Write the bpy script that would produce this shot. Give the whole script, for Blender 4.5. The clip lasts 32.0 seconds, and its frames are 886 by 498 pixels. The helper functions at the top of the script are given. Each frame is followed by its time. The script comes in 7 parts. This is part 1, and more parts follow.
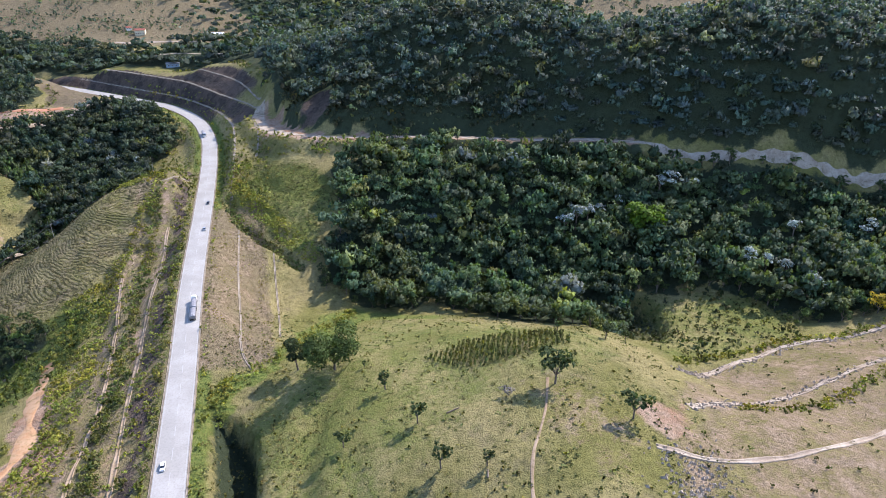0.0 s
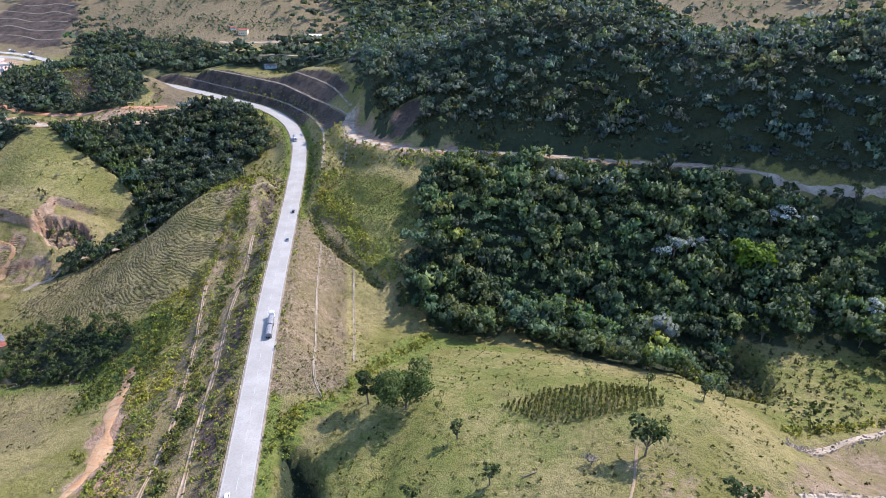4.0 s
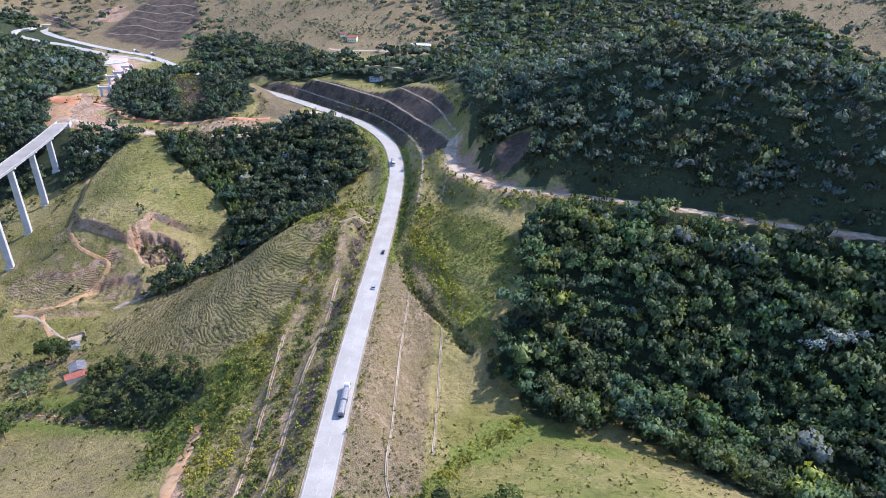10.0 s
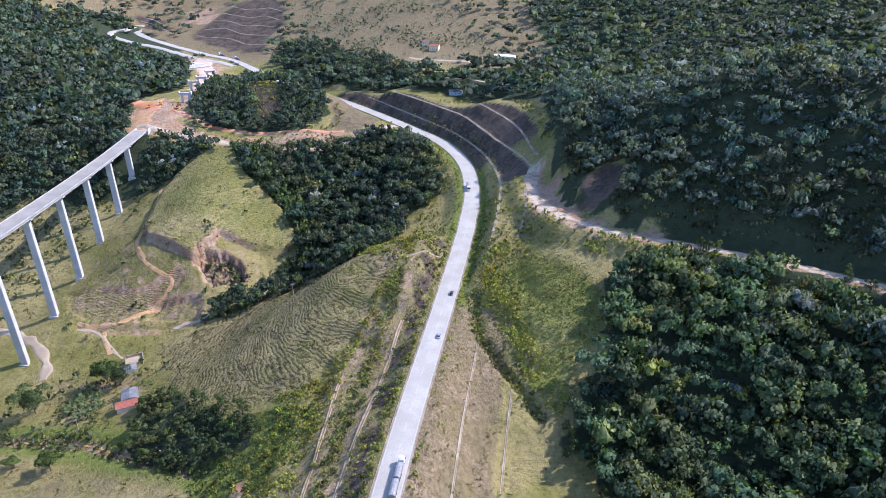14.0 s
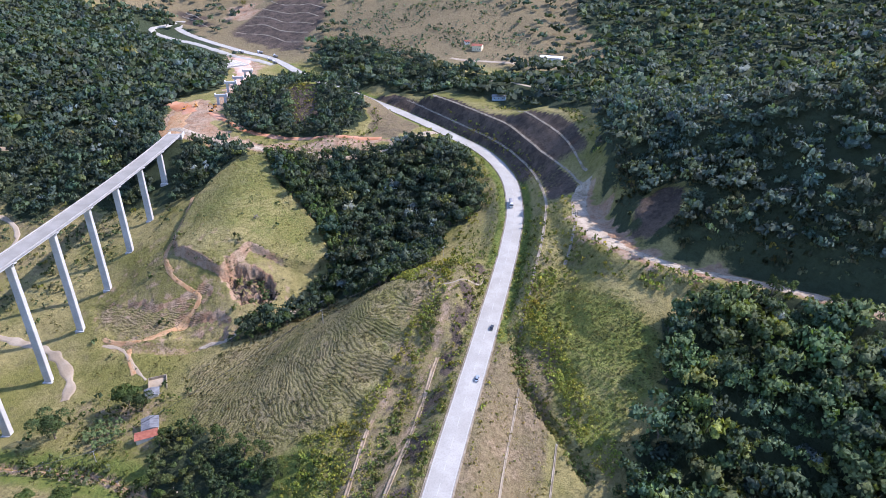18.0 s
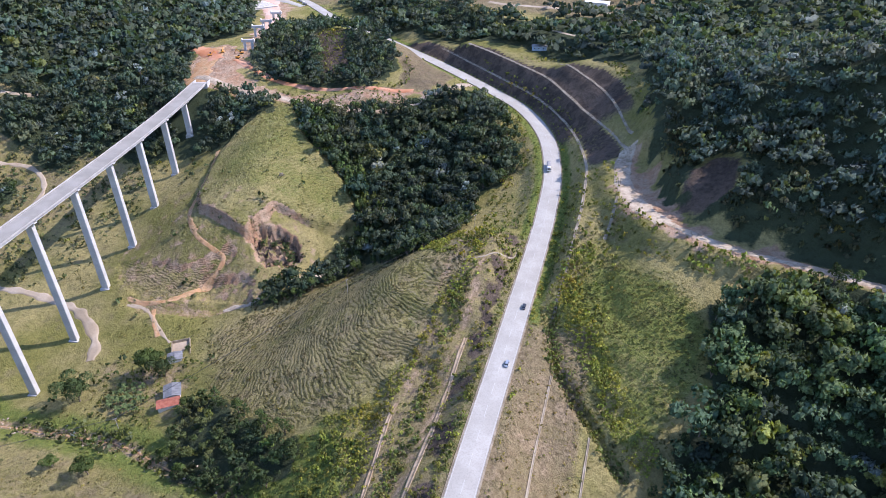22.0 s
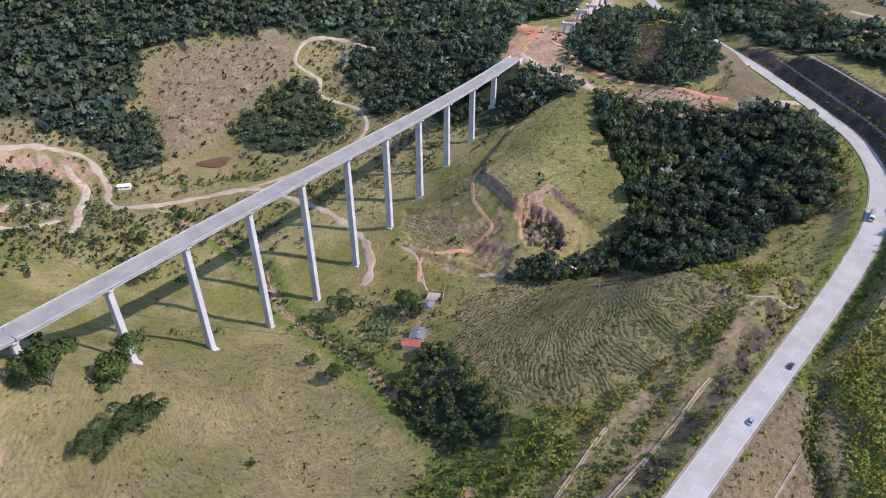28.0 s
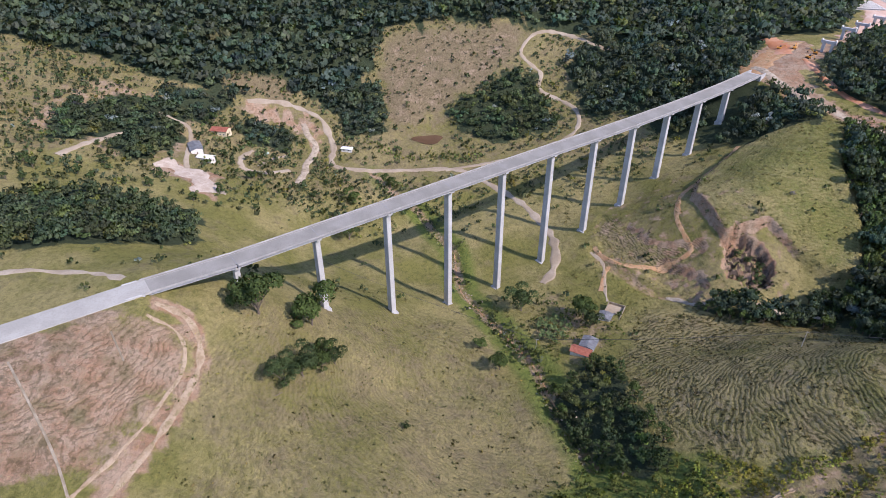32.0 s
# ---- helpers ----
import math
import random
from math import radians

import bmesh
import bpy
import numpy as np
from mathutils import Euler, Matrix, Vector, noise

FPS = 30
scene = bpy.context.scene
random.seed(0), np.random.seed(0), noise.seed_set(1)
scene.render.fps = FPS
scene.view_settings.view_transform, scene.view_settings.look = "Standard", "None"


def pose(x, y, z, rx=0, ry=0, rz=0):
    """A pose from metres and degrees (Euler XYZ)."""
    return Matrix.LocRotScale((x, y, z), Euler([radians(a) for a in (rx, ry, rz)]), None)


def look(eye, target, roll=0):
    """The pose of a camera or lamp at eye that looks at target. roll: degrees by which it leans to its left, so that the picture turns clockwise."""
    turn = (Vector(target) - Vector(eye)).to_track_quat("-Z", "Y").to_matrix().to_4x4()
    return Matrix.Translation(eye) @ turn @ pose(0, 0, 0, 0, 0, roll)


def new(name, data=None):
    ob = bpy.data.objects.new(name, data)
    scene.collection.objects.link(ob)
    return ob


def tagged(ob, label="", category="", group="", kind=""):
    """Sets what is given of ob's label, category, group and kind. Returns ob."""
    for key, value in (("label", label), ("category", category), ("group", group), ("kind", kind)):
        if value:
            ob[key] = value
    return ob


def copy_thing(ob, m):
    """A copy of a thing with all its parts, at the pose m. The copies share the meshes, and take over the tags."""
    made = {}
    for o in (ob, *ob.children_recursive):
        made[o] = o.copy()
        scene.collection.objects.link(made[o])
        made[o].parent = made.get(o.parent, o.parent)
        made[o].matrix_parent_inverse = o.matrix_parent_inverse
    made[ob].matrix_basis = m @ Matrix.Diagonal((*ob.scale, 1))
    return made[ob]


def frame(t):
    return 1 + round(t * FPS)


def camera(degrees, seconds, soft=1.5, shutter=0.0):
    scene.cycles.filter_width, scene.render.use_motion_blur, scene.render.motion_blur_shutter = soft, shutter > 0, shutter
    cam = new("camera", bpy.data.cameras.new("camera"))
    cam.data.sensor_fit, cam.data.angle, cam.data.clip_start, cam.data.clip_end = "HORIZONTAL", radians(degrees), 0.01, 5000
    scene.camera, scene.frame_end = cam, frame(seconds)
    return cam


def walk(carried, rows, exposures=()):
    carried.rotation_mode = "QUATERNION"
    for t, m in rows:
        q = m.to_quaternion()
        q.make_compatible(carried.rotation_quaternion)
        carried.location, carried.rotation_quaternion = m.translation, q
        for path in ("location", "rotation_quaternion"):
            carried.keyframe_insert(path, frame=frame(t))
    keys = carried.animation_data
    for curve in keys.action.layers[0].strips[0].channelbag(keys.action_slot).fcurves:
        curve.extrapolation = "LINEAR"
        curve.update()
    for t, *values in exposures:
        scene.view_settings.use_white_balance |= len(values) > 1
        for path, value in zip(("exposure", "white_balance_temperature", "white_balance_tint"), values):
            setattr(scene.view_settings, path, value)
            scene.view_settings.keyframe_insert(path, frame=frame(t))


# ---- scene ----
# ---------- camera: a drone that climbs slowly along the road, then turns left where it hovers
cam = camera(70.13, 32.0, 0.7)
PATH = [
    (0.0, -0.00, 0.00, 216.00, 0.00, -25.40, 0.16),
    (1.0, -0.28, 4.38, 217.45, 4.79, -25.34, 0.01),
    (2.0, -0.97, 9.20, 220.05, 7.68, -25.50, -0.06),
    (2.5, -1.38, 11.96, 220.88, 7.86, -25.52, -0.02),
    (4.5, -3.28, 24.30, 224.08, 8.38, -25.66, 0.02),
    (5.0, -4.04, 27.99, 225.12, 8.74, -25.70, 0.05),
    (6.0, -5.56, 35.74, 227.78, 10.58, -25.79, 0.04),
    (7.0, -7.19, 44.45, 229.78, 12.49, -25.83, 0.08),
    (8.0, -9.90, 53.65, 232.07, 14.62, -25.90, 0.07),
    (9.0, -12.76, 62.81, 234.67, 15.45, -26.03, 0.06),
    (10.0, -15.76, 72.28, 236.84, 17.80, -26.09, -0.17),
    (11.0, -18.63, 82.52, 238.58, 21.22, -26.12, -0.29),
    (12.0, -22.50, 92.03, 240.74, 24.61, -26.17, -0.36),
    (13.0, -26.96, 101.44, 241.68, 24.92, -26.10, -0.34),
    (14.0, -31.18, 110.96, 243.05, 25.06, -26.13, -0.22),
    (14.5, -33.85, 114.74, 244.03, 25.12, -26.12, -0.18),
    (16.5, -42.14, 130.37, 246.97, 26.91, -26.15, -0.07),
    (17.0, -43.87, 133.42, 247.68, 27.80, -26.36, -0.01),
    (18.0, -47.82, 140.35, 248.83, 28.63, -26.92, 0.01),
    (19.0, -50.87, 146.13, 250.15, 28.73, -27.92, 0.06),
    (20.0, -53.85, 152.51, 251.46, 28.92, -29.36, 0.13),
    (21.0, -56.92, 157.83, 252.15, 29.35, -30.76, 0.15),
    (22.0, -59.92, 162.15, 252.65, 31.84, -32.13, 0.12),
    (23.0, -61.98, 163.98, 254.25, 35.89, -33.17, 0.11),
    (24.0, -61.29, 163.92, 254.62, 40.60, -33.09, 0.04),
    (25.0, -61.75, 163.94, 254.30, 45.17, -33.06, -0.16),
    (25.5, -61.13, 164.09, 254.65, 47.60, -33.10, -0.02),
    (27.5, -61.08, 164.37, 254.31, 57.26, -33.17, 0.14),
    (28.0, -60.56, 164.54, 254.78, 59.68, -33.31, 0.18),
    (29.0, -60.48, 164.68, 254.98, 64.58, -33.47, -0.00),
    (30.0, -60.83, 164.73, 254.74, 69.65, -33.65, -0.00),
    (31.0, -60.71, 164.84, 254.72, 74.80, -33.75, 0.08),
    (32.0, -60.72, 164.98, 254.65, 79.91, -33.70, 0.16),
]
walk(cam, [(t, pose(x, y, z, 90 + pitch, roll, yaw)) for t, x, y, z, yaw, pitch, roll in PATH],
     exposures=[(0.0, 1.30, 6250, 21), (14.0, 1.36, 5950, 23), (22.0, 1.26, 6150, 24), (28.0, 0.96, 6250, 24), (32.0, 0.83, 6350, 24)])

# ---------- daylight: high sun ahead and to the right of the first view, clear sky
SUN_EL, SUN_X, SUN_Y = radians(43), 0.72, 0.69
world = bpy.data.worlds.new("sky")
scene.world = world
world.use_nodes = True
wn = world.node_tree.nodes
sky = wn.new("ShaderNodeTexSky")
sky.sky_type, sky.sun_disc = "NISHITA", False
sky.sun_elevation, sky.sun_rotation = SUN_EL, math.atan2(SUN_X, SUN_Y)
sky.air_density, sky.dust_density, sky.ozone_density = 1.0, 0.5, 3.0
wn["Background"].inputs["Strength"].default_value = 0.15
world.node_tree.links.new(sky.outputs[0], wn["Background"].inputs["Color"])
sun = new("sun", bpy.data.lights.new("sun", "SUN"))
sun.data.energy, sun.data.angle, sun.data.color = 3.0, radians(0.6), (1.0, 0.945, 0.86)
sun.matrix_world = look((0, 0, 600), (-SUN_X * 100 * math.cos(SUN_EL), -SUN_Y * 100 * math.cos(SUN_EL), 600 - 100 * math.sin(SUN_EL)))

# ---------- the lie of the land: a smooth sheet through hills, hollows and the road's line
PASTURE = [(-80, 120, 46), (-84, 178, 51), (-63, 229, 56), (-22, 198, 66), (-2, 173, 73), (47, 217, 74), (74, 209, 70), (119, 213, 52),
           (-11, 285, 40), (7, 298, 35), (30, 110, 78), (-30, 60, 62), (90, 60, 80), (150, 120, 70)]
EAST = [(-48, 311, 30), (20, 335, 26), (100, 320, 30), (190, 290, 36), (130, 262, 40), (170, 205, 58), (230, 180, 72), (300, 240, 70), (300, 330, 62),
        (-85, 308, 33), (-104, 339, 49), (-72, 391, 70), (60, 390, 68), (-20, 400, 72), (150, 370, 60)]
HILL = [(-104, 459, 91), (-40, 452, 88), (12, 446, 89), (98, 440, 96), (170, 420, 100), (260, 392, 84), (-147, 511, 95), (-96, 480, 104), (-92, 514, 117), (-70, 500, 121), (-20, 476, 114), (45, 474, 110), (120, 456, 124), (120, 480, 147), (120, 508, 157), (190, 438, 132), (190, 462, 155), (260, 418, 140), (260, 442, 164),
        (-66, 478, 114), (-65, 550, 152), (-4, 552, 172), (52, 552, 173), (105, 548, 150), (160, 552, 150), (200, 548, 158), (235, 540, 166), (284, 535, 168), (357, 530, 170), (-60, 690, 126), (20, 700, 134), (130, 640, 128), (150, 750, 126), (300, 680, 138)]
CURVE = [(-148, 386, 63), (-184, 425, 79), (-165, 583, 122), (-215, 618, 112), (-150, 640, 128), (-290, 692, 106), (-377, 708, 99), (-250, 668, 108), (-320, 672, 102), (-185, 560, 106), (-160, 540, 104), (-383, 845, 118), (-288, 830, 114),
         (-410, 735, 106), (-370, 551, 77), (-330, 534, 55), (-280, 520, 52), (-250, 450, 46), (-288, 582, 78), (-315, 598, 79), (-262, 560, 74), (-425, 606, 90), (-440, 570, 78), (-224, 379, 69), (-184, 350, 57)]
VALLEY = [(-261, 305, 28), (-244, 285, 27), (-212, 280, 30), (-227, 258, 18), (-303, 290, 13), (-320, 270, 8), (-403, 305, 0), (-423, 331, 9), (-450, 372, 20),
          (-467, 406, 29), (-494, 448, 38), (-379, 334, 9), (-356, 363, 10), (-400, 394, 45), (-358, 393, 38), (-413, 397, 40), (-401, 466, 64), (-300, 420, 16),
          (-390, 258, -4), (-373, 222, -1), (-356, 184, 14), (-340, 148, 37), (-322, 110, 70), (-310, 74, 83), (-524, 507, 80), (-265, 240, 12),
          (-378, 165, 12), (-395, 148, 11.5), (-412, 132, 12), (-388, 206, -0.6), (-409, 186, 1), (-439, 156, 2), (-424, 227, -8), (-454, 198, -5), (-481, 228, -8)]
SOUTH = [(-300, 30, 84), (-270, 0, 86), (-230, 60, 74), (-260, 110, 58), (-230, 160, 42), (-190, 210, 34), (-170, 150, 44), (-200, 100, 56), (-150, 60, 62), (-290, 180, 20),
         (-380, 60, 62), (-425, 104, 28), (-360, 10, 80), (-470, 60, 42)]
FAR = [(-470, 250, -2), (-540, 180, 2), (-520, 330, 6), (-600, 380, 30), (-560, 460, 52), (-640, 250, 24), (-700, 180, 40), (-720, 330, 80), (-800, 250, 110), (-950, 300, 170),
       (-700, 480, 90), (-850, 520, 140), (-620, 100, 20), (-700, 30, 60), (-850, 60, 110), (-600, -60, 70), (-450, -80, 70), (-620, 620, 90), (-662, 784, 97), (-576, 752, 88)]
OUTER = [(-900, 760, 110), (-1100, 900, 190), (-750, 980, 150), (-480, 1050, 190), (-250, 1050, 170), (0, 950, 150), (250, 900, 170), (500, 700, 190), (-100, 1300, 220), (-900, 1300, 240),
         (600, 300, 110), (500, 0, 90), (0, -300, 80), (-600, -400, 110), (-1300, 200, 250), (-1300, 700, 260), (400, 1300, 260), (900, 700, 240), (-1700, 1700, 340), (1200, 1700, 340), (-400, 2000, 340), (1500, -500, 250), (-2000, -600, 330), (-2200, 600, 340)]
KNOLL = [(-462, 640, 106), (-505, 635, 101), (-432, 655, 104), (-408, 648, 99), (-384, 640, 92), (-480, 598, 91), (-545, 660, 94), (-500, 690, 98)]
ROAD = [(-60, 40, 47), (-76, 100, 50), (-93, 158, 52.7), (-110, 217, 55.4), (-132, 291, 58.7), (-155, 376, 62.5), (-174, 446, 67), (-184, 480, 69.4), (-200, 525, 72.5), (-226, 572, 76), (-262, 609, 78.6),
        (-305, 634, 80.2), (-375, 668, 83), (-430, 691, 85), (-500, 720, 87), (-566, 744, 89), (-636, 781, 92), (-681, 799, 94), (-724, 804, 96), (-791, 817, 100), (-858, 830, 106), (-900, 846, 111), (-925, 875, 117)]
APPROACH = [(-306, 74, 85.0), (-293, 47, 85.3), (-281, 22, 85.8), (-262, -18, 86.6), (-238, -70, 87.5), (-210, -140, 88)]
CONTROL = np.array(PASTURE + EAST + HILL + CURVE + VALLEY + SOUTH + FAR + OUTER + KNOLL + ROAD, float)
SOFT2 = 18.0 ** 2


def smooth(a, b, v):
    s = np.clip((v - a) / (b - a), 0, 1)
    return s * s * (3 - 2 * s)


def spread_fit(c):
    n = len(c)
    r = np.sqrt((c[:, None, 0] - c[None, :, 0]) ** 2 + (c[:, None, 1] - c[None, :, 1]) ** 2 + SOFT2)
    m = np.zeros((n + 3, n + 3))
    m[:n, :n] = -r + np.eye(n) * 3.0
    m[:n, n], m[:n, n + 1:], m[n, :n], m[n + 1:, :n] = 1, c[:, :2] / 100, 1, c[:, :2].T / 100
    return np.linalg.solve(m, np.concatenate([c[:, 2], np.zeros(3)]))


WEIGHT = spread_fit(CONTROL)


def bare_land(x, y):
    z = WEIGHT[len(CONTROL)] + (WEIGHT[-2] * x + WEIGHT[-1] * y) / 100
    for (cx, cy, _), w in zip(CONTROL, WEIGHT):
        z = z - w * np.sqrt((x - cx) ** 2 + (y - cy) ** 2 + SOFT2)
    return z


def curve_through(points, step=4.0):
    """A Catmull-Rom line through the points, cut into equal steps."""
    p = np.array(points, float)
    p = np.vstack([2 * p[0] - p[1], p, 2 * p[-1] - p[-2]])
    out = []
    for a, b, c, d in zip(p[:-3], p[1:-2], p[2:-1], p[3:]):
        n = max(2, int(np.linalg.norm(c[:2] - b[:2]) / step))
        for s in np.arange(n) / n:
            out.append(0.5 * (2 * b + (c - a) * s + (2 * a - 5 * b + 4 * c - d) * s ** 2 + (3 * b - a - 3 * c + d) * s ** 3))
    return np.array(out + [p[-2]])


ROAD_LINE = curve_through(ROAD, 12.0)


def beside(line, x, y):
    """Distance to a line (positive to its right), its height there and how far along it that is."""
    best = np.full(np.shape(x), 1e9)
    side, high, along = np.zeros(np.shape(x)), np.zeros(np.shape(x)), np.zeros(np.shape(x))
    run = 0.0
    for a, b in zip(line[:-1], line[1:]):
        dx, dy = b[0] - a[0], b[1] - a[1]
        l2 = dx * dx + dy * dy
        s = np.clip(((x - a[0]) * dx + (y - a[1]) * dy) / l2, 0, 1)
        px, py = x - a[0] - s * dx, y - a[1] - s * dy
        d = np.hypot(px, py)
        near = d < best
        best = np.where(near, d, best)
        side = np.where(near, np.where(dx * py - dy * px < 0, 1.0, -1.0), side)
        if line.shape[1] > 2:
            high = np.where(near, a[2] + s * (b[2] - a[2]), high)
        along = np.where(near, run + s * math.sqrt(l2), along)
        run += math.sqrt(l2)
    return best * side, high, along


def ripple(x, y, size, seed):
    """Cheap rolling unevenness, about -1 to 1."""
    r = np.random.RandomState(seed)
    v = 0
    for k in range(6):
        a, ph, f = r.uniform(0, 6.28), r.uniform(0, 6.28), r.uniform(0.6, 1.7) * 6.28 / size
        v = v + np.sin((x * math.cos(a) + y * math.sin(a)) * f + ph + 1.3 * np.sin((x * math.sin(a) - y * math.cos(a)) * f * 0.7 + ph * 2))
    return v / 3.5


def inside(poly, x, y, soft=4.0):
    """1 inside the outline, 0 outside, softened over its edge."""
    p = np.array(poly, float)
    q = np.roll(p, -1, 0)
    best, odd = np.full(np.shape(x), 1e9), np.zeros(np.shape(x), bool)
    for (ax, ay), (bx, by) in zip(p, q):
        dx, dy = bx - ax, by - ay
        s = np.clip(((x - ax) * dx + (y - ay) * dy) / (dx * dx + dy * dy + 1e-9), 0, 1)
        best = np.minimum(best, np.hypot(x - ax - s * dx, y - ay - s * dy))
        if ay != by:
            odd ^= ((ay > y) != (by > y)) & (x < (bx - ax) * (y - ay) / (by - ay) + ax)
    return smooth(-soft, soft, np.where(odd, best, -best))


# outlines in plan
TERRACE = [(-453, 501), (-433, 527), (-387, 492), (-341, 477), (-318, 463), (-319, 447), (-338, 434), (-360, 426), (-359, 397), (-400, 396), (-421, 411), (-447, 455)]
BOWL = [(-357, 396), (-361, 406), (-356, 411), (-347, 418), (-337, 419), (-328, 413), (-325, 402), (-338, 392)]
SCAR = [(-440, 352), (-424, 357), (-404, 361), (-388, 364), (-372, 377), (-366, 388), (-358, 386), (-362, 372), (-370, 352), (-380, 343), (-401, 337), (-424, 340)]
PIT = [(-372, 365), (-358, 373), (-345, 380), (-338, 379), (-334, 368), (-352, 362), (-366, 356)]
HOLLOW = [(74, 310), (90, 318), (112, 318), (120, 306), (119, 285), (108, 262), (92, 262), (76, 270)]
GULLY = [(-92, 197), (-83, 192), (-76, 187), (-70, 179), (-66, 166), (-62, 150), (-64, 138), (-74, 146), (-82, 170), (-88, 188)]
FURROWS = [(-331, 335), (-314, 372), (-282, 424), (-211, 402), (-195, 413), (-194, 379), (-190, 342), (-196, 314), (-213, 299), (-244, 290), (-292, 303)]
CREEK = [(-404, 332), (-386, 335), (-359, 347), (-346, 358), (-330, 369), (-326, 385), (-316, 401), (-296, 432), (-270, 470)]
STREAM = [(-225, 262), (-262, 258), (-300, 258), (-330, 252), (-362, 243), (-392, 236), (-440, 240), (-500, 225), (-560, 190)]
CUT_FROM = float(beside(ROAD_LINE, np.array(-176.0), np.array(450.0))[2])
CUT_TO = float(beside(ROAD_LINE, np.array(-430.0), np.array(691.0))[2])


def stepped(u, step, flat):
    k = np.floor(u / step)
    return step * (k + smooth(flat, 1.0, u / step - k))


# the three benches of the cutting: how far along the road, how far from its middle, how high above it
BENCHES = (((350, 400, 450, 490, 520, 540, 560, 580, 610, 650, 715, 770), (17, 19, 20.5, 20.7, 18.5, 17, 15.8, 14.6, 13.4, 14, 15, 18), (0.5, 8.5, 12, 12, 10.5, 9, 7.5, 6.8, 6.5, 6.5, 6.5, 6.5)),
           ((380, 470, 497, 511, 525, 542, 560, 588, 600, 625, 667, 700, 730), (42, 46, 45, 42, 38.5, 32, 26, 24, 24.5, 26.5, 26.5, 26, 24), (6, 18, 19.5, 19.5, 19.5, 19, 19, 19, 19, 19, 19, 19, 19)),
           ((400, 510, 530, 551, 565, 590, 618, 660, 730), (54, 50, 46.5, 44, 42, 40, 40, 41, 40), (9, 21, 25, 29, 30, 30, 30, 27, 25)))
CREST = ((345, 380, 440, 500, 540, 580, 610, 628, 650, 700, 735, 748, 770, 790, 815), (3, 12, 20, 26, 36, 38, 33, 24, 20.5, 21, 19, 11, 9, 7, 1.5))


def cut_profile(a, s):
    """Height above the road on the cut side: steep faces with narrow benches, up to the crest."""
    top = np.interp(s, *CREST) + 0.05 * np.maximum(a - 26, 0)
    z, at, low = np.zeros(np.shape(a)), 7.6 + 3.6 * smooth(360, 400, s) * (1 - smooth(490, 550, s)), np.zeros(np.shape(a))
    for run, off, high in BENCHES:
        o, g = np.interp(s, run, off), np.interp(s, run, high)
        z = z + (g - low) * np.clip((a - at) / np.maximum(o - 1.6 - at, 1.0), 0, 1)
        at, low = o + 1.4, g
    z = z + 0.75 * np.maximum(a - at, 0)
    return np.minimum(z, top)


def cut_reach(s):
    near = smooth(470, 560, s)
    return 30 + 26 * near, 52 + 30 * near


def land(x, y):
    x, y = np.asarray(x, float), np.asarray(y, float)
    d, h, s = beside(ROAD_LINE, x, y)
    a = np.abs(d)
    z = bare_land(x, y)
    off = smooth(5, 60, a)
    z = z + 1.5 * ripple(x, y, 90, 3) * off + 0.35 * ripple(x, y, 22, 5) * smooth(8, 30, a)
    z = z + (3.5 * ripple(x, y, 110, 61) + 3.0 * ripple(x, y, 45, 62)) * smooth(462, 500, y) * smooth(-150, -90, x) * (1 - smooth(640, 760, y))
    # benches of the earthworks
    cut = smooth(345, 380, s) * (1 - smooth(790, 830, s)) * (d > 0) * (1 - smooth(*cut_reach(s), a))
    z = z + cut * (h + cut_profile(a, s) - z)
    fill = (1 - smooth(CUT_FROM - 60, CUT_FROM - 20, s)) * (1 - smooth(48, 70, a)) * smooth(60, 90, s)
    z = z + 0.8 * fill * (stepped(z - h + 3.0, 7.0, 0.35) - (z - h + 3.0))
    # raised field with its scarp, the washed-out bowl, the gully by the road, the watercourses
    z = z + 5.0 * inside(TERRACE, x, y, 1.0) - (8.5 + 2.5 * ripple(x, y, 6, 9)) * inside(BOWL, x + 1.8 * ripple(x, y, 9, 19), y + 1.8 * ripple(x, y, 10, 18), 1.4) - (15.0 + 1.5 * ripple(x, y, 9, 9)) * inside(GULLY, x, y, 1.5) - (9.0 + 2.0 * ripple(x, y, 11, 17)) * inside(HOLLOW, x + 2 * ripple(x, y, 13, 16), y, 2.4)
    z = z - 2.2 * (1 - smooth(1.5, 6, np.abs(beside(CREEK_LINE, x, y)[0]))) - 2.0 * (1 - smooth(1.5, 7, np.abs(beside(STREAM_LINE, x, y)[0])))
    lake = np.hypot((x + 606) / 14, (y - 247) / 22)
    z = z + (1 - smooth(0.8, 1.9, lake)) * (POND_AT - 1.0 - z)
    z = z - (1.7 + 0.5 * ripple(x, y, 7, 8)) * inside(SCAR, x + 1.5 * ripple(x, y, 9, 28), y + 1.5 * ripple(x, y, 8, 29), 1.8) - (2.6 + 1.0 * ripple(x, y, 6, 7)) * inside(PIT, x + 1.5 * ripple(x, y, 9, 38), y, 1.5)
    z = z - 3.5 * (1 - smooth(1.0, 3.5, np.abs(beside(DITCH_LINE, x, y)[0])))
    reach = np.where(d > 0, 26.0 - 17.0 * cut, 20.0)
    k = smooth(7.2, reach, a)
    z = (h - 0.3) * (1 - k) + z * k
    d3, h3, _ = beside(LEVEL_LINE, x, y)
    k = smooth(0, 11, np.abs(d3) - 5.5 - 4.5 * smooth(-90, -120, x))
    z = h3 * (1 - k) + z * k
    d2, h2, _ = beside(APPROACH_LINE, x, y)
    k = smooth(7.5, 24, np.abs(d2) + 30 * smooth(72, 82, y))
    return (h2 - 0.3) * (1 - k) + z * k


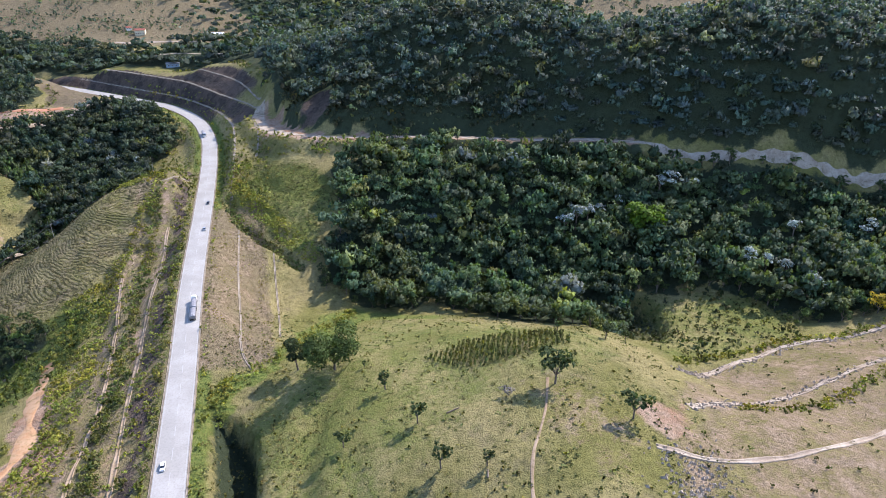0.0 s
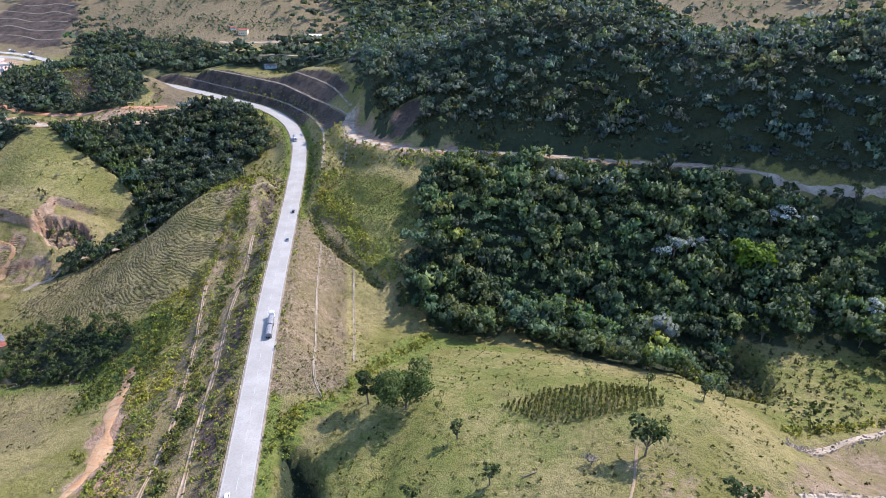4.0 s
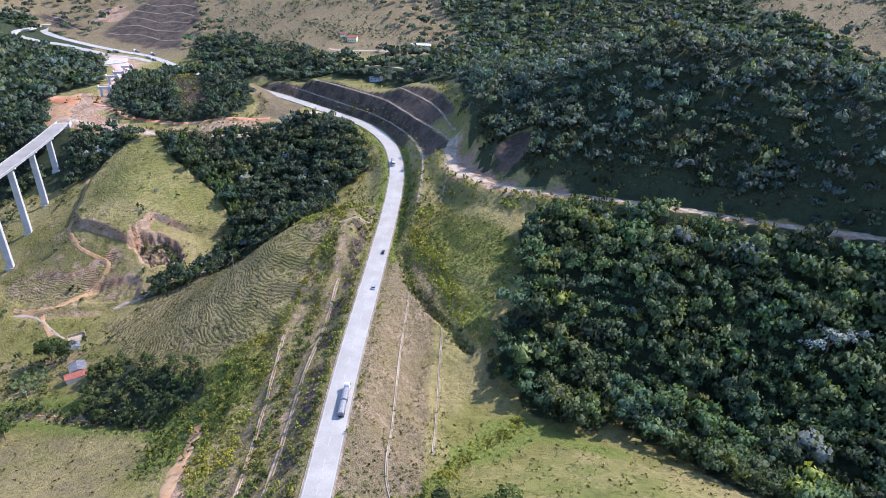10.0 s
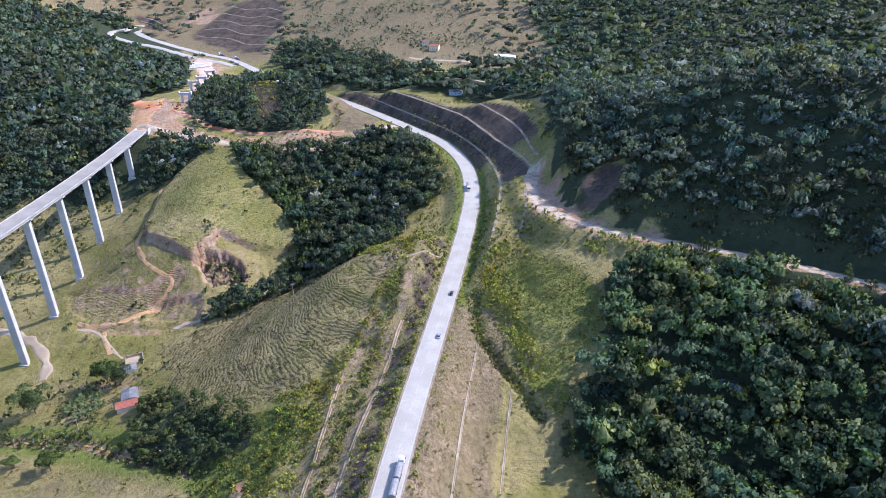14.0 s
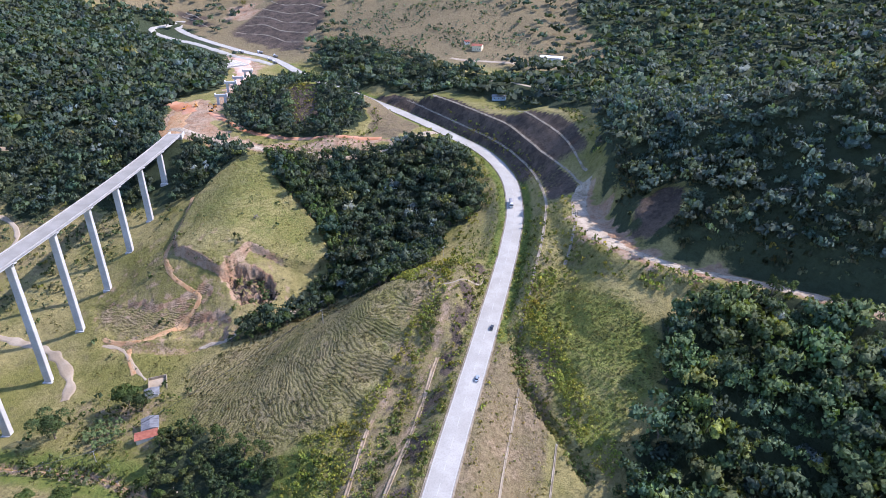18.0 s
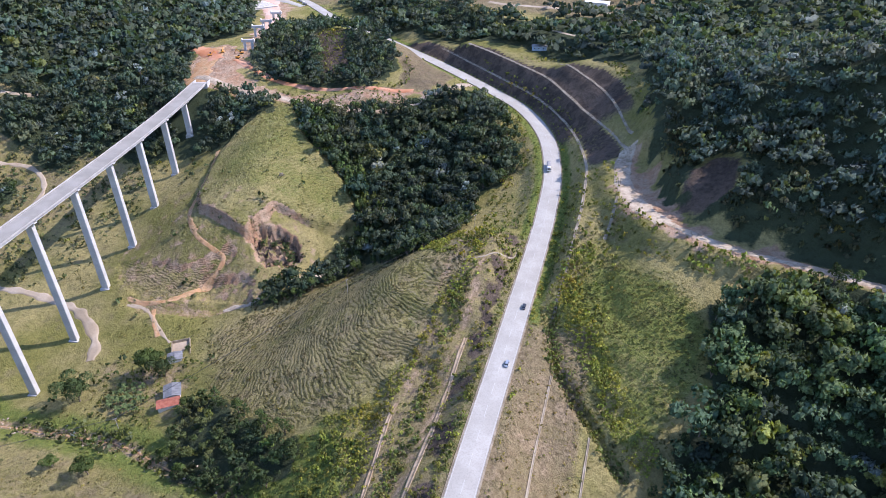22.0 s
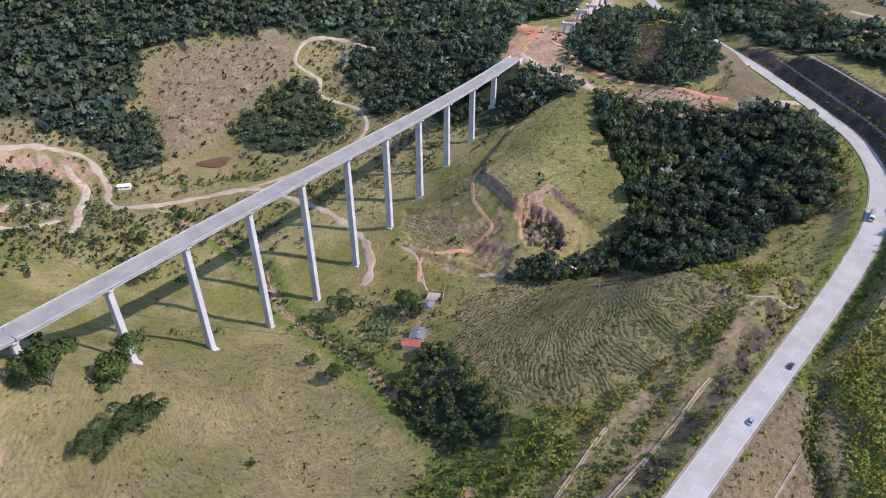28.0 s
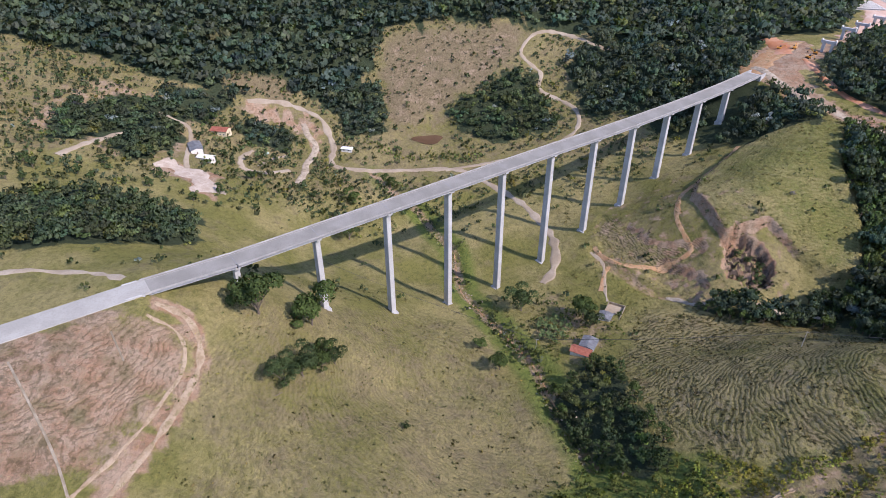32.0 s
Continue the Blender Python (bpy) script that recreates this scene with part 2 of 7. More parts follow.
POND_AT = float(bare_land(np.array(-600.0), np.array(247.0)))
DITCH_LINE = np.array([(-143, 396), (-141, 388), (-128, 366), (-107, 352), (-86, 338)], float)
LEVEL_LINE = np.array([(-151, 517, 91), (-146, 505, 89), (-135, 487, 89), (-118, 468, 91), (-102, 458, 92), (-76, 452, 92), (-38, 453, 92), (1, 451, 92.5), (30, 448, 92), (72, 440, 93), (105, 434, 95), (134, 423, 96)], float)
APPROACH_LINE = np.array(APPROACH, float)
CREEK_LINE, STREAM_LINE = np.array(CREEK, float), np.array(STREAM, float)

# ---------- materials
class Nodes:
    """Short hand for a material's nodes."""

    def __init__(self, name, rough=0.85, spec=0.25):
        self.m = bpy.data.materials.new(name)
        self.m.use_nodes = True
        self.t = self.m.node_tree
        self.b = self.t.nodes["Principled BSDF"]
        self.b.inputs["Roughness"].default_value = rough
        self.b.inputs["Specular IOR Level"].default_value = spec
        self.pos = self.t.nodes.new("ShaderNodeNewGeometry").outputs["Position"]

    def link(self, a, b):
        self.t.links.new(a, b)

    def put(self, sock, v):
        if isinstance(v, (int, float)):
            sock.default_value = v
        elif isinstance(v, tuple):
            sock.default_value = (*v, 1.0) if len(v) == 3 and sock.type == "RGBA" else v
        else:
            self.link(v, sock)

    def noise(self, scale, detail=4.0, rough=0.6, warp=0.0, at=None, stretch=None):
        n = self.t.nodes.new("ShaderNodeTexNoise")
        n.inputs["Scale"].default_value, n.inputs["Detail"].default_value = scale, detail
        n.inputs["Roughness"].default_value, n.inputs["Distortion"].default_value = rough, warp
        src = at or self.pos
        if stretch:
            mp = self.t.nodes.new("ShaderNodeMapping")
            mp.inputs["Scale"].default_value = stretch
            self.link(src, mp.inputs["Vector"])
            src = mp.outputs[0]
        self.link(src, n.inputs["Vector"])
        return n.outputs["Fac"]

    def ramp(self, fac, lo, hi):
        r = self.t.nodes.new("ShaderNodeMapRange")
        r.interpolation_type = "SMOOTHSTEP"
        r.inputs["From Min"].default_value, r.inputs["From Max"].default_value = lo, hi
        self.put(r.inputs["Value"], fac)
        return r.outputs["Result"]

    def math(self, op, a, b=0.0):
        n = self.t.nodes.new("ShaderNodeMath")
        n.operation = op
        self.put(n.inputs[0], a)
        self.put(n.inputs[1], b)
        return n.outputs[0]

    def mix(self, fac, a, b, kind="MIX"):
        n = self.t.nodes.new("ShaderNodeMix")
        n.data_type, n.blend_type = "RGBA", kind
        self.put(n.inputs["Factor"], fac)
        self.put(n.inputs["A"], a)
        self.put(n.inputs["B"], b)
        return n.outputs["Result"]

    def attr(self, name):
        n = self.t.nodes.new("ShaderNodeAttribute")
        n.attribute_name = name
        return n

    def parts(self, colour):
        n = self.t.nodes.new("ShaderNodeSeparateColor")
        self.link(colour, n.inputs[0])
        return n.outputs

    def height(self, of):
        n = self.t.nodes.new("ShaderNodeSeparateXYZ")
        self.link(of, n.inputs[0])
        return n.outputs

    def bump(self, h, strength, distance):
        n = self.t.nodes.new("ShaderNodeBump")
        n.inputs["Strength"].default_value, n.inputs["Distance"].default_value = strength, distance
        self.put(n.inputs["Height"], h)
        self.link(n.outputs[0], self.b.inputs["Normal"])

    def done(self, colour):
        self.put(self.b.inputs["Base Color"], colour)
        return self.m


def plain(name, c1, c2, scale=0.6, rough=0.85, bump=0.3, dist=0.05, fine=None, metal=0.0, spec=0.25):
    """Two-tone surface: broad stains and fine grain."""
    n = Nodes(name, rough, spec)
    n.b.inputs["Metallic"].default_value = metal
    broad, grain = n.noise(scale, 5), n.noise(fine or scale * 9, 4)
    c = n.mix(n.ramp(broad, 0.35, 0.68), c1, c2)
    c = n.mix(n.math("MULTIPLY", n.ramp(grain, 0.4, 0.75), 0.35), c, tuple(v * 0.6 for v in c1))
    n.bump(grain, bump, dist)
    return n.done(c)


def ground_material():
    n = Nodes("turf_and_soil", 0.95, 0.1)
    za, zb = n.parts(n.attr("cover").outputs["Color"]), n.parts(n.attr("relief").outputs["Color"])
    broad, mid, tuft, grit = n.noise(0.018, 5), n.noise(0.085, 5, 0.65), n.noise(0.55, 5, 0.7), n.noise(2.2, 3, 0.7)

    def edge(v, spread=0.55):
        w = n.math("MULTIPLY", n.math("SUBTRACT", n.math("ADD", n.math("MULTIPLY", mid, 0.5), n.math("MULTIPLY", tuft, 0.5)), 0.5), spread * 2.4)
        return n.ramp(n.math("ADD", v, w), 0.3, 0.7)

    c = n.mix(n.ramp(broad, 0.38, 0.62), (0.192, 0.182, 0.056), (0.305, 0.258, 0.112))
    c = n.mix(n.math("MULTIPLY", n.ramp(mid, 0.52, 0.72), 0.55), c, (0.18, 0.145, 0.088))
    c = n.mix(edge(za[2]), c, n.mix(n.ramp(tuft, 0.35, 0.65), (0.095, 0.135, 0.030), (0.215, 0.235, 0.06)))
    c = n.mix(edge(za[1]), c, n.mix(n.ramp(tuft, 0.36, 0.66), (0.172, 0.130, 0.078), (0.285, 0.232, 0.128)))
    soil = n.mix(n.ramp(mid, 0.36, 0.64), (0.36, 0.215, 0.135), (0.42, 0.305, 0.215))
    soil = n.mix(n.math("MULTIPLY", n.ramp(tuft, 0.55, 0.75), 0.7), soil, (0.50, 0.40, 0.29))
    c = n.mix(edge(za[0], 0.7), c, soil)
    # dark rock and mulch; deep enough to carry the shade of steep cut faces
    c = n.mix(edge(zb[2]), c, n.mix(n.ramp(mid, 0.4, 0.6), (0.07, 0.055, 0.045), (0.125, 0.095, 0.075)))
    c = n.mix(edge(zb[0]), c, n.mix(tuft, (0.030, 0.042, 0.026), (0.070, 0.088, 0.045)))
    # cattle steps that run along the slope; light and shade of ribs painted in
    xyz = n.height(n.pos)
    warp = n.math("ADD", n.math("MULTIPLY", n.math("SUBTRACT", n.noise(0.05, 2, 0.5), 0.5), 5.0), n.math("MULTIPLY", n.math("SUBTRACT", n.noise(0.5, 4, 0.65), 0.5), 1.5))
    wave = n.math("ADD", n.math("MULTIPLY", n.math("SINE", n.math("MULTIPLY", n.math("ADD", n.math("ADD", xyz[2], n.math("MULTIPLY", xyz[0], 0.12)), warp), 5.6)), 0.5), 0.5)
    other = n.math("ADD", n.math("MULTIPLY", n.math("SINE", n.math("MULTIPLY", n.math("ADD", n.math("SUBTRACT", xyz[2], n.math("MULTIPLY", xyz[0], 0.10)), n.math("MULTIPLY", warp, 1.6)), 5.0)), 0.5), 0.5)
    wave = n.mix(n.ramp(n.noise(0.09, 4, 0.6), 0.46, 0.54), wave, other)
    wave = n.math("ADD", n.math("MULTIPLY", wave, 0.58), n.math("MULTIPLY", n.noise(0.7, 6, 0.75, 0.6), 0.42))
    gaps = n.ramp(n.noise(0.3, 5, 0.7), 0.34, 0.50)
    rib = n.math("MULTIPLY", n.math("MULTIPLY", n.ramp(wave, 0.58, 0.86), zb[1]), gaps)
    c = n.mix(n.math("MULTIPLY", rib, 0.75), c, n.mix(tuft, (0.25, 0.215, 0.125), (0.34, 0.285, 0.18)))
    # troughs between the ribs: their shade as a dark colour
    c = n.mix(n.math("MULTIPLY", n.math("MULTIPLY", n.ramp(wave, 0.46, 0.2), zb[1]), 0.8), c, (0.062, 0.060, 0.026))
    # tufts: dark clumps with pale tips between them
    clump = n.noise(0.28, 7, 0.72)
    c = n.mix(n.math("MULTIPLY", n.ramp(clump, 0.47, 0.62), 0.42), c, n.mix(1.0, c, (0.42, 0.46, 0.40), "MULTIPLY"))
    c = n.mix(n.math("MULTIPLY", n.ramp(tuft, 0.50, 0.66), 0.42), c, n.mix(1.0, c, (0.45, 0.50, 0.40), "MULTIPLY"))
    c = n.mix(n.math("MULTIPLY", n.ramp(tuft, 0.46, 0.30), 0.5), c, n.mix(1.0, c, (1.5, 1.42, 1.3), "MULTIPLY"))
    c = n.mix(n.math("MULTIPLY", n.ramp(grit, 0.52, 0.70), 0.42), c, n.mix(1.0, c, (0.5, 0.52, 0.48), "MULTIPLY"))
    c = n.mix(n.math("MULTIPLY", n.ramp(grit, 0.44, 0.28), 0.5), c, n.mix(1.0, c, (1.45, 1.4, 1.3), "MULTIPLY"))
    h = n.math("ADD", n.math("ADD", n.math("MULTIPLY", n.math("ADD", tuft, clump), 0.8), n.math("MULTIPLY", grit, 0.3)), n.math("MULTIPLY", n.math("MULTIPLY", wave, zb[1]), 0.6))
    n.bump(h, 1.0, 1.3)
    return n.done(c)


def leaf_material(name, source, light=1.0):
    """Foliage that lets some light through. source: a colour, or None for the woods' own tint."""
    n = Nodes(name, 0.65, 0.2)
    if source is None:
        base = n.attr("leafcol").outputs["Color"]
    else:
        info = n.t.nodes.new("ShaderNodeObjectInfo").outputs["Random"]
        base = n.mix(info, tuple(v * 0.75 for v in source), tuple(v * 1.3 for v in source))
    isl = n.t.nodes.new("ShaderNodeNewGeometry").outputs["Random Per Island"]
    c = n.mix(n.math("MULTIPLY", isl, 0.75), base, n.mix(1.0, base, (0.35, 0.42, 0.40), "MULTIPLY"))
    c = n.mix(n.math("MULTIPLY", n.ramp(isl, 0.86, 1.0), 0.5), c, n.mix(1.0, base, (1.5, 1.42, 1.25), "MULTIPLY"))
    c = n.mix(n.math("MULTIPLY", n.ramp(n.noise(1.6, 3), 0.45, 0.7), 0.35), c, n.mix(1.0, base, (0.5, 0.55, 0.5), "MULTIPLY"))
    grain = n.noise(0.9, 5, 0.75)
    c = n.mix(n.math("MULTIPLY", n.ramp(grain, 0.47, 0.60), 0.6), c, n.mix(1.0, c, (0.40, 0.44, 0.46), "MULTIPLY"))
    c = n.mix(n.math("MULTIPLY", n.ramp(grain, 0.46, 0.32), 0.55), c, n.mix(1.0, c, (1.7, 1.6, 1.4), "MULTIPLY"))
    n.bump(grain, 0.8, 0.8)
    n.put(n.b.inputs["Base Color"], c)
    tr = n.t.nodes.new("ShaderNodeBsdfTranslucent")
    n.link(n.mix(1.0, c, (1.25, 1.3, 0.55), "MULTIPLY"), tr.inputs["Color"])
    ms = n.t.nodes.new("ShaderNodeMixShader")
    ms.inputs[0].default_value = 0.28 * light
    n.link(n.b.outputs[0], ms.inputs[1])
    n.link(tr.outputs[0], ms.inputs[2])
    n.link(ms.outputs[0], n.t.nodes["Material Output"].inputs["Surface"])
    return n.m


M_GROUND = ground_material()
M_WOODS = leaf_material("woods_foliage", None)
M_LEAF = leaf_material("leaf_green", (0.082, 0.120, 0.044))
M_LEAF_LIGHT = leaf_material("leaf_light_green", (0.10, 0.145, 0.04))
M_LEAF_LIME = leaf_material("leaf_lime", (0.15, 0.26, 0.025))
M_BANANA = leaf_material("banana_leaf", (0.15, 0.20, 0.075))
M_BLOSSOM = leaf_material("yellow_blossom", (0.55, 0.40, 0.03))
M_SILVER = leaf_material("silver_leaf", (0.50, 0.56, 0.54), 0.5)
M_BARK = plain("bark", (0.13, 0.10, 0.075), (0.22, 0.18, 0.14), 1.5, 0.9, 0.8, 0.05)
M_PAVING = plain("pale_concrete_paving", (0.325, 0.31, 0.272), (0.395, 0.378, 0.338), 0.09, 0.8, 0.15, 0.02, 1.4)
M_ASPHALT = plain("worn_grey_asphalt", (0.225, 0.213, 0.185), (0.285, 0.27, 0.24), 0.08, 0.85, 0.2, 0.02, 1.8)
M_LINE = plain("road_paint", (0.40, 0.385, 0.355), (0.46, 0.445, 0.41), 0.8, 0.7, 0.1, 0.01)
M_YELLOW = plain("worn_yellow_paint", (0.55, 0.43, 0.16), (0.62, 0.52, 0.28), 0.8, 0.7, 0.1, 0.01)
M_CONCRETE = plain("weathered_concrete", (0.40, 0.395, 0.385), (0.49, 0.485, 0.475), 0.12, 0.85, 0.25, 0.04, 1.5)
M_PARAPET = plain("stained_parapet_concrete", (0.27, 0.262, 0.25), (0.36, 0.35, 0.335), 0.15, 0.85, 0.25, 0.04, 1.5)
M_DRAIN = plain("drain_concrete", (0.22, 0.18, 0.125), (0.35, 0.30, 0.23), 0.2, 0.9, 0.3, 0.04, 1.6)
def sand_material(name, c1, c2, weed):
    """Washed sand with stones and thin weeds."""
    n = Nodes(name, 0.95, 0.1)
    mid, grit = n.noise(0.16, 6, 0.7), n.noise(1.1, 5, 0.7)
    c = n.mix(n.ramp(mid, 0.35, 0.65), c1, c2)
    c = n.mix(n.math("MULTIPLY", n.ramp(n.noise(0.3, 6, 0.75, 0.4), 0.52, 0.62), 0.75), c, weed)
    c = n.mix(n.math("MULTIPLY", n.ramp(grit, 0.5, 0.7), 0.6), c, n.mix(1.0, c, (0.5, 0.5, 0.5), "MULTIPLY"))
    n.bump(grit, 0.8, 0.25)
    return n.done(c)


M_SAND = sand_material("washed_pale_sand", (0.30, 0.235, 0.17), (0.45, 0.38, 0.29), (0.17, 0.145, 0.085))
M_RUT = sand_material("rutted_earth", (0.27, 0.195, 0.12), (0.38, 0.295, 0.205), (0.19, 0.155, 0.075))
M_ORANGEDIRT = sand_material("orange_earth", (0.40, 0.215, 0.105), (0.47, 0.31, 0.18), (0.22, 0.17, 0.075))
M_PALEEARTH = sand_material("pale_scraped_earth", (0.40, 0.32, 0.25), (0.52, 0.44, 0.36), (0.36, 0.28, 0.21))
M_DIRT = plain("pale_dirt_track", (0.29, 0.23, 0.16), (0.39, 0.325, 0.245), 0.06, 0.95, 0.5, 0.08, 0.9)
M_REDDIRT = plain("red_earth", (0.42, 0.17, 0.08), (0.52, 0.30, 0.20), 0.05, 0.95, 0.5, 0.15, 0.8)
M_PINKDIRT = plain("pinkish_graded_earth", (0.48, 0.31, 0.23), (0.58, 0.43, 0.35), 0.04, 0.95, 0.4, 0.1, 0.7)
M_ROCK = plain("broken_pale_rock", (0.30, 0.245, 0.18), (0.44, 0.37, 0.29), 0.5, 0.9, 0.7, 0.12, 3.0)
M_TILE = plain("red_roof_tile", (0.25, 0.078, 0.05), (0.35, 0.135, 0.09), 0.5, 0.8, 0.3, 0.04, 3.0)
M_SHEET = plain("grey_corrugated_sheet", (0.17, 0.172, 0.175), (0.26, 0.262, 0.265), 0.4, 0.5, 0.2, 0.02, 4.0, 0.3)
M_WHITEWALL = plain("whitewashed_wall", (0.66, 0.63, 0.57), (0.76, 0.74, 0.69), 0.5, 0.9, 0.2, 0.02)
M_BLUEWALL = plain("blue_grey_wall", (0.25, 0.33, 0.40), (0.34, 0.42, 0.48), 0.5, 0.9, 0.2, 0.02)
M_YELLOWALL = plain("cream_wall", (0.62, 0.52, 0.33), (0.70, 0.62, 0.45), 0.5, 0.9, 0.2, 0.02)
M_WHITE = plain("white_vehicle_paint", (0.72, 0.72, 0.71), (0.80, 0.80, 0.79), 0.9, 0.35, 0.05, 0.01, None, 0.0, 0.5)
M_DARKCAR = plain("dark_vehicle_paint", (0.03, 0.035, 0.045), (0.06, 0.065, 0.08), 0.9, 0.3, 0.05, 0.01, None, 0.0, 0.5)
M_SILVERCAR = plain("silver_vehicle_paint", (0.36, 0.40, 0.45), (0.44, 0.48, 0.53), 0.9, 0.3, 0.05, 0.01, None, 0.5, 0.5)
M_TARP = plain("grey_load_tarpaulin", (0.21, 0.21, 0.22), (0.29, 0.29, 0.30), 0.9, 0.75, 0.4, 0.05, 3.0)
M_TYRE = plain("tyre_rubber", (0.02, 0.02, 0.02), (0.035, 0.035, 0.035), 2.0, 0.8, 0.3, 0.02)
M_GLASS = plain("dark_glazing", (0.02, 0.025, 0.03), (0.035, 0.04, 0.05), 2.0, 0.1, 0.0, 0.01, None, 0.0, 0.6)
M_ORANGE = plain("orange_machine_paint", (0.55, 0.22, 0.03), (0.62, 0.30, 0.06), 0.9, 0.45, 0.1, 0.01)
M_WATER = plain("muddy_pond_water", (0.10, 0.055, 0.03), (0.13, 0.075, 0.045), 0.05, 0.15, 0.05, 0.02, 1.0, 0.0, 0.5)
M_POLE = plain("grey_pole", (0.36, 0.34, 0.31), (0.46, 0.44, 0.41), 0.8, 0.85, 0.2, 0.02)
M_WIRE = plain("cable", (0.05, 0.05, 0.05), (0.08, 0.08, 0.08), 2.0, 0.6, 0.0, 0.01)

# ---------- ground sheet
PATCH = [(-146, 398), (-139, 439), (-102, 430), (-79, 417), (-70, 395), (-74, 368), (-76, 348), (-86, 344), (-110, 360)]
WOOD_EAST = [(-76, 419), (-64, 369), (-75, 345), (-69, 330), (-47, 315), (-27, 311), (-5, 319), (11, 308), (35, 292), (63, 280), (87, 269), (109, 325), (134, 323), (165, 319), (190, 297),
             (194, 286), (228, 284), (330, 290), (330, 366), (240, 387), (177, 401), (134, 418), (105, 429), (72, 435), (30, 442), (1, 444), (-38, 445), (-70, 428)]
WOOD_HILL = [(-122, 480), (-98, 466), (-60, 458), (0, 457), (70, 447), (130, 430), (180, 412), (280, 388), (420, 360), (520, 600), (420, 720), (200, 700), (0, 690), (-110, 700), (-190, 655), (-172, 614), (-160, 576), (-150, 554), (-138, 530), (-124, 510)]
WOOD_SLOPE = [(-433, 527), (-368, 545), (-340, 598), (-279, 600), (-244, 556), (-227, 530), (-242, 501), (-222, 436), (-230, 408), (-287, 432), (-298, 380), (-327, 367), (-314, 393), (-308, 446), (-316, 464), (-350, 483), (-385, 493)]
WOOD_KNOLL = [(-532, 577), (-586, 669), (-565, 715), (-484, 695), (-416, 646), (-389, 618), (-392, 578), (-457, 563), (-493, 545)]
WOOD_GROVE = [(-292, 290), (-280, 297), (-262, 290), (-244, 289), (-226, 290), (-211, 284), (-208, 274), (-226, 268), (-242, 259), (-256, 254), (-268, 257), (-277, 267), (-286, 276)]
SPUR = [(80, 1000), (141, 905), (168, 840), (180, 790), (260, 780), (300, 795), (380, 750), (420, 790), (300, 860), (236, 930), (200, 1000)]
WOOD_BRIDGE = [(-687, 434), (-574, 548), (-545, 520), (-530, 500), (-510, 512), (-453, 532), (-441, 509), (-457, 461), (-500, 446), (-572, 422), (-576, 397), (-653, 394)]
WOOD_LEFT = [(-442, -43), (-456, -16), (-460, 31), (-437, 70), (-395, 78), (-375, 62), (-350, -2), (-380, -80)]
WOOD_WEST = [(-721, -134), (-692, -35), (-674, 24), (-668, 74), (-690, 148), (-660, 182), (-722, 209), (-750, 224), (-745, 290), (-720, 333), (-712, 367), (-685, 440), (-580, 550), (-610, 590), (-600, 640), (-670, 720),
             (-760, 800), (-960, 880), (-1060, 640), (-1060, 0), (-900, -330)]
WOOD_MID = [(-640, 268), (-648, 296), (-661, 340), (-655, 366), (-626, 360), (-600, 372), (-583, 358), (-576, 322), (-590, 292), (-612, 280)]
WOOD_FARM = [(-594, -56), (-640, -8), (-634, 38), (-585, 36), (-540, 24), (-523, 14), (-549, -14), (-537, -44)]
WOOD_LANE = [(-630, 72), (-638, 98), (-622, 122), (-602, 126), (-594, 106), (-602, 82)]
MEADOW = [(-604, 170), (-622, 226), (-630, 258), (-600, 284), (-560, 262), (-540, 240), (-550, 172), (-572, 160)]
WOOD_NORTH = [(-150, 660), (-110, 700), (0, 700), (200, 710), (420, 730), (700, 900), (700, 1180), (-200, 1220), (-330, 1100), (-300, 960), (-230, 850), (-330, 760), (-430, 745), (-560, 810), (-640, 880), (-560, 780), (-430, 715), (-300, 690), (-200, 640)]
WOOD_ROADSIDE = [(-476, 722), (-616, 806), (-625, 847), (-583, 870), (-482, 826), (-409, 784), (-332, 752), (-300, 700), (-364, 710), (-432, 730)]
WOOD_SPUR = [(-692, 120), (-672, 148), (-646, 168), (-616, 176), (-622, 210), (-650, 212), (-690, 212)]
WOOD_YARD = [(-668, 12), (-672, 74), (-640, 62), (-616, 48), (-612, 24), (-640, 8)]
WOODS = (WOOD_SPUR, WOOD_YARD, WOOD_EAST, WOOD_HILL, WOOD_SLOPE, WOOD_KNOLL, WOOD_GROVE, WOOD_BRIDGE, WOOD_LEFT, WOOD_WEST, WOOD_MID, WOOD_FARM, WOOD_LANE, WOOD_NORTH, WOOD_ROADSIDE)
KNOLL_BARE = [(-476, 704), (-350, 643), (-336, 615), (-367, 593), (-387, 618), (-416, 646)]
SOUTH_FIELD = [(-300, 103), (-352, 153), (-368, 222), (-336, 240), (-284, 246), (-231, 262), (-205, 237), (-200, 100), (-256, 90)]
SOIL_SOUTH = [(-281, 23), (-293, 63), (-292, 84), (-276, 92), (-250, 90), (-232, 80), (-214, 62), (-212, 30)]
CLEARING = [(-706, 209), (-744, 229), (-735, 286), (-724, 357), (-735, 380), (-690, 356), (-664, 330), (-648, 290), (-632, 255), (-622, 224), (-640, 212)]
YARD_WEST = [(-514, 20), (-545, 33), (-528, 47), (-524, 70), (-465, 76), (-490, 58), (-508, 36)]
QUARRY = [(-669, 84), (-655, 76), (-644, 92), (-637, 110), (-626, 126), (-608, 136), (-590, 137), (-588, 146), (-615, 150), (-640, 149), (-658, 136), (-668, 118)]
SITE = [(-536, 506), (-581, 546), (-601, 578), (-574, 591), (-552, 580), (-578, 622), (-611, 671), (-660, 722), (-690, 735), (-731, 771), (-711, 799), (-647, 756), (-617, 707), (-583, 657), (-540, 587), (-512, 552), (-488, 540), (-455, 546), (-400, 564), (-360, 592), (-350, 602), (-343, 595), (-390, 556), (-455, 535), (-500, 518)]
BELOW_KNOLL = [(-480, 538), (-420, 560), (-374, 596), (-350, 578), (-387, 541), (-444, 531)]
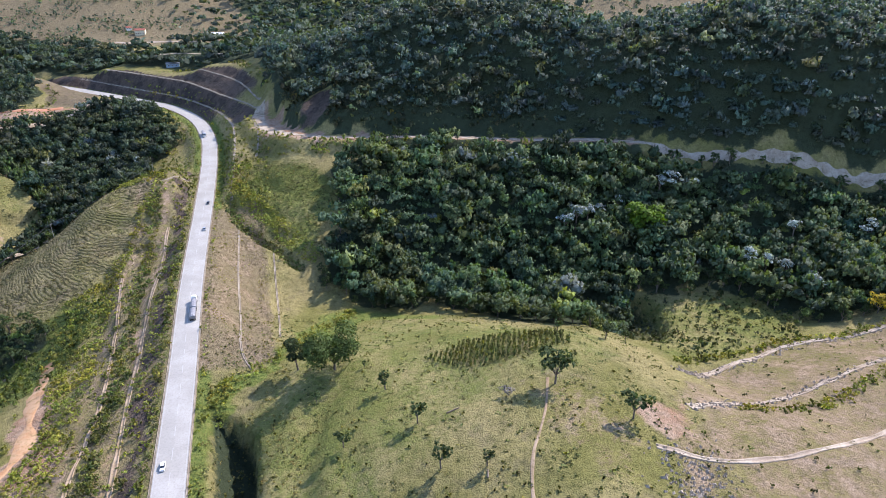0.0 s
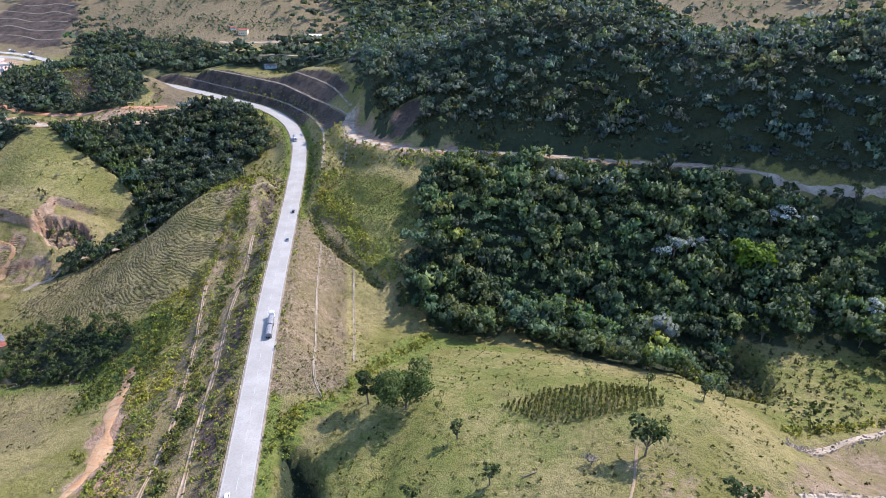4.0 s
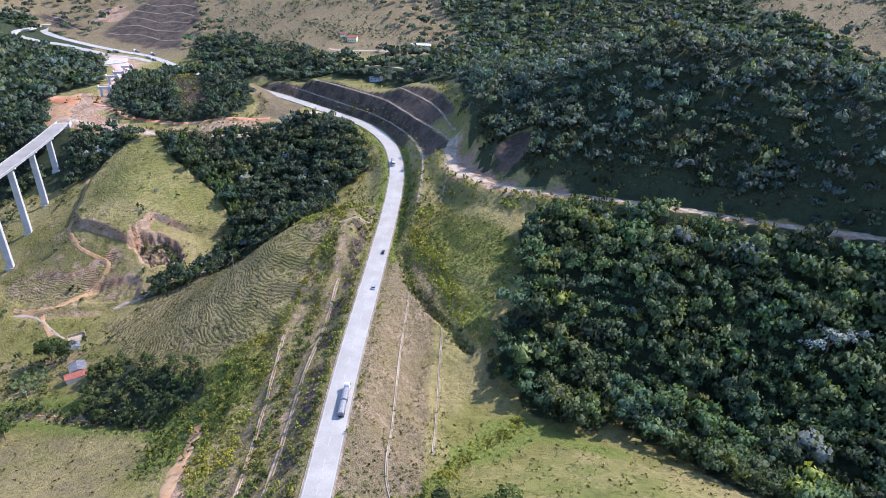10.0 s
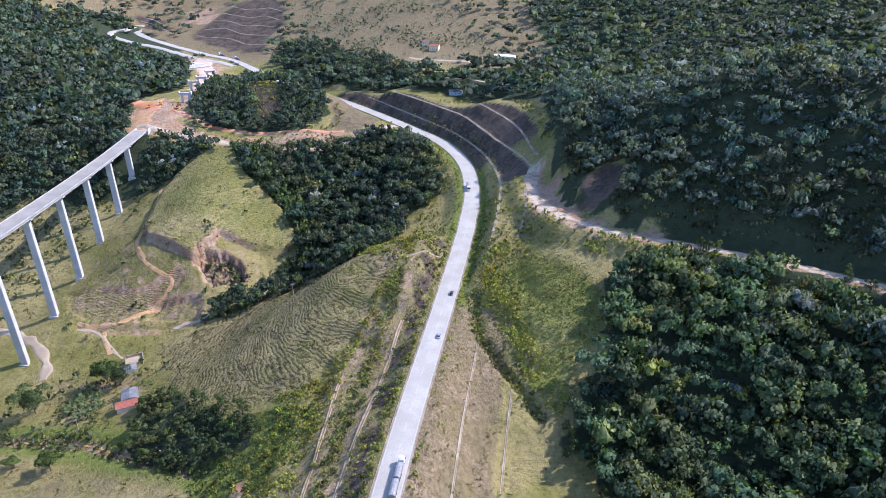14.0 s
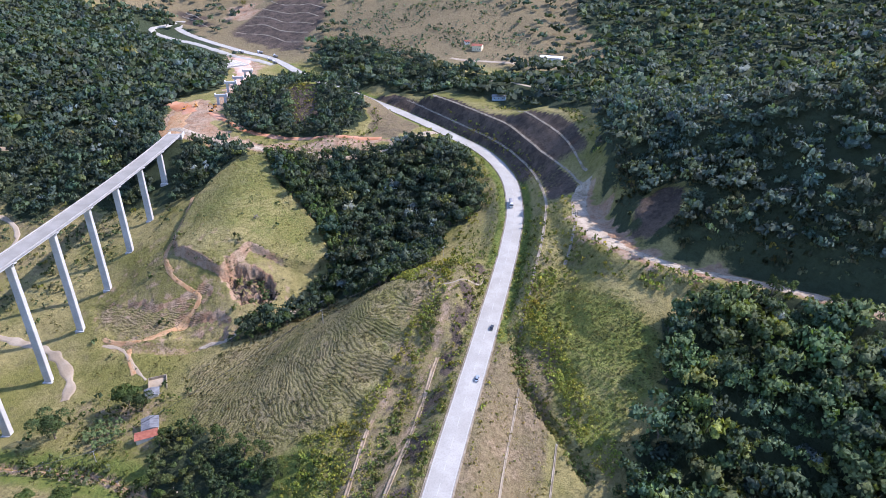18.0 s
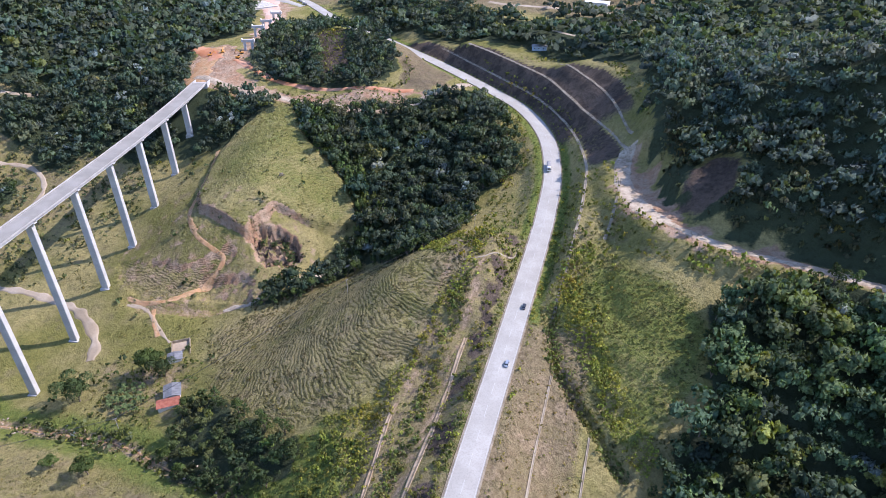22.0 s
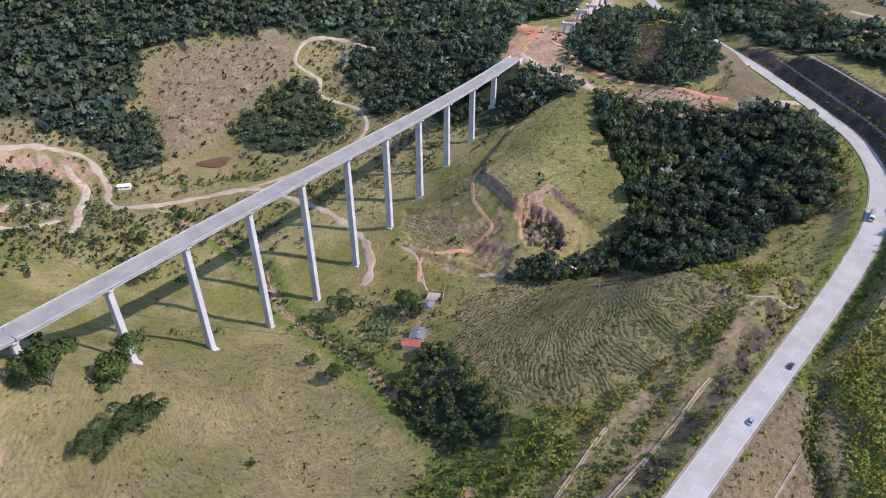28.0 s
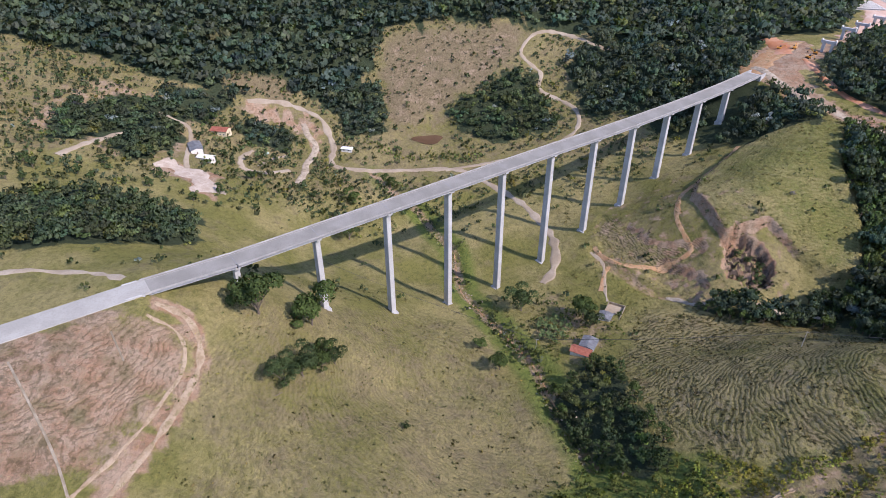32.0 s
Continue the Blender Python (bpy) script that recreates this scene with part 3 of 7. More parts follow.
KNOLL_FRONT = [(-505, 640), (-500, 668), (-471, 648), (-430, 596), (-452, 584)]
FAR_RED = [(-853, 904), (-882, 941), (-853, 968), (-805, 920), (-808, 897)]
WASHED = [(-422, 392), (-393, 378), (-368, 388), (-342, 412), (-324, 405), (-324, 388), (-346, 369), (-385, 335), (-419, 336), (-440, 355), (-444, 376)]
BARE_WEST = [(-712, 57), (-711, 119), (-664, 130), (-674, 61)]
FAR_CUTS = [(-797, 846), (-809, 911), (-812, 981), (-725, 992), (-671, 929), (-669, 876), (-644, 822), (-714, 829)]
FAR_CUT_SMALL = [(-939, 881), (-944, 909), (-896, 902), (-848, 854), (-877, 857)]
FAR_GRASS = [(-700, 985), (-436, 985), (-340, 900), (-300, 850), (-368, 822), (-427, 812), (-585, 876)]
EAST_FIELD = [(83, 186), (111, 223), (170, 258), (222, 270), (300, 240), (250, 120), (131, 110), (65, 129), (66, 151), (88, 170)]
EAST_SLOPE = [(109, 322), (134, 320), (165, 316), (190, 296), (180, 268), (120, 232), (100, 240), (92, 268)]
BROWN_WEST = [(-188, 239), (-173, 189), (-153, 160), (-141, 161), (-155, 202)]
BARE_TREE_FIELD = [(20, 195), (40, 190), (66, 172), (64, 140), (48, 128), (34, 150)]
HOUSE_YARD = [(-373, 294), (-345, 323), (-312, 312), (-290, 285), (-308, 262), (-348, 262), (-365, 278)]
ORANGE_BANK = [(-600, 578), (-592, 560), (-560, 552), (-556, 575), (-580, 588)]
LANDSLIP = [(-110, 474), (-95, 470), (-85, 482), (-87, 503), (-100, 509), (-113, 495)]
JUNCTION = [(-156, 540), (-152, 507), (-146, 485), (-128, 463), (-113, 454), (-94, 447), (-66, 446), (-41, 450), (-15, 446), (9, 443), (72, 434), (134, 418), (134, 427), (72, 444), (8, 454), (-29, 458), (-55, 457), (-88, 458), (-108, 470), (-126, 497), (-141, 522)]
WASHED = [(-450, 340), (-450, 420), (-425, 435), (-395, 425), (-372, 432), (-345, 436), (-318, 425), (-310, 390), (-330, 360), (-380, 328), (-420, 330)]

GREEN_HUMP = [(-84, 170), (-70, 230), (-40, 290), (10, 290), (60, 262), (88, 230), (64, 190), (20, 172), (-20, 130), (-60, 120)]
TOE = [(-252, 268), (-225, 288), (-196, 304), (-178, 280), (-182, 225), (-205, 222), (-222, 250)]
WEST_DRY = [(-560, -80), (-660, -60), (-660, 30), (-560, 60), (-520, 0)]


def wood_cover(x, y, soft=3.0):
    v = 0.0
    for poly in WOODS:
        v = np.maximum(v, inside(poly, x, y, soft))
    return v * (1 - 0.98 * np.maximum(np.maximum(np.maximum(inside(SITE, x, y, 5), inside(KNOLL_FRONT, x, y, 6)), np.maximum(0.7 * inside(BARE_WEST, x, y, 9), inside(KNOLL_BARE, x, y, 4))), np.maximum(np.maximum(np.maximum(inside(QUARRY, x, y, 4), inside(CLEARING, x, y, 6)), inside(SPUR, x, y, 12)), inside(LANDSLIP, x, y, 4))))


def spacing(lo, hi, step, end_lo, end_hi):
    v, w, g = list(np.arange(lo, hi + step, step)), [lo], step
    while v[-1] < end_hi:
        g *= 1.085
        v.append(v[-1] + g)
    g = step
    while w[-1] > end_lo:
        g *= 1.085
        w.append(w[-1] - g)
    return np.array(w[:0:-1] + v)


def mesh_from(name, verts, faces, mat, smooth_on=False):
    """One mesh from arrays of corners and four-cornered faces."""
    me = bpy.data.meshes.new(name)
    verts, faces = np.asarray(verts, np.float32).reshape(-1, 3), np.asarray(faces, np.int32)
    me.vertices.add(len(verts))
    me.vertices.foreach_set("co", verts.ravel())
    me.loops.add(faces.size)
    me.loops.foreach_set("vertex_index", faces.ravel())
    me.polygons.add(len(faces))
    me.polygons.foreach_set("loop_start", np.arange(0, faces.size, faces.shape[1], dtype=np.int32))
    me.polygons.foreach_set("use_smooth", np.full(len(faces), bool(smooth_on)))
    me.materials.append(mat)
    me.update()
    return me


def finer(v, lo, hi):
    k = [(a + b) / 2 for a, b in zip(v[:-1], v[1:]) if lo < a < hi]
    return np.sort(np.concatenate([v, k]))


GXS, GYS = finer(spacing(-570, 235, 2.7, -3400, 2800), -446, -312), finer(spacing(110, 700, 2.7, -1300, 3800), 332, 436)
gx, gy = np.meshgrid(GXS, GYS)
gz = land(gx, gy)
gi = np.arange(gx.size).reshape(gx.shape)
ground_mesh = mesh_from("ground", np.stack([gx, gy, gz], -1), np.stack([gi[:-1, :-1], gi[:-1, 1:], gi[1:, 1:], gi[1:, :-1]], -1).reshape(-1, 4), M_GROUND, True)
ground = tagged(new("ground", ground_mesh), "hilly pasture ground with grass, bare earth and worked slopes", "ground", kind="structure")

wx, wy = gx + 5 * ripple(gx, gy, 34, 91) + 2.5 * ripple(gx, gy, 11, 92), gy + 5 * ripple(gx, gy, 37, 93) + 2.5 * ripple(gx, gy, 12, 94)
rd, rh, rs = beside(ROAD_LINE, gx, gy)
ra = np.abs(rd)
# cut faces by the bend: dark rock with their shade put into the colour
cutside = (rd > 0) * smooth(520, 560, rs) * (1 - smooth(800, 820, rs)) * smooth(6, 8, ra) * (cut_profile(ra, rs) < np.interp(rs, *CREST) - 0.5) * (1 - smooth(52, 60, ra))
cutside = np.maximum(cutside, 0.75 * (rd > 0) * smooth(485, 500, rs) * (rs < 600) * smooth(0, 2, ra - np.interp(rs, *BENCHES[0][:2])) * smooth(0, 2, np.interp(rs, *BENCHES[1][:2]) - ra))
fillside = (rd > 0) * (1 - smooth(CUT_FROM - 75, CUT_FROM - 62, rs)) * (1 - smooth(36, 42, ra)) * smooth(beside(ROAD_LINE, np.array(-105.0), np.array(205.0))[2], beside(ROAD_LINE, np.array(-110.0), np.array(225.0))[2], rs)
leftside = (rd < 0) * (1 - smooth(CUT_FROM - 10, CUT_FROM + 20, rs)) * (1 - smooth(46, 56, ra))
lane_at = ra + 2.0 * ripple(gx, gy, 26, 23)
lanes = np.interp(lane_at, [7, 9, 10, 19, 21, 24, 26, 32, 34, 38, 41, 44, 60], [0.95, 0.5, 0.2, 0.3, 0.0, 0.1, 0.8, 0.7, 0.15, 0.0, 0.6, 0.95, 0.8]) * (0.75 + 0.35 * ripple(gx, gy, 30, 24))
mulch = leftside * np.interp(lane_at, [9, 11, 18, 20, 33, 34.5, 36.5, 38], [0, 0.75, 0.75, 0, 0, 0.55, 0.55, 0]) * smooth(-0.6, 0.2, ripple(gx, gy, 24, 25))
yellow_strip = (rd < -24) * (ra < 75) * inside(FURROWS, gx, gy, 9) * (1 - inside(FURROWS, gx, gy, 2)) * 1.6 * (gx > -235) * (gy > 300)
verge = (1 - smooth(9, 15, ra)) * smooth(5, 7, ra)
gsteep = np.hypot(*np.gradient(gz, GYS, GXS))
BEND_TRACK = curve_through([(-298, 78), (-293, 90), (-283, 96), (-270, 97), (-256, 94), (-243, 90), (-229, 84), (-217, 78), (-200, 70)], 6.0)
soil = np.maximum.reduce([leftside * np.interp(lane_at, [20, 21.5, 24, 25.5, 36.5, 38, 41, 42.5], [0, 0.5, 0.5, 0, 0, 0.5, 0.5, 0]), 0.85 * inside(JUNCTION, wx, wy, 3), 0.85 * (1 - smooth(1.0, 3.2, np.abs(np.abs(beside(BEND_TRACK, gx, gy)[0]) - 1.6))), 0.7 * (1 - smooth(0.8, 2.8, np.abs(beside(BEND_TRACK[4:] + (6, -9), gx, gy)[0]))), (0.22 + 0.30 * ripple(gx, gy, 16, 95)) * inside(WASHED, wx, wy, 6), (0.66 + 0.3 * ripple(gx, gy, 19, 98)) * inside(SOIL_SOUTH, wx, wy, 10), 0.8 * inside([(66, 176), (84, 178), (80, 156), (70, 154)], wx, wy, 6), inside(YARD_WEST, wx, wy, 3), 0.36 * inside(CLEARING, wx, wy, 14), (0.6 + 0.5 * ripple(gx, gy, 15, 99)) * inside(QUARRY, wx, wy, 5), 1.0 * inside(SITE, wx, wy, 3), 0.9 * inside(FAR_RED, wx, wy, 8), 0.32 * fillside, 0.45 * inside(BELOW_KNOLL, wx, wy, 5), 
                          0.8 * inside(BROWN_WEST, wx, wy, 4), 0.34 * inside(SCAR, gx, gy, 3), 0.15 * inside(PIT, gx, gy, 3), 0.95 * smooth(0.75, 1.2, gsteep) * inside(WASHED, gx, gy, 12), 0.42 * inside(EAST_FIELD, wx, wy, 8),
                          0.42 * inside(BARE_TREE_FIELD, wx, wy, 12) , 0.4 * inside(HOUSE_YARD, wx, wy, 12), 0.5 * inside(WEST_DRY, wx, wy, 12), 
                          0.55 * (1 - smooth(2, 7, np.abs(beside(STREAM_LINE, gx, gy)[0]))), 0.5 * (1 - smooth(2, 5, np.abs(beside(CREEK_LINE, gx, gy)[0]))),
                          0.3 * smooth(0.3, 0.8, ripple(gx, gy, 120, 12)) * smooth(-450, -520, gx) * (gy < 330)])
dry = np.maximum.reduce([0.4 * inside(WASHED, wx, wy, 10), 0.7 * fillside, 0.55 * leftside, 0.35 * inside(TERRACE, gx, gy, 4) * smooth(-0.2, 0.5, ripple(gx, gy, 50, 97)), 0.95 * inside(KNOLL_BARE, wx, wy, 3), 0.7 * inside(BELOW_KNOLL, wx, wy, 4), 0.6 * inside(KNOLL_FRONT, wx, wy, 5), 0.8 * inside(BARE_WEST, wx, wy, 12), 0.8 * inside(FAR_GRASS, wx, wy, 25), 0.42 * inside(FURROWS, wx, wy, 4), 0.55 * inside(EAST_FIELD, wx, wy, 4), 0.75 * inside(SOIL_SOUTH, wx, wy, 14),
                         0.9 * inside(CLEARING, wx, wy, 18), 0.46 * inside(SOUTH_FIELD, wx, wy, 10), 0.45 * inside(SPUR, wx, wy, 30) , 0.55 * inside(SCAR, wx, wy, 12), 0.5 * smooth(-470, -540, gx) * (gy < 430), 0.8 * smooth(740, 830, gy), 0.5 * (gx < -700), 0.2 * inside(EAST_SLOPE, wx, wy, 6)])
lush = np.maximum.reduce([0.5 * inside(GREEN_HUMP, wx, wy, 22), 0.7 * inside(TOE, wx, wy, 6), 0.55 * inside(PATCH, wx, wy, 5), 0.85 * verge, 0.95 * (1 - smooth(2, 7, np.abs(beside(np.array([(-90, 192), (-91, 208), (-80, 222), (-71, 238), (-64, 273), (-52, 305)], float), wx, wy)[0]))),  0.8 * leftside * lanes, 0.95 * yellow_strip, 0.75 * inside([(-60, 250), (-70, 300), (-50, 312), (0, 300), (0, 285), (-40, 290)], gx, gy, 8),
                          0.7 * (1 - smooth(6, 22, np.abs(beside(STREAM_LINE, gx, gy)[0]))) , 0.5 * inside(BOWL, gx, gy, 3), 0.42 * inside(TERRACE, wx, wy, 5), 0.5 * inside(EAST_SLOPE, wx, wy, 8)])
# where the painted rib light and trough shade go
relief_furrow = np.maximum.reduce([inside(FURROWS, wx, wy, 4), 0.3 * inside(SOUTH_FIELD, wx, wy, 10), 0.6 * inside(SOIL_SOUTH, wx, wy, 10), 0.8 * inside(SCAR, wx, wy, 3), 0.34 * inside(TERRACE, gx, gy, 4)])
# steep walls of BOWL get the dark rock colour as painted shade
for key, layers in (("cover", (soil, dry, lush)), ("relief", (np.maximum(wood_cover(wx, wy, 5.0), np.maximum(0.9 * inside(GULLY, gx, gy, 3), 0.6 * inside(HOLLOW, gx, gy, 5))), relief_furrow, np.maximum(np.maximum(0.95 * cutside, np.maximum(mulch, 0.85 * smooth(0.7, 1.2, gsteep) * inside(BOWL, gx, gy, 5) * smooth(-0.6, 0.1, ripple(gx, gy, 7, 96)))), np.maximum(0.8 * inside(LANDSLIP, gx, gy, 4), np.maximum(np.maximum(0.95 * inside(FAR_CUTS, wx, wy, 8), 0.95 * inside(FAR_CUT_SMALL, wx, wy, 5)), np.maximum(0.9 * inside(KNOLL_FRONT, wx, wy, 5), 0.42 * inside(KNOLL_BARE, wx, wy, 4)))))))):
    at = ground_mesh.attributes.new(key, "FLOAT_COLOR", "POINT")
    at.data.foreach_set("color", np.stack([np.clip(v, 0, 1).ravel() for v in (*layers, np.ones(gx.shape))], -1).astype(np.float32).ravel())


def ground_at(x, y):
    """Height of the sheet itself, between its corners."""
    i = np.clip(np.searchsorted(GXS, x) - 1, 0, len(GXS) - 2)
    j = np.clip(np.searchsorted(GYS, y) - 1, 0, len(GYS) - 2)
    u, v = (x - GXS[i]) / (GXS[i + 1] - GXS[i]), (y - GYS[j]) / (GYS[j + 1] - GYS[j])
    return gz[j, i] * (1 - u) * (1 - v) + gz[j, i + 1] * u * (1 - v) + gz[j + 1, i] * (1 - u) * v + gz[j + 1, i + 1] * u * v


# ---------- building helpers
def part(name, mesh, mat, parent=None, label="", m=None):
    """Links a bmesh or mesh as one object, under its thing if one is given."""
    if isinstance(mesh, bmesh.types.BMesh):
        me = bpy.data.meshes.new(name)
        mesh.to_mesh(me)
        mesh.free()
    else:
        me = mesh
    if mat and not me.materials:
        me.materials.append(mat)
    ob = new(name, me)
    ob.parent = parent
    if m is not None:
        ob.matrix_basis = m
    return tagged(ob, label) if label else ob


def thing(name, label, category, m=None, group="", kind=""):
    ob = tagged(new(name), label, category, group, kind)
    if m is not None:
        ob.matrix_basis = m
    return ob


def box(bm, c, s, rz=0.0, top=(1.0, 1.0), shift=(0.0, 0.0)):
    """A block of size s with its base at c, tapered towards its top."""
    r = Matrix.Rotation(rz, 3, "Z")
    v = []
    for z, (kx, ky), (ox, oy) in ((0, (1, 1), (0, 0)), (s[2], top, shift)):
        for x, y in ((-1, -1), (1, -1), (1, 1), (-1, 1)):
            v.append(bm.verts.new(Vector(c) + r @ Vector((x * kx * s[0] / 2 + ox, y * ky * s[1] / 2 + oy, z))))
    for f in ((3, 2, 1, 0), (4, 5, 6, 7), (0, 1, 5, 4), (1, 2, 6, 5), (2, 3, 7, 6), (3, 0, 4, 7)):
        bm.faces.new([v[i] for i in f])
    return bm


def block(c, s, rz=0.0, top=(1.0, 1.0), bevel=0.0, shift=(0.0, 0.0)):
    bm = box(bmesh.new(), c, s, rz, top, shift)
    if bevel:
        bmesh.ops.bevel(bm, geom=bm.edges[:], offset=bevel, segments=2, affect="EDGES", profile=0.6)
    return bm


def tube(bm, a, b, r1, r2, n=7):
    a, b = Vector(a), Vector(b)
    q = (b - a).to_track_quat("Z", "Y")
    rings = [[bm.verts.new(p + q @ Vector((r * math.cos(6.2832 * k / n), r * math.sin(6.2832 * k / n), 0))) for k in range(n)] for p, r in ((a, r1), (b, r2))]
    for k in range(n):
        bm.faces.new((rings[0][k], rings[0][(k + 1) % n], rings[1][(k + 1) % n], rings[1][k]))
    bm.faces.new(rings[1])
    bm.faces.new(rings[0][::-1])
    return bm


def strip(line, offsets, follow=True, wander=0.0, seed=0):
    """A band along a line: offsets are (sideways, height) pairs across it. It follows the ground, or the line's own height."""
    line = np.asarray(line, float)
    t = np.gradient(line[:, :2], axis=0)
    t /= np.linalg.norm(t, axis=1)[:, None] + 1e-9
    n = np.stack([t[:, 1], -t[:, 0]], -1)
    w = 1 + wander * ripple(line[:, 0], line[:, 1], 17, seed + 31)
    rows = []
    for k, (o, h) in enumerate(offsets):
        x, y = line[:, 0] + n[:, 0] * o * w, line[:, 1] + n[:, 1] * o * w
        rows.append(np.stack([x, y, (ground_at(x, y) if follow else line[:, 2]) + h], -1))
    v = np.stack(rows, 1)
    i = np.arange(v.shape[0] * v.shape[1]).reshape(v.shape[:2])
    return v, np.stack([i[:-1, :-1], i[:-1, 1:], i[1:, 1:], i[1:, :-1]], -1).reshape(-1, 4)


def band(name, line, offsets, mat, label, follow=True, step=2.0, wander=0.0, seed=0, kind="structure", category="road"):
    v, f = strip(curve_through(line, step), offsets, follow, wander, seed)
    return tagged(new(name, mesh_from(name, v, f, mat, follow)), label, category, kind=kind)


# ---------- the paved road, its markings and gutters
ROAD_FINE = curve_through(ROAD, 3.0)
v, f = strip(ROAD_FINE, [(-5.6, -0.5), (-5.55, 0.0), (-3.0, 0.06), (0, 0.12), (3.0, 0.06), (5.55, 0.0), (5.6, -0.5)], False)
road = tagged(new("road", mesh_from("road", v, f, M_PAVING)), "pale concrete road curving through the hills", "road", kind="structure")
for o in (-5.1, 5.1):
    v, f = strip(ROAD_FINE, [(o - 0.11, 0.055), (o + 0.11, 0.055)], False)
    tagged(new("edge_line", mesh_from("edge_line", v, f, M_LINE)), "thin white line along the road's edge", "road marking", kind="structure")
dash_v, dash_f = [], []
for k in range(20, len(ROAD_FINE) - 3, 4):
    v, f = strip(ROAD_FINE[k:k + 3], [(-0.12, 0.135), (0.12, 0.135)], False)
    dash_f.append(f + 6 * len(dash_v))
    dash_v.append(v.reshape(-1, 3))
tagged(new("centre_line", mesh_from("centre_line", np.concatenate(dash_v), np.concatenate(dash_f), M_LINE)), "broken faded line along the road's middle", "road marking", kind="structure")
for o in (-1, 1):
    v, f = strip(ROAD_FINE, [(o * 5.65, -0.3), (o * 5.7, 0.12), (o * 5.85, 0.12), (o * 5.95, -0.05), (o * 6.2, -0.05), (o * 6.3, 0.08), (o * 6.4, -0.5)][::o], False)
    tagged(new("gutter", mesh_from("gutter", v, f, M_DRAIN)), "shallow concrete gutter along the road", "gutter", kind="structure")

band("approach_road", APPROACH, [(-6.6, -0.4), (-6.5, 0.0), (0, 0.1), (6.5, 0.0), (6.6, -0.4)], M_PAVING, "pale paved road leading onto the viaduct", False)

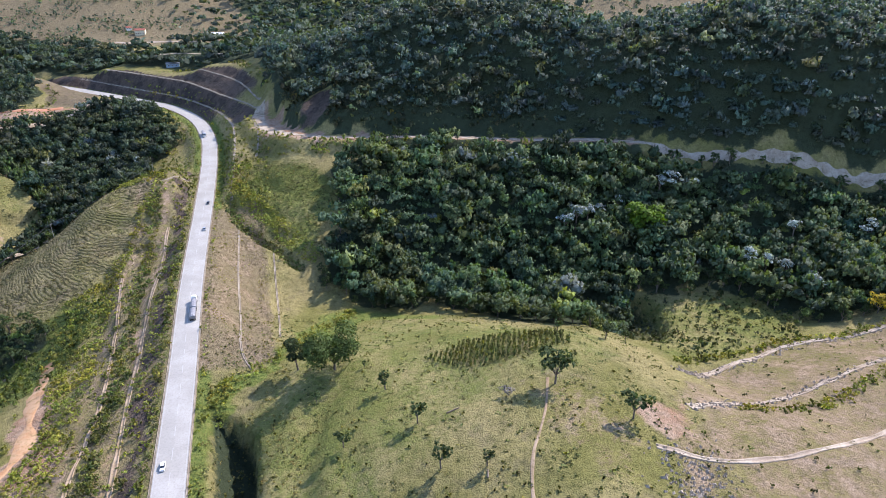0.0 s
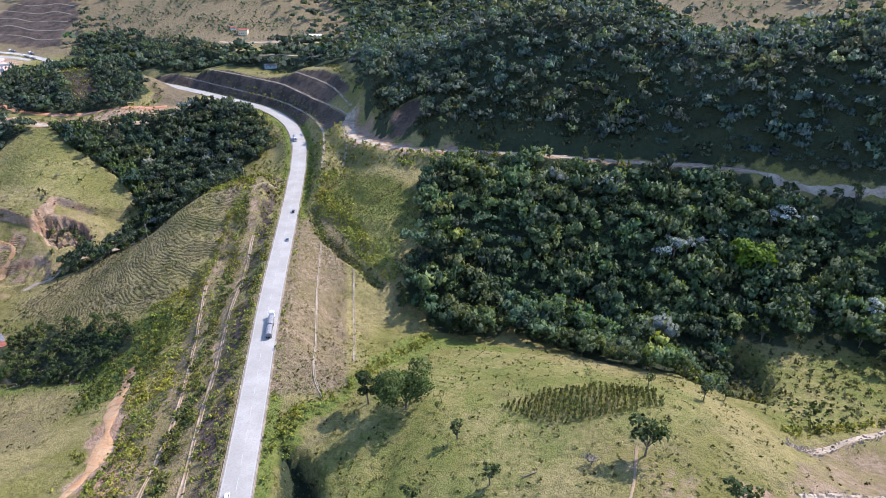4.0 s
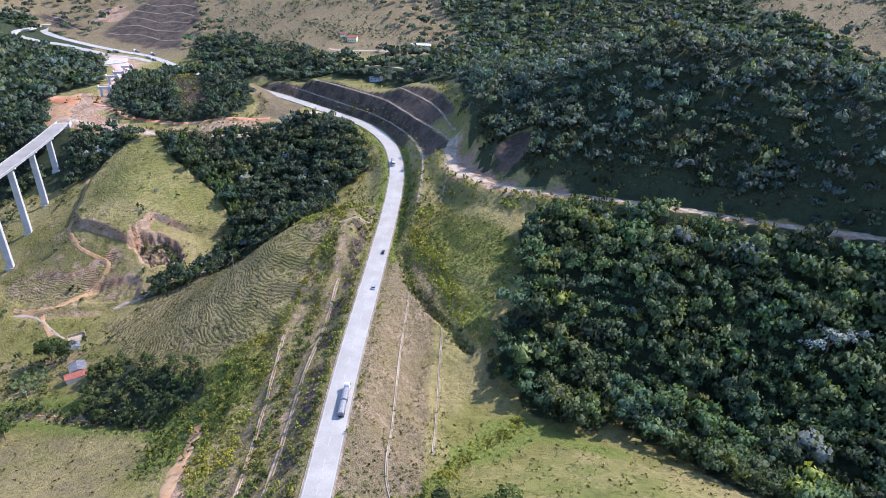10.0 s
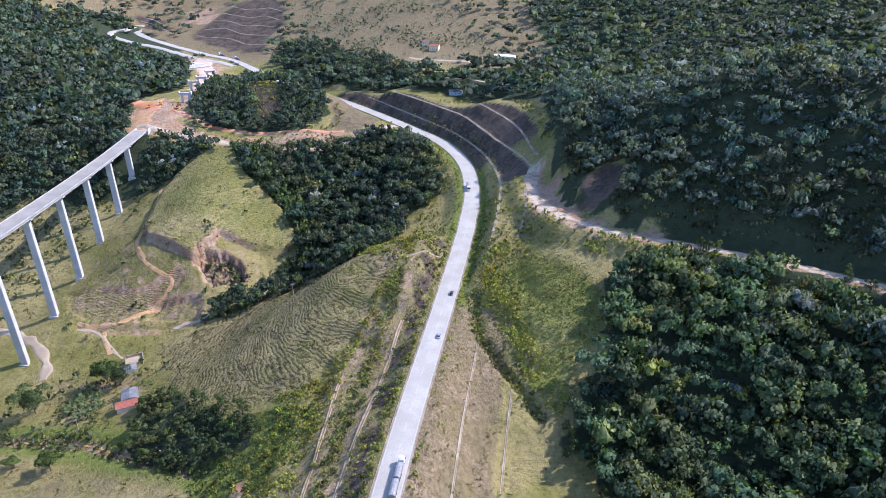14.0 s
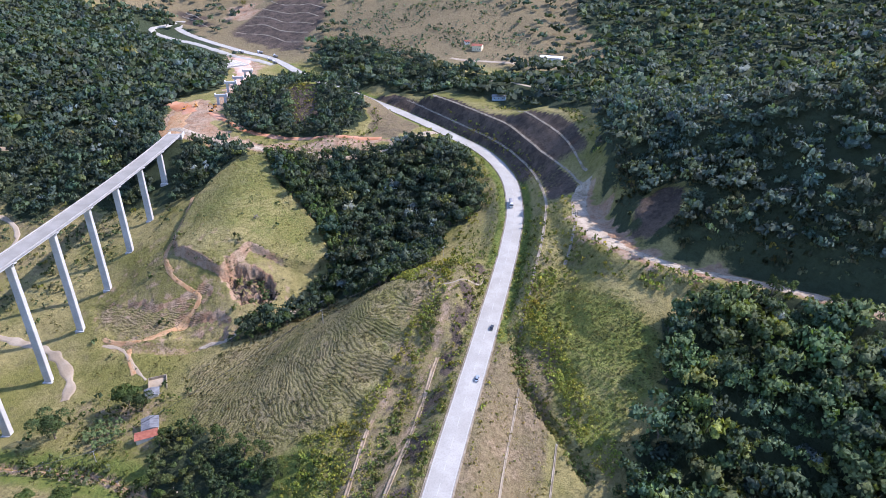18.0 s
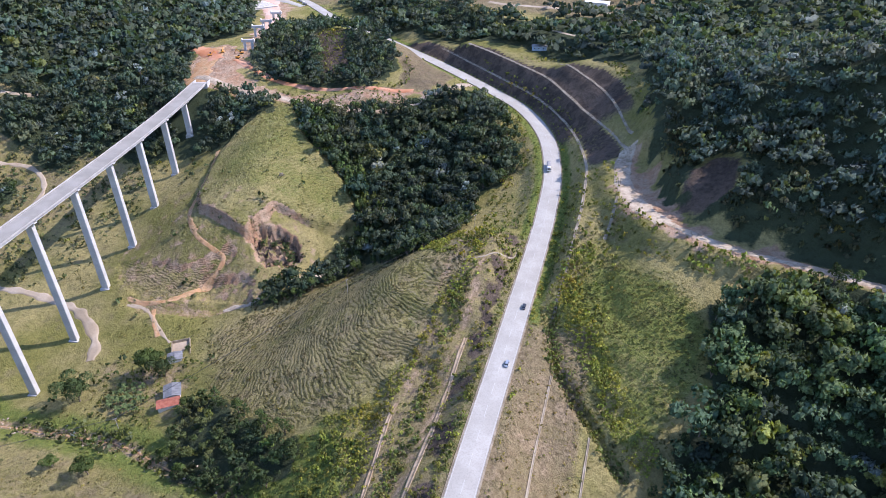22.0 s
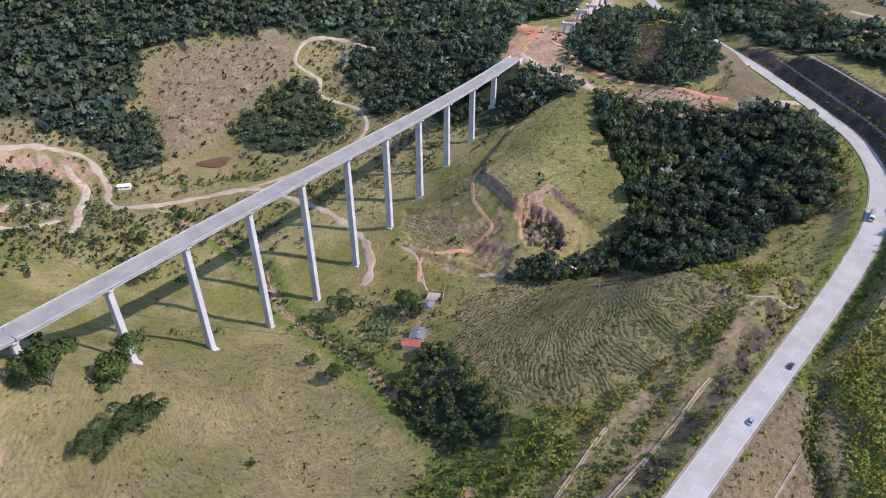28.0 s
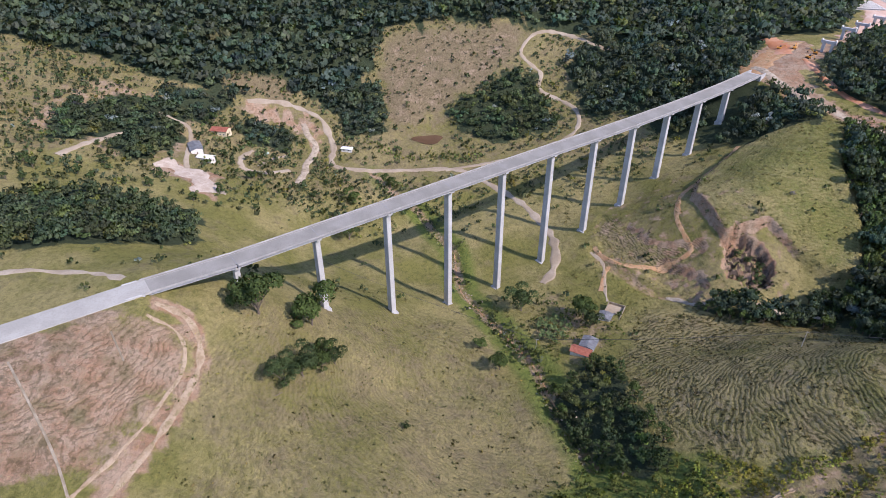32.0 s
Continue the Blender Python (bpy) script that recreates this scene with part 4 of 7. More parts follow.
# ---------- dirt tracks, benches and drains
TRACKS = [
    ("sand_patch", [(-156, 538), (-153, 518), (-144, 496), (-130, 475), (-112, 461)], 8.5, M_SAND, "wide washed sandy patch where the dirt roads meet"),
    ("dirt_road", [(-152, 519), (-146, 505), (-135, 487), (-118, 468), (-102, 458), (-76, 452), (-38, 453), (1, 451), (30, 448), (72, 440), (105, 434), (134, 423), (177, 406), (240, 392), (330, 372)], 4.6, M_SAND, "pale rutted dirt road along the wooded hill"),
    ("dirt_road", [(-667, 82), (-670, 100), (-668, 118), (-656, 138), (-644, 150), (-628, 155), (-605, 159), (-582, 156), (-570, 162), (-564, 185), (-562, 222), (-557, 258), (-534, 282), (-488, 304), (-442, 312), (-415, 309), (-395, 300), (-386, 290)], 4.6, M_DIRT, "winding pale dirt road on the valley floor"),
    ("dirt_road", [(-556, 255), (-556, 310), (-565, 367), (-580, 384), (-597, 388), (-612, 382), (-637, 364), (-655, 369), (-672, 358), (-684, 356), (-702, 373), (-704, 392), (-692, 412), (-660, 440)], 3.0, M_DIRT, "winding dirt road up the far slope"),
    ("dirt_track", [(-552, 82), (-544, 95), (-551, 112), (-557, 121)], 2.2, M_DIRT, "short pale dirt track in scrub"),
    ("dirt_track", [(-516, -35), (-538, -22), (-563, -10), (-573, -2)], 4.0, M_DIRT, "eroded pale dirt track in scrub"),
    ("stream_bed", [(-639, 133), (-624, 136), (-607, 143), (-590, 140), (-574, 134), (-557, 133), (-535, 128)], 5.0, M_SAND, "washed pale stream bed below the earth cuts"),
    ("dirt_track", [(-586, 90), (-569, 82), (-554, 84), (-548, 96), (-552, 110), (-558, 121)], 3.2, M_DIRT, "curved dirt track round a terraced garden"),
    ("dirt_track", [(-560, 95), (-580, 110), (-586, 119)], 2.0, M_DIRT, "straight path through a terraced garden"),
    ("dirt_track", [(-617, 13), (-604, 37), (-575, 42), (-545, 44), (-528, 47)], 3.0, M_DIRT, "dirt track past farm houses"),
    ("access_road", [(-546, 522), (-520, 521), (-500, 524), (-480, 529), (-457, 536), (-413, 541), (-385, 543), (-369, 550), (-352, 568), (-342, 590), (-333, 618), (-326, 636)], 6.0, M_SAND, "graded access road of pinkish earth"),
    ("dirt_track", [(-405, 331), (-391, 334), (-378, 330), (-364, 325), (-352, 322)], 2.0, M_DIRT, "narrow reddish farm track"),
    ("dirt_track", [(-392, 384), (-398, 386), (-408, 392), (-418, 402), (-428, 418), (-440, 438), (-456, 462)], 2.6, M_ORANGEDIRT, "earth track under the field's scarp"),
    ("dirt_track", [(-404, 389), (-391, 382), (-376, 381), (-366, 381), (-366, 371), (-372, 357), (-381, 344), (-393, 337), (-407, 334)], 2.5, M_ORANGEDIRT, "earth track across washed-out ground"),
    ("dirt_track", [(-298, 78), (-293, 90), (-283, 96), (-270, 97), (-256, 94), (-243, 90), (-229, 84), (-217, 78), (-200, 70)], 2.4, M_RUT, "curved pale earth track below the approach road"),
    ("dirt_track", [(-290, 76), (-286, 86), (-278, 91), (-266, 91), (-252, 87), (-238, 81), (-224, 73), (-208, 63)], 1.3, M_RUT, "second wheel track beside the curved one"),
    ("dirt_track", [(-331, 0), (-330, 24), (-325, 45), (-314, 62)], 3.2, M_DIRT, "pale earth track beside the approach road"),
    ("field_track", [(37, 184), (34, 168), (31, 158), (27, 146), (25, 130), (26, 110)], 0.7, M_RUT, "thin pale footpath across the pasture"),
    ("dirt_track", [(-404, 812), (-354, 812), (-296, 821), (-262, 815), (-235, 790)], 5.0, M_DIRT, "dirt road past distant farm buildings"),
    ("dirt_track", [(-345, 735), (-313, 738), (-270, 722), (-240, 714)], 3.0, M_DIRT, "distant pale farm track"),
    ("far_road", [(-640, 768), (-688, 772), (-746, 786), (-815, 800), (-858, 798), (-897, 802), (-917, 812), (-918, 840), (-925, 870)], 8.0, M_PAVING, "distant pale side road"),
    ("stream_bed", STREAM[1:7], 0.7, M_ORANGEDIRT, "narrow muddy stream bed"),
    ("dirt_track", [(-385, 336), (-374, 328), (-363, 322)], 2.0, M_ORANGEDIRT, "narrow orange path towards the farm"),
    ("stream_bed", CREEK[3:8], 3.0, M_SAND, "sandy pale creek bed"),
]
for k, (name, line, w, mat, label) in enumerate(TRACKS):
    up = 0.3 if line[0][0] < -480 else 0.0
    band(name, line, [(-w * 0.62, -0.1), (-w * 0.45, 0.22 + up), (-w * 0.22, 0.12 + up), (0, 0.24 + up), (w * 0.22, 0.12 + up), (w * 0.45, 0.22 + up), (w * 0.62, -0.1)], mat, label, wander=0.5 if w < 5 else 0.2, seed=k, category="track")

DRAINS = [
    ([(-139, 452), (-141, 468), (-145, 488), (-150, 505)], 2.0),
    ([(-128, 361), (-116, 316), (-101, 268), (-91, 237), (-82, 222)], 1.2),
    ([(-103, 344), (-96, 317), (-86, 282), (-79, 257)], 1.2),
    ([(-172, 362), (-168, 346), (-155, 298), (-143, 252), (-133, 220), (-123, 188), (-113, 156), (-100, 110)], 2.3),
    ([(-181, 318), (-179, 309), (-161, 262), (-144, 214), (-130, 160), (-118, 120)], 2.0),
    ([(-265, 31), (-245, 44), (-229, 54), (-218, 60), (-205, 66)], 1.1),
    ([(-280, 64), (-266, 71)], 0.9),
    ([(-196, 398), (-186, 408), (-179, 424), (-181, 436)], 0.8),
    ([(98, 216), (110, 220), (140, 240), (170, 257), (222, 268), (300, 282)], 3.2),
    ([(86, 176), (109, 188), (153, 208), (196, 231), (260, 262)], 2.6),
    ([(66, 151), (90, 148), (130, 160), (190, 190), (250, 215)], 2.5),
    ([(-800, 866), (-763, 863), (-732, 865), (-690, 853), (-656, 850)], 2.0),
    ([(-803, 889), (-775, 895), (-734, 884), (-701, 881), (-672, 881)], 2.0),
    ([(-810, 918), (-778, 916), (-739, 906), (-711, 908), (-682, 906)], 2.0),
    ([(-814, 943), (-777, 934), (-747, 932), (-725, 939), (-689, 928)], 2.0),
    ([(-817, 968), (-781, 958), (-754, 958), (-734, 965), (-697, 951)], 2.0),
    ([(-937, 888), (-906, 885), (-865, 871)], 2.0),
    ([(-940, 898), (-915, 897), (-879, 885)], 2.0),
]


def offset_line(line, d, s0, s1):
    t = np.gradient(line[:, :2], axis=0)
    t /= np.linalg.norm(t, axis=1)[:, None]
    run = np.concatenate([[0], np.cumsum(np.hypot(*np.diff(line[:, :2], axis=0).T))])
    k = (run > s0) & (run < s1)
    return [tuple(p) for p in (line[:, :2] + np.stack([t[:, 1], -t[:, 0]], -1) * d(run)[:, None])[k][::3]]


for (run, off, _), s0, s1, w in zip(BENCHES, (362, 492, 512), (768, 735, 630), (2.0, 2.0, 1.9)):
    DRAINS.append((offset_line(ROAD_FINE, lambda q, run=run, off=off: np.interp(q, run, off), s0, s1), w))
for line, w in DRAINS:
    w *= 0.8
    earth = line[0] in ((-172, 362), (-181, 318))
    band("drain", line, [(-w * 0.55, -0.15), (-w * 0.5, 0.3), (-w * 0.3, 0.32), (-w * 0.18, 0.1), (w * 0.18, 0.1), (w * 0.3, 0.32), (w * 0.5, 0.3), (w * 0.55, -0.15)], M_RUT if earth else M_DRAIN if w < 1.9 else M_SAND, "worn earth drain between rows of shrubs" if earth else "pale concrete drain along a slope bench" if w < 1.9 else "rough stony washed-out drain across the field", wander=0.3 if earth else 0.1 if w < 1.9 else 0.45, category="drain")

# ---------- viaduct
SUPPORTS = [(-305, 72), (-320, 110), (-338.5, 148), (-357, 186), (-375.5, 223.5), (-393.5, 260.5), (-411, 297), (-428, 333), (-445, 368), (-462.5, 402.5), (-481.5, 438), (-501, 472.5), (-522, 507.5)]
DECK_TOP = 85.0
viaduct = thing("viaduct", "long pale concrete viaduct on tall slender piers over the valley", "bridge", pose(*SUPPORTS[0], 0))
base = viaduct.matrix_basis.inverted()
for k, ((ax, ay), (bx, by)) in enumerate(zip(SUPPORTS[:-1], SUPPORTS[1:])):
    l, rz = math.hypot(bx - ax, by - ay), math.atan2(by - ay, bx - ax)
    m = base @ Matrix.Translation((ax, ay, DECK_TOP)) @ Matrix.Rotation(rz, 4, "Z")
    bm = box(bmesh.new(), (l / 2, 0, -0.3), (l - 0.12, 11.9, 0.3))
    span = part("span_deck", bm, M_ASPHALT, viaduct, "", m)
    for s in (-1, 1):
        bm = box(bmesh.new(), (l / 2, s * 6.0, -0.42), (l - 0.06, 0.34, 1.15), 0, (1.0, 0.6))
        part("parapet", bm, M_PARAPET, span, "low concrete parapet")
        bm = box(bmesh.new(), (l / 2, s * 4.9, 0.004), (l - 0.2, 0.16, 0.012))
        part("edge_line", bm, M_LINE, span)
    for j in range(7):
        part("drain_outlet", box(bmesh.new(), (l * (j + 0.5) / 7, -5.55, 0.004), (0.7, 0.35, 0.1)), M_LINE, span)
    for y in (-4.4, -1.5, 1.5, 4.4):
        bm = box(bmesh.new(), (l / 2, y, -2.3), (l - 0.5, 0.75, 0.35))
        box(bm, (l / 2, y, -1.95), (l - 0.5, 0.28, 1.3))
        box(bm, (l / 2, y, -0.65), (l - 0.5, 1.1, 0.34))
        part("girder", bm, M_CONCRETE, span)
    part("joint", box(bmesh.new(), (0, 0, -0.02), (0.22, 11.4, 0.026)), M_TARP, span)
for k, (x, y) in enumerate(SUPPORTS[1:-1]):
    (ax, ay), (bx, by) = SUPPORTS[k], SUPPORTS[k + 2]
    rz = math.atan2(by - ay, bx - ax)
    g = float(land(x, y))
    top = DECK_TOP - 4.1
    m = base @ Matrix.Translation((x, y, g)) @ Matrix.Rotation(rz, 4, "Z")
    bm = box(bmesh.new(), (0, 0, -4.0), (3.1, 4.6, top - g + 4.0), 0, (0.86, 0.94))
    bmesh.ops.bevel(bm, geom=[e for e in bm.edges if abs((e.verts[0].co - e.verts[1].co).z) > 1], offset=0.18, segments=1, affect="EDGES")
    pier = part("pier", bm, M_CONCRETE, viaduct, "tall slender concrete pier", m)
    bm = box(bmesh.new(), (0, 0, top - g), (2.6, 4.4, 0.7), 0, (1.0, 1.9))
    box(bm, (0, 0, top - g + 0.7), (2.6, 8.6, 1.0))
    part("crosshead", bm, M_CONCRETE, pier)
    part("footing", box(bmesh.new(), (0, 0, -3.0), (5.2, 6.4, 3.15), 0, (0.98, 0.98)), M_CONCRETE, pier)
for (x, y), rz, name in ((SUPPORTS[0], math.atan2(38, -15), "abutment"), (SUPPORTS[-1], math.atan2(35, -21) + math.pi, "abutment")):
    m = base @ Matrix.Translation((x, y, DECK_TOP)) @ Matrix.Rotation(rz, 4, "Z")
    bm = box(bmesh.new(), (-0.9, 0, -9.0), (1.6, 12.6, 8.9))
    for s in (-1, 1):
        box(bm, (-4.5, s * 6.1, -8.0), (6.5, 0.5, 8.4))
    part(name, bm, M_CONCRETE, viaduct, "pale concrete abutment wall", m)


# ---------- vegetation
RNG = np.random.RandomState(11)


def cards(rng, n, lumps, size, down=0.25, loose=0.55):
    """n bent leaf clumps over rounded lumps (centre, radii): an array of n x 4 corners, each a place and the way that it faces."""
    c, r = np.array([q[0] for q in lumps], float), np.array([q[1] for q in lumps], float)
    w = (r[:, 0] * r[:, 1]) / (r[:, 0] * r[:, 1]).sum()
    pick = rng.choice(len(lumps), n, p=w)
    d = rng.normal(size=(n, 3))
    d /= np.linalg.norm(d, axis=1)[:, None]
    low = d[:, 2] < -down
    d[low, 2] *= -1
    p = c[pick] + d * r[pick] * rng.uniform(0.72, 1.06, (n, 1))
    nrm = d / r[pick]
    nrm = nrm / np.linalg.norm(nrm, axis=1)[:, None] + loose * rng.normal(size=(n, 3))
    nrm /= np.linalg.norm(nrm, axis=1)[:, None]
    u = np.cross(nrm, rng.normal(size=(n, 3)))
    u /= np.linalg.norm(u, axis=1)[:, None]
    v = np.cross(nrm, u)
    s = size * rng.uniform(0.6, 1.35, (n, 1))
    bend = nrm * s * rng.uniform(0.1, 0.45, (n, 1))
    face = d / r[pick]
    face = 0.8 * face / np.linalg.norm(face, axis=1)[:, None] + 0.42 * nrm * np.sign((nrm * face).sum(1))[:, None] + np.array((0, 0, 0.12))
    return np.concatenate([np.stack([p - u * s, p - v * s * 0.8 - bend, p + u * s * 0.9, p + v * s * 0.75 - bend], 1), np.repeat(face[:, None], 4, 1)], -1)


def crown_lumps(rng, n, wide, high, base):
    out = [((wide * rng.uniform(-0.15, 0.15), wide * rng.uniform(-0.15, 0.15), base + high * 0.52), (wide * 0.52, wide * rng.uniform(0.44, 0.58), high * 0.42))]
    for k in range(n):
        a, q = rng.uniform(0, 6.28), rng.uniform(0.3, 0.8)
        out.append(((wide * q * math.cos(a), wide * q * math.sin(a), base + high * rng.uniform(0.22, 0.95)), tuple(wide * rng.uniform(0.2, 0.44) * np.array((1, rng.uniform(0.7, 1.2), rng.uniform(0.55, 0.95))))))
    return out


def facing(me, ways):
    """Rounds the shading of a crown: every corner faces the way that the leaf mass does there."""
    w = np.asarray(ways, np.float32).reshape(-1, 3)
    w = w / (np.linalg.norm(w, axis=1)[:, None] + 1e-9)
    at = me.attributes.new("custom_normal", "FLOAT_VECTOR", "POINT")
    at.data.foreach_set("vector", w.ravel())
    return me


def scatter_mesh(name, protos, places, tints, mat):
    """All plants of one wood in one mesh. places: x, y, z, turn, width, height, proto."""
    vs, cols, ways = [], [], []
    for k, proto in enumerate(protos):
        q = places[places[:, 6] == k]
        if not len(q):
            continue
        c, s = np.cos(q[:, 3])[:, None, None], np.sin(q[:, 3])[:, None, None]
        w, h = q[:, 4][:, None, None], q[:, 5][:, None, None]
        x, y, z = proto[None, :, :, 0], proto[None, :, :, 1], proto[None, :, :, 2]
        v = np.stack([(x * c - y * s) * w + q[:, 0][:, None, None], (x * s + y * c) * w + q[:, 1][:, None, None], z * h + q[:, 2][:, None, None]], -1)
        vs.append(v.reshape(-1, 3))
        x, y, z = proto[None, :, :, 3], proto[None, :, :, 4], proto[None, :, :, 5]
        ways.append(np.stack([x * c - y * s, x * s + y * c, z + 0 * c], -1).reshape(-1, 3))
        cols.append(np.repeat(tints[places[:, 6] == k], proto.shape[0] * 4, 0))
    v, c = np.concatenate(vs), np.concatenate(cols)
    me = facing(mesh_from(name, v, np.arange(len(v)).reshape(-1, 4), mat, True), np.concatenate(ways))
    at = me.attributes.new("leafcol", "FLOAT_COLOR", "POINT")
    at.data.foreach_set("color", np.concatenate([c, np.ones((len(c), 1))], 1).astype(np.float32).ravel())
    return me


def jitter(x0, x1, y0, y1, step, seed):
    r = np.random.RandomState(seed)
    x, y = np.meshgrid(np.arange(x0, x1, step), np.arange(y0, y1, step))
    return (x + r.uniform(-0.48, 0.48, x.shape) * step).ravel(), (y + r.uniform(-0.48, 0.48, y.shape) * step).ravel()


def road_gap(x, y):
    return np.abs(beside(ROAD_LINE, x, y)[0])


TRACK_LINES = [np.array(t[1], float) for t in TRACKS if t[2] >= 3.0]


def open_ground(x, y, gap=4.5):
    """False on tracks, and under or close to the viaduct's deck."""
    ok = np.ones(len(x), bool)
    for line in TRACK_LINES:
        ok &= np.abs(beside(line, x, y)[0]) > gap
    return ok & (np.abs(beside(np.array(SUPPORTS, float), x, y)[0]) > 11)


def greens(r, n, dark=(0.054, 0.082, 0.064), light=(0.150, 0.195, 0.115), silver=0.012, yellow=0.05):
    k = r.beta(1.6, 2.2, n)[:, None]
    c = np.array(dark) * (1 - k) + np.array(light) * k
    c *= r.uniform(0.8, 1.2, (n, 3)) ** 0.5
    pick = r.uniform(size=n)
    c[pick < silver] = (0.27, 0.32, 0.30)
    c[(pick > 1 - yellow)] *= (1.9, 1.6, 1.0)
    return c


WOOD_PROTOS, FAR_PROTOS, SHRUB_PROTOS, HILL_PROTOS = [], [], [], []


def domes(rng, lumps, around, rings, rag=0.34):
    """Uneven leafy domes over the lumps, as four-cornered pieces."""
    out = []
    for c, r in lumps:
        u = np.linspace(0, 2 * math.pi, around + 1)[:-1] + rng.uniform(0, 6.28)
        v = np.linspace(-0.35, 1.45, rings + 1)
        k = 1 + rag * rng.uniform(-1, 1, (rings + 1, around))
        k[-1] = k[-1].mean()
        p = np.stack([np.cos(v)[:, None] * np.cos(u)[None] * k, np.cos(v)[:, None] * np.sin(u)[None] * k, np.sin(v)[:, None] * k], -1) * np.array(r) + np.array(c)
        away = (p - np.array(c)) / np.array(r) ** 2 * min(r)
        p = np.concatenate([p, away / (np.linalg.norm(away, axis=-1, keepdims=True) + 1e-9)], -1)
        q = np.roll(p, -1, 1)
        out.append(np.stack([p[:-1], q[:-1], q[1:], p[1:]], 2).reshape(-1, 4, 6))
    return np.concatenate(out)


for k in range(9):
    r = np.random.RandomState(40 + k)
    ls = crown_lumps(r, 5, 1.0, 0.62, 0.34)
    core = [(c, tuple(0.66 * v for v in q)) for c, q in ls]
    WOOD_PROTOS.append(np.concatenate([domes(r, core[:3], 6, 2, 0.4), cards(r, 150, ls, 0.098, 0.1, 0.75)]))
    ls = crown_lumps(r, 3, 1.0, 0.6, 0.30)
    core = [(c, tuple(0.66 * v for v in q)) for c, q in ls]
    HILL_PROTOS.append(np.concatenate([domes(r, core[:2], 6, 2, 0.4), cards(r, 56, ls, 0.14, 0.1, 0.7)]))
    ls = crown_lumps(r, 2, 1.0, 0.66, 0.24)
    FAR_PROTOS.append(np.concatenate([domes(r, [(ls[0][0], tuple(0.72 * v for v in ls[0][1]))], 5, 2, 0.4), cards(r, 19, ls, 0.23, 0.1, 0.7)]))
    SHRUB_PROTOS.append(cards(r, 13, crown_lumps(r, 3, 1.0, 0.9, 0.0), 0.32, 0.05))


def plant(x, y, seed, protos, wide, high, name, label, category, sink=0.3, **tone):
    """One wood or thicket of joined plants: width and height ranges in metres."""
    r = np.random.RandomState(seed)
    n = len(x)
    size = np.clip(r.uniform(0, 1, n) ** 1.35 + 0.16 * ripple(x, y, 46, seed), 0, 1)
    w = wide[0] + (wide[1] - wide[0]) * size
    h = (high[0] + (high[1] - high[0]) * size) * r.uniform(0.85, 1.15, n)
    tint = greens(r, n, **tone) * (1 + 0.28 * ripple(x, y, 38, seed + 5))[:, None] * np.stack([1 + 0.12 * ripple(x, y, 60, seed + 6), np.ones(n), 1 - 0.12 * ripple(x, y, 60, seed + 6)], -1)
    if protos is SHRUB_PROTOS:
        tint = tint * 1.3
    places = np.stack([x, y, ground_at(x, y) - sink, r.uniform(0, 6.28, n), w / 2, h, r.randint(0, len(protos), n)], -1)
    return tagged(new(name, scatter_mesh(name, protos, places, np.clip(tint, 0.01, 0.7), M_WOODS)), label, category, kind="stuff")


def wood(poly, step, seed, protos, wide, high, name, label, keep=1.0, edge=None, **tone):
    p = np.array(poly, float)
    x, y = jitter(p[:, 0].min(), p[:, 0].max(), p[:, 1].min(), p[:, 1].max(), step, seed)
    ok = (inside(poly, x, y, 2.0) > 0.5) & open_ground(x, y) & (road_gap(x, y) > np.where((x < -600) & (y < 830), 62, 10)) & (wood_cover(x, y) > 0.4)
    lane = beside(TRACK_LINES[1], x, y)[0]
    ok &= ((lane < np.where(x < 80, -15, 0)) | (lane > 13)) & (np.abs(beside(TRACK_LINES[0], x, y)[0]) > np.where(x > -135, 30, 19))
    ok &= np.random.RandomState(seed + 1).uniform(size=len(x)) < keep * np.where((x > -60) & (y > 605) & (y < 720), 0.35, 1.0)
    return plant(x[ok], y[ok], seed + 2, protos, wide, high, name, label, "wood", **tone)


wood(WOOD_EAST, 6.7, 1, WOOD_PROTOS, (8.5, 24.0), (6.5, 16.5), "forest", "dense dark green broadleaf forest in the hollow", silver=0.015, dark=(0.068, 0.112, 0.068), light=(0.220, 0.290, 0.122))
# hill leaves tinted bluish: haze and skylit shade put into their colour
wood(WOOD_HILL, 6.6, 3, HILL_PROTOS, (8.0, 18.5), (5.5, 13.0), "forest", "dense shaded forest covering the steep hill", 0.97, silver=0.006, yellow=0.04, dark=(0.078, 0.115, 0.100), light=(0.190, 0.245, 0.178))
wood(WOOD_SLOPE, 6.4, 5, WOOD_PROTOS, (7.5, 20.0), (6.0, 14.5), "forest", "dense forest on the slope inside the road's bend", silver=0.02, dark=(0.046, 0.072, 0.052), light=(0.135, 0.175, 0.095))
wood(WOOD_KNOLL, 6.0, 7, HILL_PROTOS, (7.0, 16.0), (5.5, 13.0), "forest", "wooded knoll beside the building site", silver=0.0)
wood(WOOD_GROVE, 4.6, 9, WOOD_PROTOS, (3.5, 10.5), (2.8, 7.5), "grove", "dark grove of trees along the stream", 0.95, silver=0.01, dark=(0.055, 0.078, 0.036), light=(0.165, 0.205, 0.075))
wood(WOOD_BRIDGE, 6.4, 11, HILL_PROTOS, (7.0, 18.0), (6.0, 14.0), "forest", "forest around the viaduct's far end", silver=0.03)
wood(WOOD_LEFT, 5.4, 13, HILL_PROTOS, (6.5, 13.5), (4.0, 9.0), "forest", "bushy wood on the pasture's edge", dark=(0.06, 0.088, 0.05), light=(0.17, 0.215, 0.10))
wood(WOOD_MID, 5.8, 15, HILL_PROTOS, (6.0, 14.0), (4.0, 9.5), "forest", "belt of trees along the winding dirt road", 0.92, dark=(0.06, 0.088, 0.048), light=(0.18, 0.235, 0.095))
